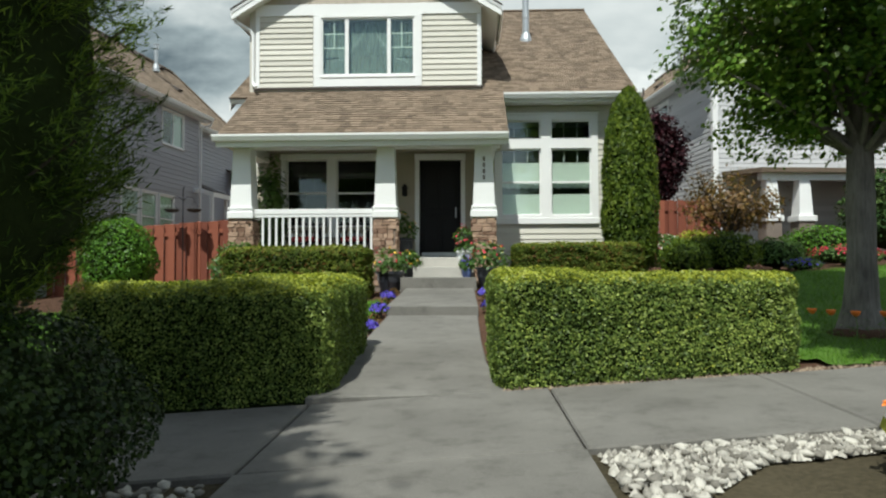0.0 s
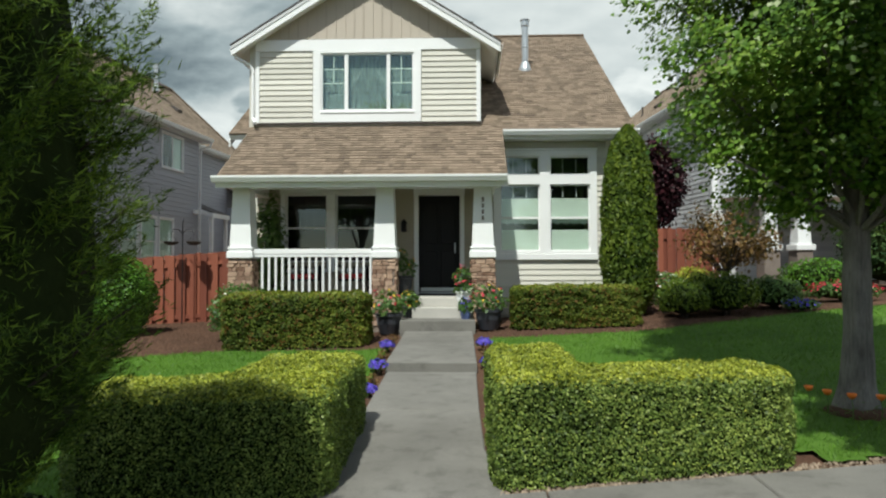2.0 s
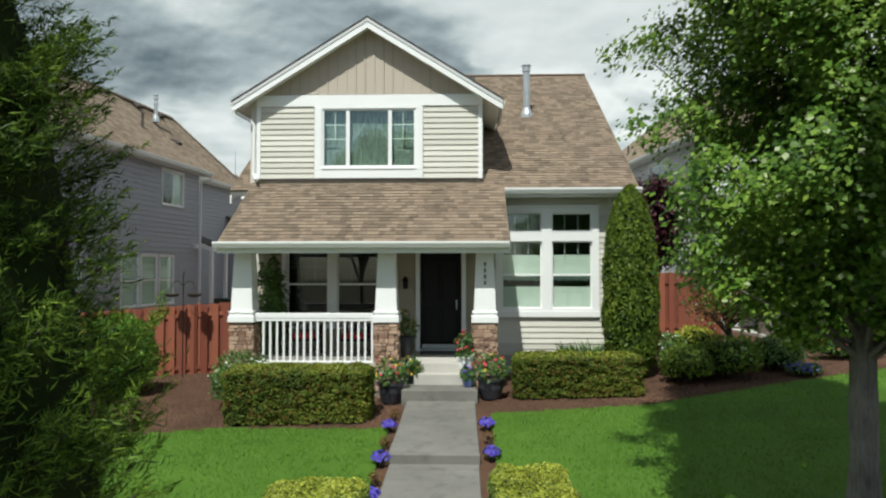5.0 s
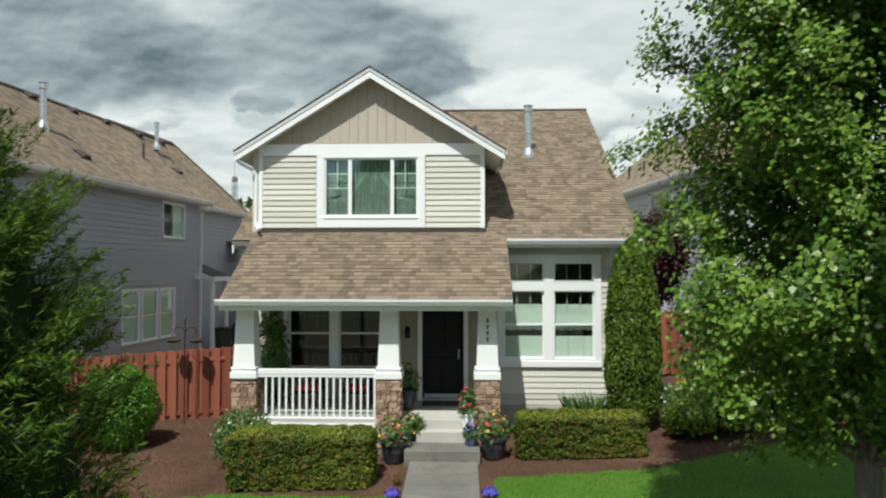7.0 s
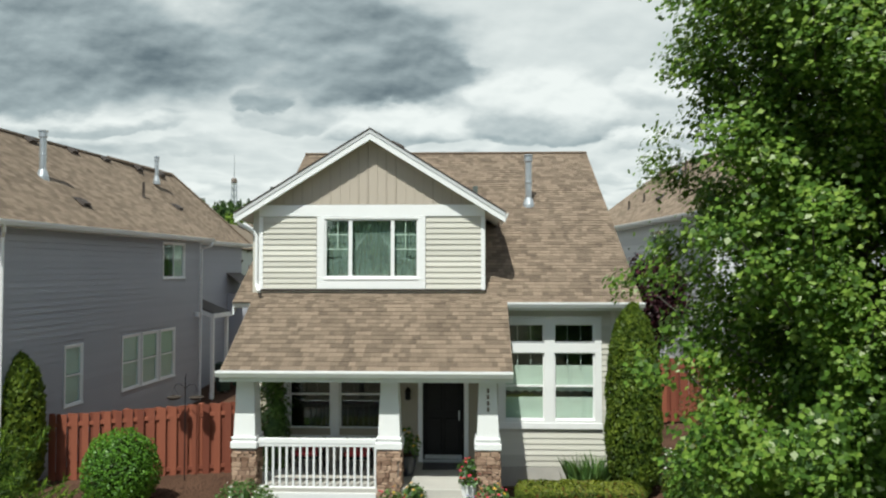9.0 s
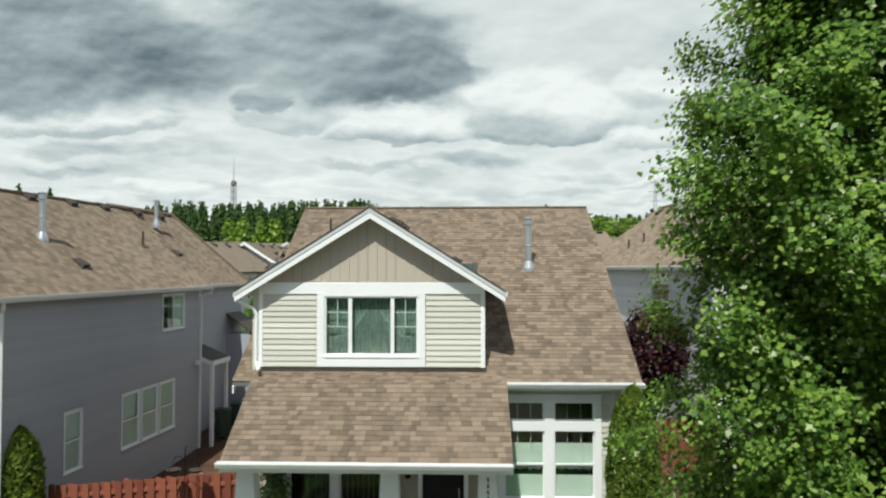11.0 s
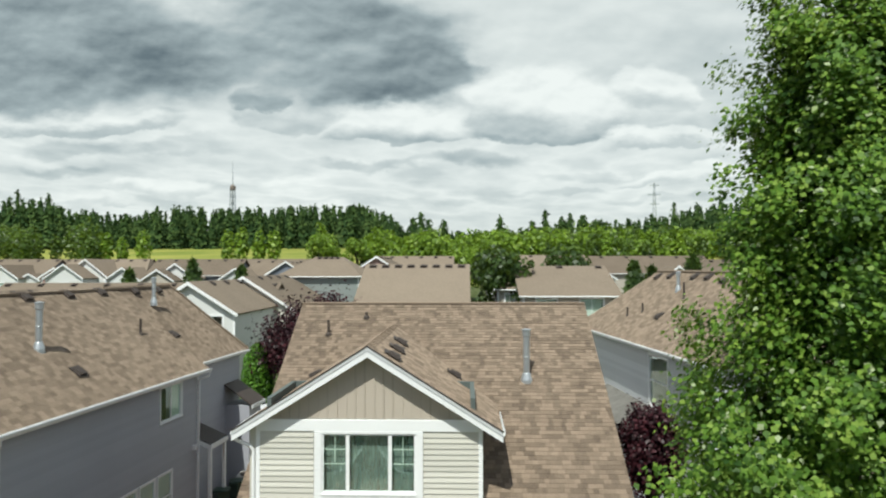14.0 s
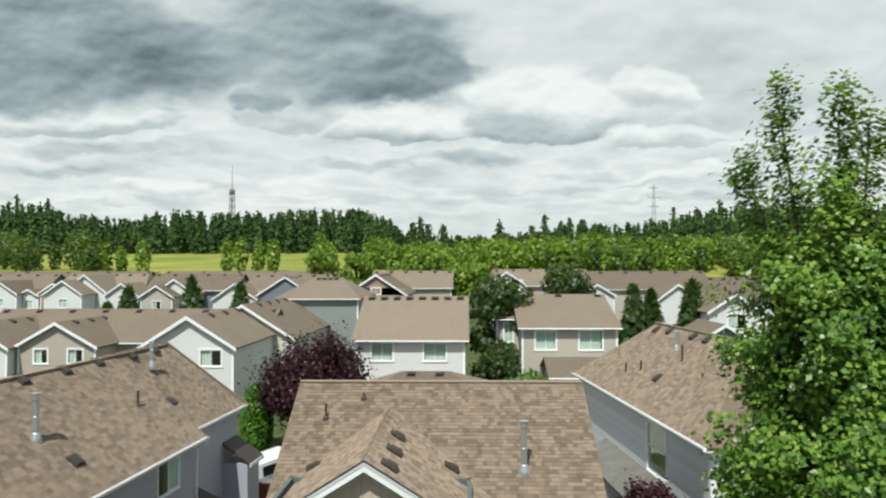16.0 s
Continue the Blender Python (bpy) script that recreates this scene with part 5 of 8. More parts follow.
# ---------------------------------------------------------------- hedges and shrubs
def hedge(label, blocks, material, size, density, seed, group="", round_off=0.14, bumpy=0.035, slant=0.14, name="hedge", category="hedge"):
    """A clipped hedge out of overlapping blocks (x0, x1, y0, y1, top): a core coloured as inner shade, and leaves over
    its whole skin.
    y runs with the slant of the sidewalk."""
    rng = np.random.default_rng(seed)
    x_mid = sum(b[0] + b[1] for b in blocks) / (2 * len(blocks))
    y_mid = sum(b[2] + b[3] for b in blocks) / (2 * len(blocks)) + slant * x_mid
    at = Vector((x_mid, y_mid, gz(x_mid, y_mid)))
    ob = thing(name, label, category, Matrix.Translation(at), group)
    pts, nrm = [], []
    core = bmesh.new()
    for b, (x0, x1, y0, y1, top) in enumerate(blocks):
        r = round_off
        lo, hi = np.array([x0, y0, 0.0]), np.array([x1, y1, top])
        dims = hi - lo
        faces = [(0, -1), (0, 1), (1, -1), (1, 1), (2, 1)]
        areas = np.array([dims[(a + 1) % 3] * dims[(a + 2) % 3] for a, _ in faces])
        n = int(areas.sum() * density)
        pick = rng.choice(5, n, p=areas / areas.sum())
        p = lo + rng.uniform(0, 1, (n, 3)) * dims
        for k, (a, s) in enumerate(faces):
            p[pick == k, a] = hi[a] if s > 0 else lo[a]
        inner = np.clip(p, lo + [r, r, 0.0], hi - r)
        d = p - inner
        length = np.linalg.norm(d, axis=1)[:, None]
        d = d / np.maximum(length, 1e-6)
        wob = np.array([noise.noise(Vector(q) * 4.5) + 0.6 * noise.noise(Vector(q) * 12) for q in p])
        depth = rng.exponential(0.022, n)
        p = inner + d * (np.minimum(length, r) + bumpy * wob[:, None] - depth[:, None])
        for c, (u0, u1, v0, v1, t2) in enumerate(blocks):
            if c != b:
                keep = ~((p[:, 0] > u0 + 0.07) & (p[:, 0] < u1 - 0.07) & (p[:, 1] > v0 + 0.07) & (p[:, 1] < v1 - 0.07) & (p[:, 2] < t2 - 0.07))
                p, d = p[keep], d[keep]
        pts.append(p)
        nrm.append(d)
        inset = 0.07
        box(core, x0 + inset, x1 - inset, y0 + inset, y1 - inset, -0.1, top - inset, bevel=0.09)
    for v in core.verts:
        v.co.y += slant * v.co.x
        base = gz(v.co.x, v.co.y)
        v.co.z += base * (1 - max(v.co.z, 0) / blocks[0][4]) - 0.0
        v.co -= at
    p, d = np.concatenate(pts), np.concatenate(nrm)
    p[:, 1] += slant * p[:, 0]
    g = ground_height(p[:, 0], p[:, 1])
    p[:, 2] += g * np.clip(1 - p[:, 2] / blocks[0][4], 0, 1) + 0.01
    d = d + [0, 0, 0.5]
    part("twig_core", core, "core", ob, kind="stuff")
    # upward-facing leaves take the new-growth colour, brightened as if sunlit
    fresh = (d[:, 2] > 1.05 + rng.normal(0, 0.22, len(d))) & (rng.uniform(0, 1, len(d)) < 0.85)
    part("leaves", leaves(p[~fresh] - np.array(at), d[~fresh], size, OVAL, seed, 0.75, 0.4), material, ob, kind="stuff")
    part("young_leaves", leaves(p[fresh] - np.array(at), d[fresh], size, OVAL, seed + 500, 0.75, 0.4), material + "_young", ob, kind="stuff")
    return ob


hedge("clipped yellow-green boxwood hedge along the sidewalk", [(0.26, 2.62, 5.19, 5.98, 0.86), (0.24, 1.04, 5.3, 7.22, 0.89)], "boxwood", 0.0225, 9000, 31, "front hedges")
hedge("clipped boxwood hedge, half in shade, along the sidewalk", [(-2.78, -0.92, 5.20, 6.10, 0.80), (-1.86, -0.93, 5.3, 7.15, 0.84)], "boxwood", 0.0225, 9000, 32, "front hedges")
hedge("low clipped shrub hedge in bark mulch before the porch", [(-3.95, -1.55, 11.12, 11.95, 1.27)], "privet", 0.042, 2600, 33, "porch hedges", slant=0.0, bumpy=0.05, round_off=0.2)
hedge("low clipped shrub hedge under the tall window", [(0.84, 3.12, 12.22, 12.95, 1.36)], "privet", 0.042, 2600, 34, "porch hedges", slant=0.0, bumpy=0.05, round_off=0.2)


def lump_points(rng, centre, radii, count, lump=0.12, freq=2.2, skin=0.12, floor=-1.0):
    """Points over a bumpy ball, thinning inwards, with outward ways."""
    d = rng.normal(0, 1, (int(count * 1.5), 3))
    d /= np.linalg.norm(d, axis=1)[:, None]
    d = d[d[:, 2] > floor][:count]
    k = np.array([1 + lump * noise.noise(Vector(q) * freq + Vector(centre)) + lump * 0.6 * noise.noise(Vector(q) * freq * 3 + Vector(centre)) for q in d])
    r = k * (1 - np.minimum(rng.exponential(skin, len(d)), 0.8))
    return np.array(centre) + d * r[:, None] * np.array(radii), d


def ball(bm, centre, radii, rng, rough=0.1, sub=3):
    made = bmesh.ops.create_icosphere(bm, subdivisions=sub, radius=1.0)["verts"]
    for v in made:
        k = 1 + rough * noise.noise(v.co * 2.2 + Vector(centre))
        v.co = Vector(centre) + Vector((v.co.x * radii[0], v.co.y * radii[1], v.co.z * radii[2])) * k
    return bm


def shrub(name, label, x, y, radii, material, size, count, seed, category="shrub", shape=OVAL, lift=0.0, lump=0.14, floor=-0.6, core=True, flowers=None, group="", spread=0.7):
    rng = np.random.default_rng(seed)
    z = gz(x, y)
    ob = thing(name, label, category, pose(x, y, z), group)
    c = (0, 0, radii[2] * 0.92 + lift)
    if core:
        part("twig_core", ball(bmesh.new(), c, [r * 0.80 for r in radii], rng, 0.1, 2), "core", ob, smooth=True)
    stem = bmesh.new()
    for k in range(4):
        a = k * 1.6 + seed
        tube(stem, [(0.03 * math.cos(a), 0.03 * math.sin(a), -0.08), (0.15 * radii[0] * math.cos(a), 0.15 * radii[1] * math.sin(a), c[2] * 0.5), (0.4 * radii[0] * math.cos(a), 0.4 * radii[1] * math.sin(a), c[2])], [0.03, 0.022, 0.012], 6)
    part("stem_cluster", stem, "dark_bark", ob)
    p, d = lump_points(rng, c, radii, count, lump, 2.2, 0.10, floor)
    v, f = leaves(p, d + [0, 0, 0.35], size, shape, seed, spread, 0.4)
    part("leaves", (v, f), material, ob, kind="stuff")
    if flowers:
        colour, n, fs = flowers
        p, d = lump_points(rng, c, [r * 1.04 for r in radii], n, lump, 2.2, 0.02, 0.0)
        pieces = []
        for k in range(4):
            pieces.append(leaves(p, d + [0, 0, 0.3], fs, OVAL, seed + k, 0.4, 0.3))
        part("blossom", joined(*pieces), colour, ob, kind="stuff")
    return ob


shrub("round_shrub", "round clipped bright green shrub in bark mulch", -7.02, 13.9, (0.75, 0.72, 0.86), "round_leaf", 0.055, 11000, 41, lump=0.09, floor=-0.97)
shrub("rose_bush", "loose green rose bush dotted with white flowers", -4.02, 12.45, (0.55, 0.5, 0.50), "perennial", 0.07, 1900, 42, flowers=("white_flower", 46, 0.035), lump=0.3, core=False)
shrub("foundation_shrub", "dark green mounded shrub in the side bed", 5.0, 13.5, (0.62, 0.55, 0.42), "arbor", 0.06, 2000, 43, group="side bed shrubs")
shrub("foundation_shrub", "dark green mounded shrub in the side bed", 4.15, 13.3, (0.50, 0.5, 0.36), "arbor", 0.06, 1700, 44, group="side bed shrubs")
shrub("foundation_shrub", "dark green mounded shrub in the side bed", 6.2, 14.2, (0.55, 0.5, 0.34), "perennial", 0.06, 1500, 45, group="side bed shrubs")
shrub("golden_shrub", "golden yellow-leaved shrub in the side bed", 4.75, 14.6, (0.55, 0.5, 0.45), "lime", 0.07, 1500, 46)
shrub("daisy_clump", "green clump with pale yellow flowers beside the fence", 4.05, 14.2, (0.42, 0.4, 0.42), "perennial", 0.07, 1000, 47, flowers=("white_flower", 60, 0.04), core=False)
shrub("flower_mound", "low mound of pink-red flowers in the side bed", 8.1, 15.2, (0.8, 0.4, 0.22), "perennial", 0.06, 900, 48, flowers=("red_flower", 220, 0.05))
shrub("lavender_mound", "low mound of violet flowers at the lawn edge", 6.4, 13.5, (0.35, 0.25, 0.12), "perennial", 0.05, 500, 49, flowers=("purple_flower", 70, 0.04))
shrub("garden_shrub", "light green shrub at the neighbouring lawn", 8.3, 16.6, (0.9, 0.6, 0.45), "round_leaf", 0.07, 1900, 50)
shrub("blue_shrub", "dark shrub by the neighbouring porch", 10.4, 17.2, (1.3, 0.9, 1.15), "fir", 0.10, 3000, 51)
shrub("blue_shrub", "dark shrub by the neighbouring porch", 13.0, 18.0, (1.4, 1.0, 1.3), "fir", 0.10, 3000, 52)
shrub("kerb_shrub", "rounded shrub beside the sidewalk, its leaves coloured as in shade", -2.06, 2.60, (0.95, 0.74, 0.50), "kerb_leaf", 0.024, 30000, 53, lump=0.08)
shrub("lime_shrub", "bright yellow-green shrub among river rocks", 2.25, 3.05, (0.45, 0.40, 0.20), "lime", 0.055, 1500, 54, flowers=("orange_flower", 14, 0.05))
shrub("bare_shrub", "dark twiggy shrub before the red fence", -8.0, 15.1, (0.32, 0.28, 0.40), "bronze", 0.05, 420, 55, core=False)


def spiky(name, label, x, y, r, h, count, seed, material="perennial", wide=1.0):
    rng = np.random.default_rng(seed)
    ob = thing(name, label, "plant", pose(x, y, gz(x, y)))
    a = rng.uniform(0, 2 * math.pi, count)
    q = r * np.sqrt(rng.uniform(0, 1, count)) * 0.5
    p = np.stack([q * np.cos(a) * wide, q * np.sin(a), np.zeros(count) + 0.3 * h], 1)
    tall = np.stack([np.cos(a) * 0.35, np.sin(a) * 0.35, np.ones(count)], 1)
    out = np.stack([np.cos(a), np.sin(a), np.zeros(count)], 1)
    part("leaves", leaves(p, out, h, BLADE, seed, 0.2, 0.3, 0, tall), material, ob, kind="stuff")
    return ob


spiky("iris_clump", "clump of upright green iris leaves at the wall", 2.45, 14.3, 0.45, 0.62, 220, 61, wide=1.7)


def arborvitae(label, x, y, r, h, seed, group="", count=9000, material="arbor", size=0.11):
    """A dense columnar evergreen: upright fan sprays over a tapering body."""
    rng = np.random.default_rng(seed)
    z = gz(x, y)
    ob = thing("arborvitae", label, "evergreen", pose(x, y, z), group)
    body = bmesh.new()
    prof = [(0.55, 0.02), (0.86, 0.12), (0.97, 0.35), (0.93, 0.6), (0.80, 0.78), (0.55, 0.91), (0.2, 0.985)]
    lathe(body, [(r * a * 0.86, h * b) for a, b in prof], (0, 0, 0), 16)
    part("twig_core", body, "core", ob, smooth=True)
    part("trunk", tube(bmesh.new(), [(0, 0, -0.1), (0, 0, h * 0.4)], [0.07, 0.05], 8), "dark_bark", ob)
    s = rng.uniform(0.01, 1.0, count)
    a = rng.uniform(0, 2 * math.pi, count)
    rad = np.interp(s, [q[1] for q in prof] + [1.0], [q[0] for q in prof] + [0.05]) * r
    rad = rad * (1 + 0.10 * np.array([noise.noise(Vector((math.cos(t) * 2, math.sin(t) * 2, u * h * 1.6 + seed))) for t, u in zip(a, s)])) - rng.exponential(0.03, count)
    p = np.stack([rad * np.cos(a), rad * np.sin(a), s * h], 1)
    out = np.stack([np.cos(a), np.sin(a), np.full(count, 0.25)], 1)
    up = np.stack([np.cos(a) * 0.4, np.sin(a) * 0.4, np.full(count, 1.0)], 1)
    part("sprays", leaves(p, out, size, SPRAY, seed, 0.5, 0.35, 0, up), material, ob, kind="stuff")
    return ob


arborvitae("tall dense columnar arborvitae beside the tall window", 3.27, 14.0, 0.57, 3.76, 71, count=12000, size=0.085)
arborvitae("clipped columnar arborvitae at the end of the red fence", -10.12, 15.3, 0.62, 3.05, 72, count=6500)
arborvitae("columnar arborvitae in the rear yard", -12.2, 40.5, 1.0, 3.9, 73, count=4500, material="round_leaf", size=0.15)


# ---------------------------------------------------------------- trees
def grown(bm, rng, start, way, length, radius, bends=5, curl=0.25, lift=0.1):
    """A tapering crooked limb; returns its points."""
    p, d = Vector(start), Vector(way).normalized()
    path, rad = [p.copy()], [radius]
    for k in range(bends):
        d = (d + Vector(rng.normal(0, curl, 3)) * 0.5 + Vector((0, 0, lift))).normalized()
        p = p + d * (length / bends)
        path.append(p.copy())
        rad.append(max(radius * (1 - (k + 1) / (bends + 0.6)), 0.006))
    tube(bm, path, rad, 7)
    return path


def street_maple():
    """A columnar maple: furrowed trunk, steep limbs, three leading tops, star-shaped leaves in clumps with gaps."""
    rng = np.random.default_rng(81)
    x, y = 3.84, 7.0
    z = 0.42
    ob = thing("maple_tree", "tall narrow maple with grey furrowed trunk and dense green crown", "tree", pose(x, y, z))
    trunk = bmesh.new()
    path = [(0, 0, -0.15), (0, 0, 0.12), (0.01, 0, 0.6), (0.03, 0.02, 1.6), (0.05, 0.02, 3.0), (0.02, 0.05, 5.0), (0.05, 0.0, 7.5), (0.0, 0.0, 10.0), (0.02, 0.02, 12.6)]
    fine = np.linspace(0, 8, 60)
    path = [tuple(np.interp(s, range(9), [q[a] for q in path]) for a in range(3)) for s in fine]
    tube(trunk, path, list(np.interp(fine, range(9), [0.23, 0.158, 0.128, 0.112, 0.10, 0.09, 0.075, 0.05, 0.02])), 40)
    for v in trunk.verts:
        a = math.atan2(v.co.y, v.co.x)
        r = math.hypot(v.co.x, v.co.y)
        k = min(r, 0.15) * (0.16 * noise.noise(Vector((math.cos(a) * 7, math.sin(a) * 7, v.co.z * 1.3))) + 0.12 * noise.noise(Vector((math.cos(a) * 2, math.sin(a) * 2, v.co.z * 0.7))))
        v.co.x += k * math.cos(a)
        v.co.y += k * math.sin(a)
    part("trunk", trunk, "bark", ob, "furrowed grey trunk", smooth=True)
    zs = [1.75, 2.4, 3.2, 4.2, 5.6, 6.6, 7.2, 8.2, 9.4, 10.4, 11.1, 11.6, 12.4, 13.2]
    rs = [1.10, 1.65, 1.75, 1.85, 1.78, 1.85, 1.88, 1.52, 1.12, 1.02, 0.86, 0.72, 0.62, 0.4]
    limbs = bmesh.new()
    cent, ways, tips, tip_ways = [], [], [], []
    for k in range(220):
        h = 1.9 + 9.9 * ((k + rng.uniform(0, 1)) / 220) ** 0.95
        a = k * 2.399 + rng.normal(0, 0.3)
        R = float(np.interp(h, zs, rs)) * rng.uniform(0.84, 1.05)
        start = (0.03, 0.02, max(h - R * 0.75, 1.55))
        way = (math.cos(a), math.sin(a), 0.75)
        pts = grown(limbs, rng, start, way, R * 1.28, 0.035 * (1 - h / 18), 5, 0.22, 0.05)
        for q in pts[2:]:
            for _ in range(4):
                cent.append(np.array(q) + rng.normal(0, 0.13, 3))
                ways.append((math.cos(a), math.sin(a), 0.5))
    for tx, ty, tz in ((-0.57, 0.1, 13.58), (-0.08, -0.1, 13.50), (0.38, 0.2, 13.30), (0.95, -0.2, 12.5), (-0.88, 0.1, 12.85), (-0.3, -0.4, 12.5), (0.3, -0.45, 12.3)):
        path = [(0.0, 0.0, 10.5), (tx * 0.6, ty * 0.6, 11.6), (tx, ty, tz - 0.2)]
        tube(limbs, path, [0.03, 0.02, 0.008], 6)
        for s in np.linspace(0.0, 1.0, 20):
            q = np.array([tx * min(1, s * 1.1), ty, 9.9 + (tz - 9.9) * s])
            for _ in range(3):
                tips.append(q + rng.normal(0, 0.15 - 0.09 * s, 3))
                tip_ways.append((tx, ty, 1.0))
    part("branching", limbs, "bark", ob, kind="stuff")
    cent, ways = np.array(cent), np.array(ways)
    per = 82
    p = np.repeat(cent, per, 0) + rng.normal(0, 0.098, (len(cent) * per, 3))
    p = np.concatenate([p, np.repeat(np.array(tips), 60, 0) + rng.normal(0, 0.085, (len(tips) * 60, 3))])
    n = np.concatenate([np.repeat(ways, per, 0), np.repeat(np.array(tip_ways), 60, 0)]) * 0.85 + [-0.08, -0.30, 0.42]
    tall = p[:, 2] > 1.55
    part("leaves", leaves(p[tall], n[tall], 0.054, LOBED, 82, 0.42, 0.35, 0.5), "maple", ob, kind="stuff")
    return ob


street_maple()


def juniper():
    """A large loose juniper by the sidewalk: drooping feathery sprays on upswept limbs."""
    rng = np.random.default_rng(83)
    x, y = -2.16, 2.75
    z = gz(x, y)
    ob = thing("juniper", "large dark loose juniper tree beside the sidewalk", "evergreen", pose(x, y, z))
    part("trunk", tube(bmesh.new(), [(0, 0, -0.1), (0.02, 0, 0.8), (0.05, 0.0, 2.4), (0.1, 0, 4.4)], [0.13, 0.10, 0.07, 0.02], 10), "dark_bark", ob)
    limbs = bmesh.new()
    zs = [0.75, 1.2, 1.8, 2.6, 3.3, 3.85, 4.25, 4.65]
    rs = [0.40, 0.88, 0.96, 0.84, 0.70, 0.56, 0.36, 0.08]
    p, n, t, plume, plume_n, plume_t = [], [], [], [], [], []
    for k in range(210):
        h = 0.8 + 3.75 * (k + rng.uniform(0, 1)) / 210
        a = k * 2.399
        R = float(np.interp(h, zs, rs)) * rng.uniform(0.75, 1.06)
        way = Vector((math.cos(a), math.sin(a), 0.55))
        pts = grown(limbs, rng, (0.04, 0, max(h - 0.5 * R, 0.4)), way, R * 1.12, 0.014, 4, 0.2, 0.02)
        out = np.array([math.cos(a), math.sin(a), 0.4])
        for q0, q1 in zip(pts[2:], pts[3:] + [pts[-1]]):
            mix = rng.uniform(0, 1, (170, 1))
            p.append(np.array(q0) * (1 - mix) + np.array(q1) * mix + rng.normal(0, 0.06, (170, 3)))
            n.append(np.tile(out * 0.7 + [0, -0.25, 0.35], (170, 1)))
            t.append(np.tile(out + [0, 0, 0.35], (170, 1)))
        for _ in range(8):
            base = np.array(pts[2]) + (np.array(pts[-1]) - np.array(pts[2])) * rng.uniform(0.1, 1.0) + rng.normal(0, 0.05, 3)
            way = out * [1, 1, 0.3] + [0, 0, 0.75] + rng.normal(0, 0.30, 3)
            way = way / np.linalg.norm(way)
            run = rng.uniform(0, 1, (84, 1))
            plume.append(base + way * run * rng.uniform(0.16, 0.30) + rng.normal(0, 0.020, (84, 3)) * (1.15 - run))
            plume_n.append(np.tile(out * 0.4 + [0, -0.3, 0.5], (84, 1)))
            plume_t.append(np.tile(way, (84, 1)))
    part("branching", limbs, "dark_bark", ob, kind="stuff")
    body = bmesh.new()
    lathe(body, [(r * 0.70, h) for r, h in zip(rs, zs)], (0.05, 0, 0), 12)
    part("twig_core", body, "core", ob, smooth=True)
    part("sprays", leaves(np.concatenate(p), np.concatenate(n), 0.040, NEEDLE, 84, 0.7, 0.5, 0.0, np.concatenate(t)), "juniper", ob, kind="stuff")
    part("tip_foliage", leaves(np.concatenate(plume), np.concatenate(plume_n), 0.037, NEEDLE, 85, 0.6, 0.4, 0.0, np.concatenate(plume_t)), "juniper", ob, kind="stuff")
    return ob


juniper()


def small_tree(name, label, x, y, trunk_h, crown, radii, material, size, count, seed, shape=OVAL, bark="dark_bark", z=None, lump=0.3, group="", limbs_n=22):
    """A small tree: trunk, forking limbs, and leaf clumps about the limb ends with gaps between them."""
    rng = np.random.default_rng(seed)
    z = gz(x, y) if z is None else z
    ob = thing(name, label, "tree", pose(x, y, z), group)
    r0 = 0.03 + 0.035 * radii[0]
    part("trunk", tube(bmesh.new(), [(0, 0, -0.15), (0.02, 0, trunk_h * 0.5), (0, 0.02, trunk_h), (0.02, 0, crown)], [r0 * 1.3, r0, r0 * 0.9, r0 * 0.3], 9), bark, ob)
    limbs = bmesh.new()
    cent = []
    for k in range(limbs_n):
        a = k * 2.399
        e = rng.uniform(-0.35, 1.0)
        tip = Vector((radii[0] * math.cos(a) * math.sqrt(max(1 - e * e * 0.9, 0.08)), radii[1] * math.sin(a) * math.sqrt(max(1 - e * e * 0.9, 0.08)), crown + radii[2] * e)) * 1.0
        start = Vector((0, 0, trunk_h * rng.uniform(0.7, 1.05)))
        mid = start.lerp(tip, 0.5) + Vector((0, 0, 0.12 * radii[2]))
        tube(limbs, [start, mid, tip], [r0 * 0.5, r0 * 0.3, 0.006], 6)
        for s in (0.45, 0.65, 0.82, 0.95):
            cent.append(np.array(start.lerp(tip, s) + Vector((0, 0, 0.1 * radii[2] * (1 - abs(2 * s - 1))))) + rng.normal(0, 0.07 * radii[0], 3))
    part("branching", limbs, bark, ob, kind="stuff")
    cent = np.array(cent)
    per = max(1, count // len(cent))
    p = np.repeat(cent, per, 0) + rng.normal(0, 0.17, (len(cent) * per, 3)) * np.array(radii)
    n = (p - [0, 0, crown]) / np.array(radii)
    part("leaves", leaves(p, n + [0, 0, 0.5], size, shape, seed, 0.7, 0.4), material, ob, kind="stuff")
    return ob


small_tree("bronze_maple", "small bronze-leaved ornamental maple in the side bed", 5.65, 15.2, 0.75, 1.35, (0.95, 0.85, 0.72), "bronze", 0.075, 3600, 91)
small_tree("plum_tree", "dark purple-leaved plum tree beside the house", 5.65, 21.3, 1.4, 3.1, (0.92, 0.9, 1.3), "plum", 0.13, 12000, 92)
small_tree("plum_tree", "large purple-leaved plum tree in the rear yard", -8.75, 40.5, 1.6, 3.75, (2.7, 2.6, 2.8), "plum", 0.21, 26000, 93, limbs_n=60)
# climber on the porch post
shrub("porch_climber", "leafy climbing plant in the porch corner", -4.02, 14.3, (0.33, 0.26, 1.34), "perennial", 0.11, 1900, 94, lift=0.12, core=False, lump=0.55, floor=-1.0)


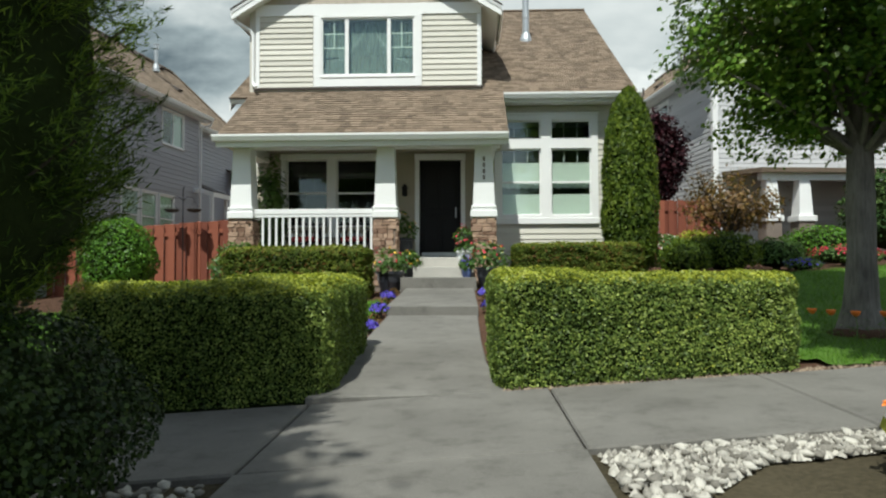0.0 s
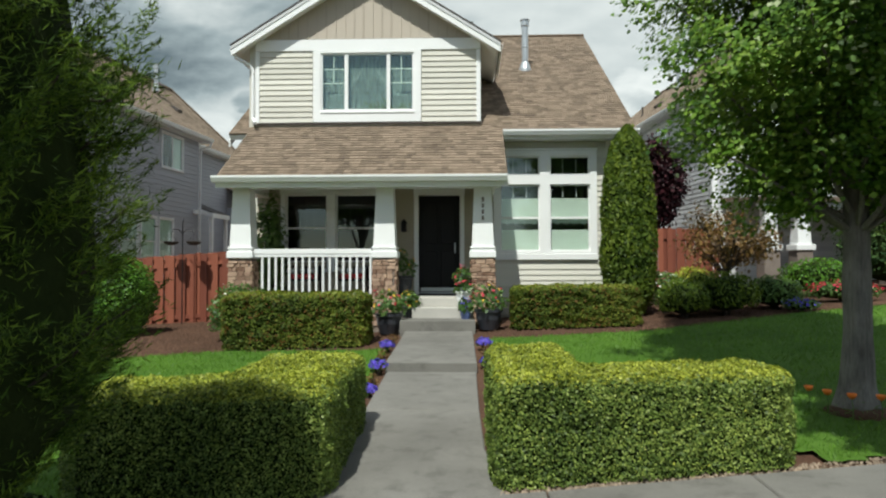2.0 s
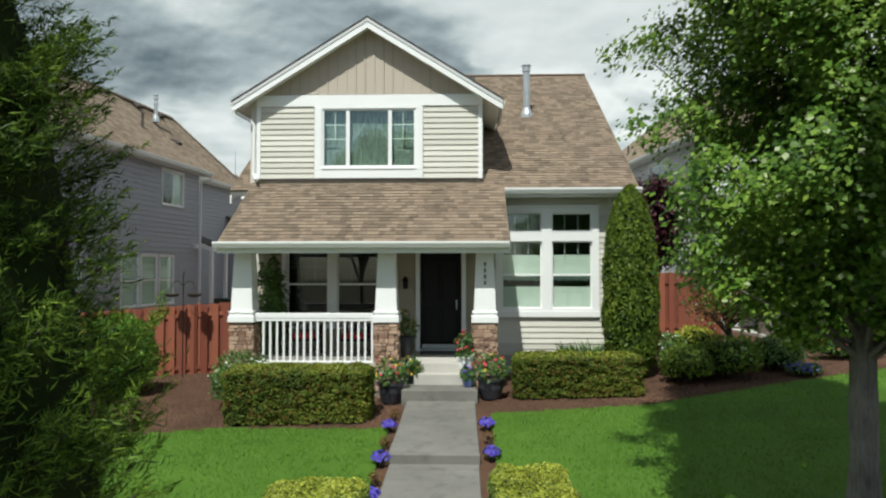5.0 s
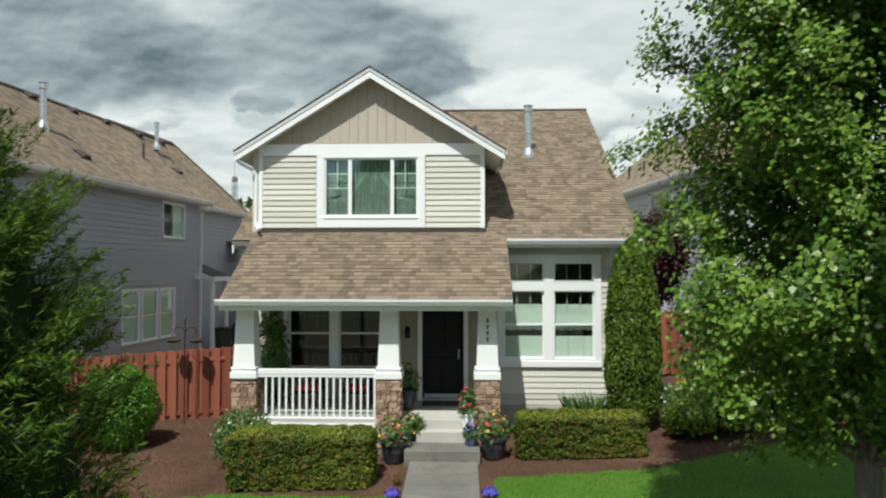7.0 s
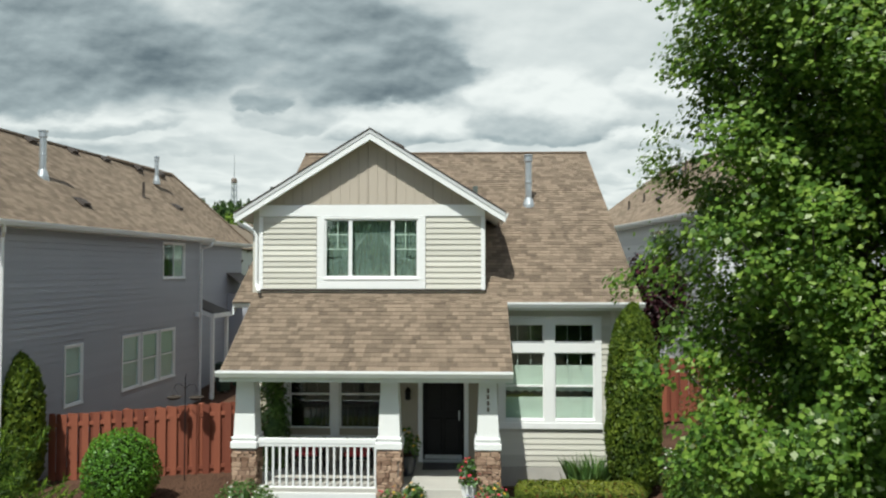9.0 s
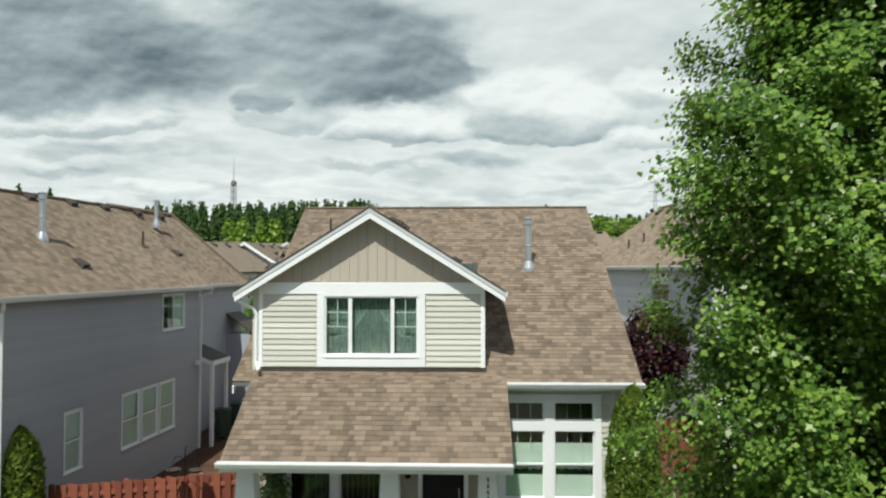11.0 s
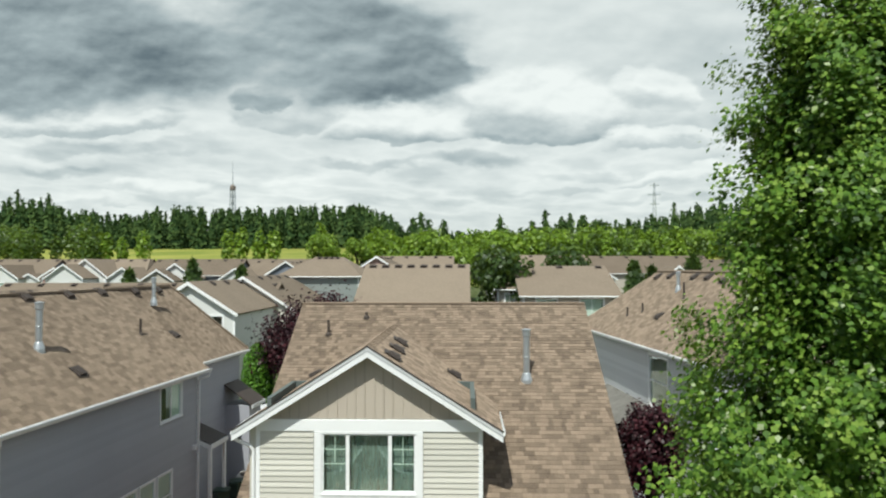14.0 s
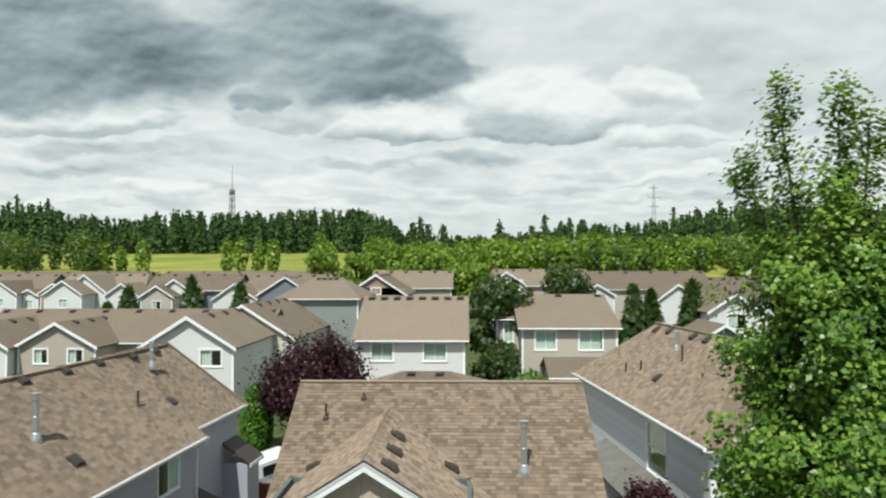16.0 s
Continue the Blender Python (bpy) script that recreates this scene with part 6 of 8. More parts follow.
# unseen trees added behind and beside the camera to shade juniper, walk, hedge, maple
small_tree("unseen_tree", "leafy green tree added out of view to cast shade", -3.5, -1.85, 3.4, 7.5, (1.4, 1.2, 1.75), "maple", 0.21, 34000, 95, OVAL, "bark", group="street trees")
small_tree("unseen_tree", "leafy green tree added out of view to cast shade", -4.45, 0.55, 3.4, 6.5, (1.6, 1.2, 1.25), "maple", 0.22, 24000, 96, OVAL, "bark", group="street trees")
small_tree("unseen_tree", "leafy green tree added out of view to cast shade", 4.0, 2.3, 3.8, 7.5, (1.5, 1.2, 1.9), "maple", 0.21, 32000, 97, OVAL, "bark", group="street trees")

# ---------------------------------------------------------------- fences
def fence(label, x0, y0, x1, y1, height, seed, posts=6, group="red fences", z_low=None, fall=0.0):
    """Board-on-board cedar fence: posts, two rails behind, alternating boards."""
    rng = np.random.default_rng(seed)
    length = math.hypot(x1 - x0, y1 - y0)
    dip = lambda x: -fall * (1 - x / length)
    turn = math.atan2(y1 - y0, x1 - x0)
    z0 = gz((x0 + x1) / 2, (y0 + y1) / 2) if z_low is None else z_low
    ob = thing("fence", label, "fence", Matrix.Translation((x0, y0, z0)) @ Matrix.Rotation(turn, 4, "Z"), group)
    for k in range(posts + 1):
        x = length * k / posts
        part("post", boxes((x - 0.05, x + 0.05, 0.03, 0.13, -0.3 + dip(x), height + 0.02 + dip(x)), bevel=0.008), "red_fence", ob)
    for zr in (0.28, height - 0.24):
        bar = boxes((0, length, 0.0, 0.04, zr - 0.045, zr + 0.045))
        for v in bar.verts:
            v.co.z += dip(v.co.x)
        part("rail", bar, "red_fence", ob)
    n = int(length / 0.125)
    for k in range(n):
        x = (k + 0.5) * length / n
        front = k % 2 == 0
        w = 0.074 if front else 0.066
        y = -0.022 if front else 0.042
        h = height + rng.normal(0, 0.006)
        part("board", boxes((x - w, x + w, y, y + 0.018, 0.04 + dip(x) + rng.normal(0, 0.006), h + dip(x))), "red_fence", ob)
    return ob


fence("red-stained board fence between the houses", -9.75, 15.95, -4.55, 16.25, 1.74, 101, 3, fall=0.36)
fence("red-stained board fence beside the arborvitae", 4.2, 18.9, 6.9, 19.2, 1.72, 102, 2)
fence("red-stained board fence across the rear yard", -10.2, 30.0, -7.6, 30.2, 1.75, 103, 2)

def feeder(x, y):
    """A dark iron pole with two shallow hanging dishes."""
    z = gz(x, y)
    ob = thing("bird_feeder", "dark iron garden pole with two shallow hanging dishes before the fence", "feeder", pose(x, y, z))
    part("pole", tube(bmesh.new(), [(0, 0, -0.2), (0, 0, 1.0), (0, 0, 2.32), (0.03, 0, 2.40)], [0.016, 0.014, 0.012, 0.006], 8), "black", ob)
    for side in (-1, 1):
        part("hook", tube(bmesh.new(), [(0, 0, 2.05), (side * 0.10, 0, 2.16), (side * 0.22, 0, 2.15), (side * 0.26, 0, 2.06)], [0.008] * 4, 6), "black", ob)
        for k in range(3):
            a = 2 * math.pi * k / 3
            part("wire", tube(bmesh.new(), [(side * 0.26, 0, 2.06), (side * 0.26 + 0.15 * math.cos(a), 0.15 * math.sin(a), 1.86)], [0.003, 0.003], 4), "black", ob)
        part("dish", lathe(bmesh.new(), [(0.05, 1.80), (0.13, 1.82), (0.17, 1.87), (0.155, 1.875), (0.11, 1.84), (0.03, 1.835)], (side * 0.26, 0, 0), 16), "dark_bark", ob, "brown shallow dish")
    return ob


feeder(-6.46, 15.70)

# ---------------------------------------------------------------- flowers by the walk and the porch
for k, (x, y, r) in enumerate(((-1.17, 10.69, 0.11), (-1.12, 9.32, 0.12), (-1.10, 8.27, 0.09), (0.31, 10.66, 0.11), (0.35, 9.45, 0.11))):
    shrub("pansy_mound", "mound of violet flowers edging the walk", x, y, (r, r, r * 0.75), "perennial", 0.035, 130, 110 + k, "flower", core=False, flowers=("purple_flower", 120, 0.045), group="walk edging flowers")
for k, (x, y) in enumerate(((-1.14, 9.95), (-1.12, 8.75), (0.33, 10.05), (-1.15, 11.3))):
    shrub("edging_plant", "small dry brown edging plant beside the walk", x, y, (0.09, 0.09, 0.08), "bronze", 0.03, 120, 120 + k, "plant", core=False, group="walk edging plants")
for k, (x, y) in enumerate(((3.46, 6.82), (3.58, 6.62), (3.80, 6.55), (4.02, 6.60), (4.22, 6.78), (3.40, 7.05), (4.36, 6.95), (4.55, 7.1), (3.95, 6.42))):
    rng = np.random.default_rng(130 + k)
    z = max(gz(x, y), 0.30)
    ob = thing("poppy", "orange poppy under the maple tree", "flower", pose(x, y, z), "orange poppies")
    part("stem", tube(bmesh.new(), [(0, 0, -0.1), (0.01, 0, 0.09), (0.0, 0.01, 0.165)], [0.006, 0.005, 0.004], 5), "perennial", ob)
    bloom = bmesh.new()
    lathe(bloom, [(0.008, 0.0), (0.026, 0.012), (0.040, 0.035), (0.043, 0.052), (0.034, 0.05), (0.015, 0.02)], (0, 0, 0.16), 9)
    part("bloom", bloom, "orange_flower", ob, smooth=True)
    q = rng.normal(0, 0.05, (14, 3)) + [0, 0, 0.05]
    part("leaves", leaves(q, np.tile([0, 0, 1.0], (14, 1)), 0.08, BLADE, 131, 0.6), "perennial", ob)
# mulch ring under the maple
ring = bmesh.new()
lathe(ring, [(0.34, -0.10), (0.31, 0.0), (0.25, 0.03), (0.16, 0.06)], (3.84, 6.98, 0.28), 26)
single("tree_bed", ring, "mulch", "dark mulch ring round the maple trunk", "bed", kind="structure", smooth=True)


def potted(label, x, y, r, h, z, seed, material="pot", blooms=("red_flower", "yellow_flower"), tall=0.28):
    rng = np.random.default_rng(seed)
    ob = thing("flower_pot", label, "planter", pose(x, y, z), "porch planters")
    part("pot", lathe(bmesh.new(), [(r * 0.68, 0.0), (r * 0.92, h * 0.5), (r * 0.96, h * 0.86), (r * 1.08, h * 0.88), (r * 1.08, h), (r * 0.92, h), (r * 0.90, h * 0.9)], (0, 0, 0), 20), material, ob, smooth=False)
    part("soil", lathe(bmesh.new(), [(r * 0.9, h * 0.85), (r * 0.88, h * 0.92)], (0, 0, 0), 16), "mulch", ob)
    p, d = lump_points(rng, (0, 0, h + tall * 0.45), (r * 1.35, r * 1.35, tall), 260, 0.3, 2.2, 0.25, -0.5)
    part("leaves", leaves(p, d + [0, 0, 0.6], 0.085, OVAL, seed, 0.7, 0.4), "perennial", ob, kind="stuff")
    for k, b in enumerate(blooms):
        p, d = lump_points(rng, (0, 0, h + tall * 0.55), (r * 1.35, r * 1.35, tall * 1.05), 30 if b != "yellow_flower" else 9, 0.3, 2.2, 0.05, -0.1)
        for i in range(len(p)):
            part("bloom", joined(*[leaves(p[i:i + 1], d[i:i + 1] + [0, 0, 0.5], 0.05, OVAL, seed + 9 * k + j + 31 * i, 0.4, 0.3) for j in range(4)]), b, ob)
    return ob


potted("dark round pot of red and yellow flowers by the steps", -1.33, 12.40, 0.24, 0.36, gz(-1.33, 12.4), 141)
potted("dark round pot of red and yellow flowers by the steps", 0.44, 12.45, 0.24, 0.36, gz(0.44, 12.4), 142)
potted("small dark pot of trailing green plants on the step", -1.02, 12.9, 0.15, 0.2, 0.765, 143, blooms=("yellow_flower",), tall=0.2)
potted("blue pot of violet flowers on the step", 0.03, 12.52, 0.10, 0.16, 0.765, 144, "blue_pot", ("purple_flower",), 0.14)
potted("white square planter of red flowers beside the door", 0.0, 12.98, 0.15, 0.30, 0.955, 145, "white", ("red_flower",), 0.3)
potted("dark pot of ferny plants on the porch", -1.25, 13.9, 0.22, 0.4, 1.13, 146, blooms=("yellow_flower",), tall=0.35)


def porch_chair(x, y, turn, label):
    ob = thing("porch_chair", label, "chair", pose(x, y, 1.13, 0, 0, turn), "porch chairs")
    for px in (-0.27, 0.27):
        for py in (-0.25, 0.25):
            part("leg", boxes((px - 0.02, px + 0.02, py - 0.02, py + 0.02, 0, 0.52 if py < 0 else 0.60)), "black", ob)
        part("arm", boxes((px - 0.035, px + 0.035, -0.27, 0.27, 0.58, 0.61), bevel=0.006), "black", ob)
    part("seat", boxes((-0.27, 0.27, -0.26, 0.27, 0.30, 0.34)), "black", ob)
    for k in range(6):
        part("slat", boxes((-0.23 + k * 0.088, -0.19 + k * 0.088, 0.24, 0.26, 0.34, 0.60)), "black", ob)
    part("cushion", boxes((-0.25, 0.25, -0.25, 0.24, 0.34, 0.44), bevel=0.035), "cushion", ob, "red seat cushion")
    return ob


porch_chair(-3.25, 14.1, 0, "black slatted porch chair with a red cushion")
porch_chair(-2.25, 14.1, 0, "black slatted porch chair with a red cushion")
mat = thing("door_mat", "dark grey door mat before the black door", "mat", pose(-0.53, 14.45, 1.13))
part("mat", boxes((-0.42, 0.42, -0.25, 0.25, 0.0, 0.018), bevel=0.004), "asphalt", mat)

# ---------------------------------------------------------------- river rock borders
ROCKS = [pebble_mesh(k) for k in range(8)]


def rock_border(label, x0, x1, width_of, count, seed):
    rng = np.random.default_rng(seed)
    xm = (x0 + x1) / 2
    base = Vector((xm, back_edge(xm) - 1.9, gz(xm, 3)))
    ob = thing("rock_border", label, "rocks", Matrix.Translation(base))
    done, tries = [], 0
    while len(done) < count and tries < 20000:
        tries += 1
        x = rng.uniform(x0, x1)
        w = width_of(x)
        y = back_edge(x) - 1.62 - rng.uniform(0, w)
        r = rng.uniform(0.017, 0.036)
        if any((x - a) ** 2 + (y - b) ** 2 < (0.62 * (r + c)) ** 2 for a, b, c in done):
            continue
        done.append((x, y, r))
        stone = new("rock", ROCKS[rng.integers(8)])
        stone.parent = ob
        stone.matrix_basis = Matrix.LocRotScale(Vector((x, y, gz(x, y) - 0.005 + r * 0.35)) - base, Euler((rng.normal(0, 0.25), rng.normal(0, 0.25), rng.uniform(0, 6.3))), (r * rng.uniform(0.9, 1.5), r, r * rng.uniform(0.8, 1.1)))
    return ob


rock_border("pale grey and white river rocks along the sidewalk", 0.70, 3.4, lambda x: float(np.interp(x, [0.7, 1.0, 1.4, 3.4], [0.95, 0.72, 0.34, 0.26])), 290, 151)
rock_border("grey river rocks along the shaded sidewalk", -2.6, -1.12, lambda x: 0.55, 190, 152)


def pebble_strip(name, label, rule, n, size, material, seed):
    """Fine gravel as one mass of small faceted grains."""
    rng = np.random.default_rng(seed)
    tet = np.array([(1, 0, -0.3), (-0.5, 0.86, -0.3), (-0.5, -0.86, -0.3), (0, 0, 0.9)])
    fac = np.array([(0, 1, 3), (1, 2, 3), (2, 0, 3)])
    p = rule(rng, n)
    s = size * rng.uniform(0.5, 1.3, len(p))
    a = rng.uniform(0, 6.3, len(p))
    rot = np.stack([np.stack([np.cos(a), -np.sin(a), 0 * a], -1), np.stack([np.sin(a), np.cos(a), 0 * a], -1), np.stack([0 * a, 0 * a, 1 + 0 * a], -1)], 1)
    v = p[:, None] + s[:, None, None] * np.einsum("nij,kj->nki", rot, tet)
    f = fac[None] + 4 * np.arange(len(p))[:, None, None]
    return single(name, (v.reshape(-1, 3), f.reshape(-1, 3)), material, label, "gravel", kind="stuff")


def rubble_points(rng, n):
    x = rng.uniform(0.70, 3.4, n)
    w = np.interp(x, [0.7, 1.0, 1.4, 3.4], [0.95, 0.72, 0.34, 0.26])
    y = back_edge(x) - 1.60 - rng.uniform(0, 1, n) * w
    return np.stack([x, y, ground_height(x, y) - 0.010], 1)


pebble_strip("rubble", "small grey stones between the river rocks", rubble_points, 3600, 0.024, "pebbles", 155)


def strip_points(rng, n):
    x = rng.uniform(0.3, 9.5, n)
    y = back_edge(x) + rng.uniform(0.0, 0.14, n)
    return np.stack([x, y, ground_height(x, y) + 0.0], 1)


pebble_strip("gravel_strip", "tan pea gravel between hedge and sidewalk", strip_points, 2600, 0.016, "gravel", 153)


def mulch_points(rng, n):
    x = rng.uniform(-9.0, 7.5, n)
    y = rng.uniform(9.6, 16.0, n)
    ok = ~left_lawn(x, y) & ~right_lawn(x, y) & ~((x > -1.3) & (x < 0.4) & (y < 13)) & ~((x > -4.7) & (x < 3.2) & (y > 13.0))
    x, y = x[ok], y[ok]
    return np.stack([x, y, ground_height(x, y) - 0.02], 1)


pebble_strip("bark_chips", "red-brown bark chips covering the beds", mulch_points, 16000, 0.032, "mulch", 154)

# ---------------------------------------------------------------- the neighbouring houses
def plane_deck(parent, face, material="roof_far", thick=0.12, name="roof_plane"):
    bm = bmesh.new()
    pts = [Vector(p) for p in face]
    n = (pts[1] - pts[0]).cross(pts[2] - pts[0])
    if n.z < 0:
        pts.reverse()
    prism(bm, pts, thick)
    return part(name, bm, material, parent)


TURN_R = Matrix.Rotation(radians(90), 4, "Z")     # a wall that faces +x
TURN_L = Matrix.Rotation(radians(-90), 4, "Z")    # a wall that faces -x


def left_house():
    """Grey two-storey neighbour; its long side wall faces our house. Local y runs back along that wall from its eave corner."""
    h = thing("house", "lavender-grey two-storey house with weathered brown roof", "house", pose(-9.87, 14.32, 0.05, 0, 0, -4.9))
    g = -0.1
    e = 6.12
    w = -0.30

    def wall_at(y, z):
        return Matrix.Translation((w, y, z)) @ TURN_R
    # windows on the long side: y along the wall, z, width, height
    wins = [(2.50, 1.77, 0.66, 1.46, "single"), (4.94, 1.74, 0.88, 1.50, "single"), (5.96, 1.74, 0.87, 1.50, "single"), (6.98, 1.74, 0.86, 1.50, "single"), (7.10, 4.88, 1.34, 1.10, "slider")]
    holes = [(a, a + ww, z, z + hh) for a, z, ww, hh, _ in wins]
    side = part("wall", moved(holed_wall(0.35, 9.6, g, e, 0.15, holes), Matrix.Translation((w, 0, 0)) @ TURN_R), "grey_siding", h, "lavender-grey clapboard wall")
    for bm in lap_boards(0.35, 9.6, 0.35, e - 0.02, 0.150, 0.026, [(a - 0.06, b + 0.06, z0 - 0.06, z1 + 0.06) for a, b, z0, z1 in holes]):
        part("siding_board", moved(bm, Matrix.Translation((w, 0, 0)) @ TURN_R), "grey_siding", side)
    for a, z, ww, hh, style in wins:
        u = window_unit(h, wall_at(a, z), ww, hh, style, "side_pane", casing=0.035, trim="white")
        for k, (z0, z1) in enumerate(((0.06, hh * 0.49), (hh * 0.53, hh - 0.05)) if style == "single" else ((0.05, hh - 0.05),)):
            bl = bmesh.new()
            n = int((z1 - z0) / 0.06)
            for q in range(n):
                box(bl, ww * 0.5 if style == "slider" else 0.05, ww - 0.05, 0.042, 0.050, z0 + (z1 - z0) * q / n, z0 + (z1 - z0) * (q + 0.95) / n)
            part("blind", moved(bl, wall_at(a, z)), "blind", u, "pale slatted blind")
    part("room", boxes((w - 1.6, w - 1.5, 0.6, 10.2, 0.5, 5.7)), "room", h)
    # other walls of the main block and the rear wing
    part("wall", boxes((-7.3, -0.32, 0.35, 0.50, g, e), (-7.3, -7.15, 0.5, 15.1, g, e), (-7.3, -1.16, 15.0, 15.1, g, e), (-1.3, -0.32, 9.45, 9.6, g, e)), "grey_siding", h)
    wing = part("wall", boxes((-1.29, -1.15, 9.6, 15.0, g, e)), "grey_siding", h)
    for bm in lap_boards(9.6, 15.1, 0.35, e - 0.02, 0.150, 0.026):
        part("siding_board", moved(bm, Matrix.Translation((-1.15, 0, 0)) @ TURN_R), "grey_siding", wing)
    part("corner_board", boxes((w - 0.1, w + 0.022, 9.52, 9.62, 0.3, e)), "white", h)
    # roofs
    ze, zr, zw = 6.22, 9.03, 9.03
    rx, wx = -3.45, -3.45
    main_r = [(0, -0.25, ze), (0, 9.85, ze), (rx, 9.6, zr), (rx, -0.25, zr)]
    main_l = [(2 * rx, 9.85, ze), (2 * rx, -0.25, ze), (rx, -0.25, zr), (rx, 9.6, zr)]
    main_b = [(0, 9.85, ze), (2 * rx, 9.85, ze), (rx, 9.6, zr)]
    wing_r = [(-0.90, 9.0, ze), (-0.90, 15.45, ze), (wx, 13.4, zw), (wx, 9.0, zw)]
    wing_l = [(2 * wx + 0.9, 15.45, ze), (2 * wx + 0.9, 9.0, ze), (wx, 9.0, zw), (wx, 13.4, zw)]
    wing_b = [(-0.90, 15.45, ze), (2 * wx + 0.9, 15.45, ze), (wx, 13.4, zw)]
    roof = part("roof", boxes((rx - 0.12, rx + 0.12, -0.25, 13.3, zr - 0.05, zr + 0.012)), "shingle_old", h, "weathered brown asphalt shingle roof")
    for f in (main_r, main_l, main_b, wing_r, wing_l, wing_b):
        plane_deck(roof, f, "shingle_old")
    part("shingle", shingles(main_r, 0.15, 0.20, seed=31, thick=0.0015, lift=0.0015), "shingle_old", roof, kind="stuff")
    part("shingle", shingles(wing_r, 0.15, 0.20, seed=32, thick=0.0015, lift=0.0015), "shingle_old", roof, kind="stuff")
    part("hip_cap", tube(bmesh.new(), [(-0.90, 15.45, ze + 0.02), (wx, 13.4, zw + 0.02), (wx, 9.0, zw + 0.02)], [0.06] * 3, 5), "shingle_old", roof)
    eave_gutter(h, (0.0, -0.2, ze), (0.0, 9.85, ze), (1, 0, 0))
    eave_gutter(h, (-0.90, 9.9, ze), (-0.90, 15.45, ze), (1, 0, 0))
    part("soffit", boxes((-0.30, 0.0, -0.25, 9.85, ze - 0.14, ze - 0.11), (-1.15, -0.90, 9.85, 15.45, ze - 0.14, ze - 0.11)), "white", h)
    part("fascia", boxes((-0.02, 0.0, -0.25, 9.85, ze - 0.13, ze - 0.01)), "white", h)
    for pts in ([(0.06, 0.0, 6.12), (0.02, 0.05, 5.98), (-0.22, 0.30, 5.85), (-0.24, 0.32, 0.2)], [(0.06, 9.80, 6.12), (0.04, 9.75, 5.96), (-0.24, 9.60, 5.86), (-0.25, 9.56, 0.2)]):
        part("downspout", tube(bmesh.new(), pts, [0.04] * 4, 6), "white", h)
    # side stoop in the inner corner
    st = bmesh.new()
    prism(st, [(0.20, 9.62, 3.62), (0.20, 10.95, 3.62), (-1.13, 10.95, 4.16), (-1.13, 9.62, 4.16)], 0.05)
    part("stoop_roof", st, "vent", h, "small dark shed roof over the side door")
    part("stoop_fascia", boxes((0.18, 0.225, 9.60, 10.97, 3.44, 3.60)), "white", h)
    for y in (9.60, 10.93):
        rake = bmesh.new()
        prism(rake, [(0.20, y, 3.58), (-1.13, y, 4.10), (-1.13, y, 3.94), (0.20, y, 3.42)], 0.04)
        part("stoop_rake", rake, "white", h)
    for y in (9.72, 10.86):
        part("stoop_post", boxes((0.06, 0.17, y - 0.055, y + 0.055, 0.2, 3.44)), "white", h)
    part("side_door", boxes((-1.145, -1.11, 9.85, 10.75, 0.5, 2.6)), "white", h)
    bay = bmesh.new()
    prism(bay, [(0.05, 13.6, 4.20), (0.05, 15.0, 4.20), (-1.13, 15.0, 5.0), (-1.13, 13.6, 5.0)], 0.05)
    part("bay_roof", bay, "vent", h, "small dark shed roof over the rear bay")
    part("bay_fascia", boxes((0.04, 0.08, 13.58, 15.02, 4.04, 4.18)), "white", h)
    part("bay_wall", boxes((-1.14, -0.10, 13.7, 14.9, 0.3, 4.15)), "grey_siding", h)
    part("wall_light", boxes((-0.29, -0.12, 9.15, 9.27, 3.52, 3.68), bevel=0.02), "white", h)
    # fittings on the roof
    def on_roof(x, y):
        return (x, y, ze + (zr - ze) * (x / rx))
    flue(h, *on_roof(-1.72, 3.5), 1.25, 0.085)
    flue(h, *on_roof(-2.75, 11.0), 0.95, 0.07)
    for x, y in ((-3.30, 5.0), (-3.30, 6.86), (-3.32, 8.6), (-0.9, 3.96), (-1.4, 10.0)):
        roof_vent(h, on_roof(x, y), (0, 1, 0), (1, 0, -0.815))
    for y in (10.6, 12.2):
        roof_vent(h, (wx + 0.15, y, zw - 0.12), (0, 1, 0), (1, 0, -1.0))
    part("vent_pipe", lathe(bmesh.new(), [(0.09, -0.05), (0.04, 0.06), (0.04, 0.5)], on_roof(-1.65, 8.25), 9), "vent", h)
    return h


left_house()


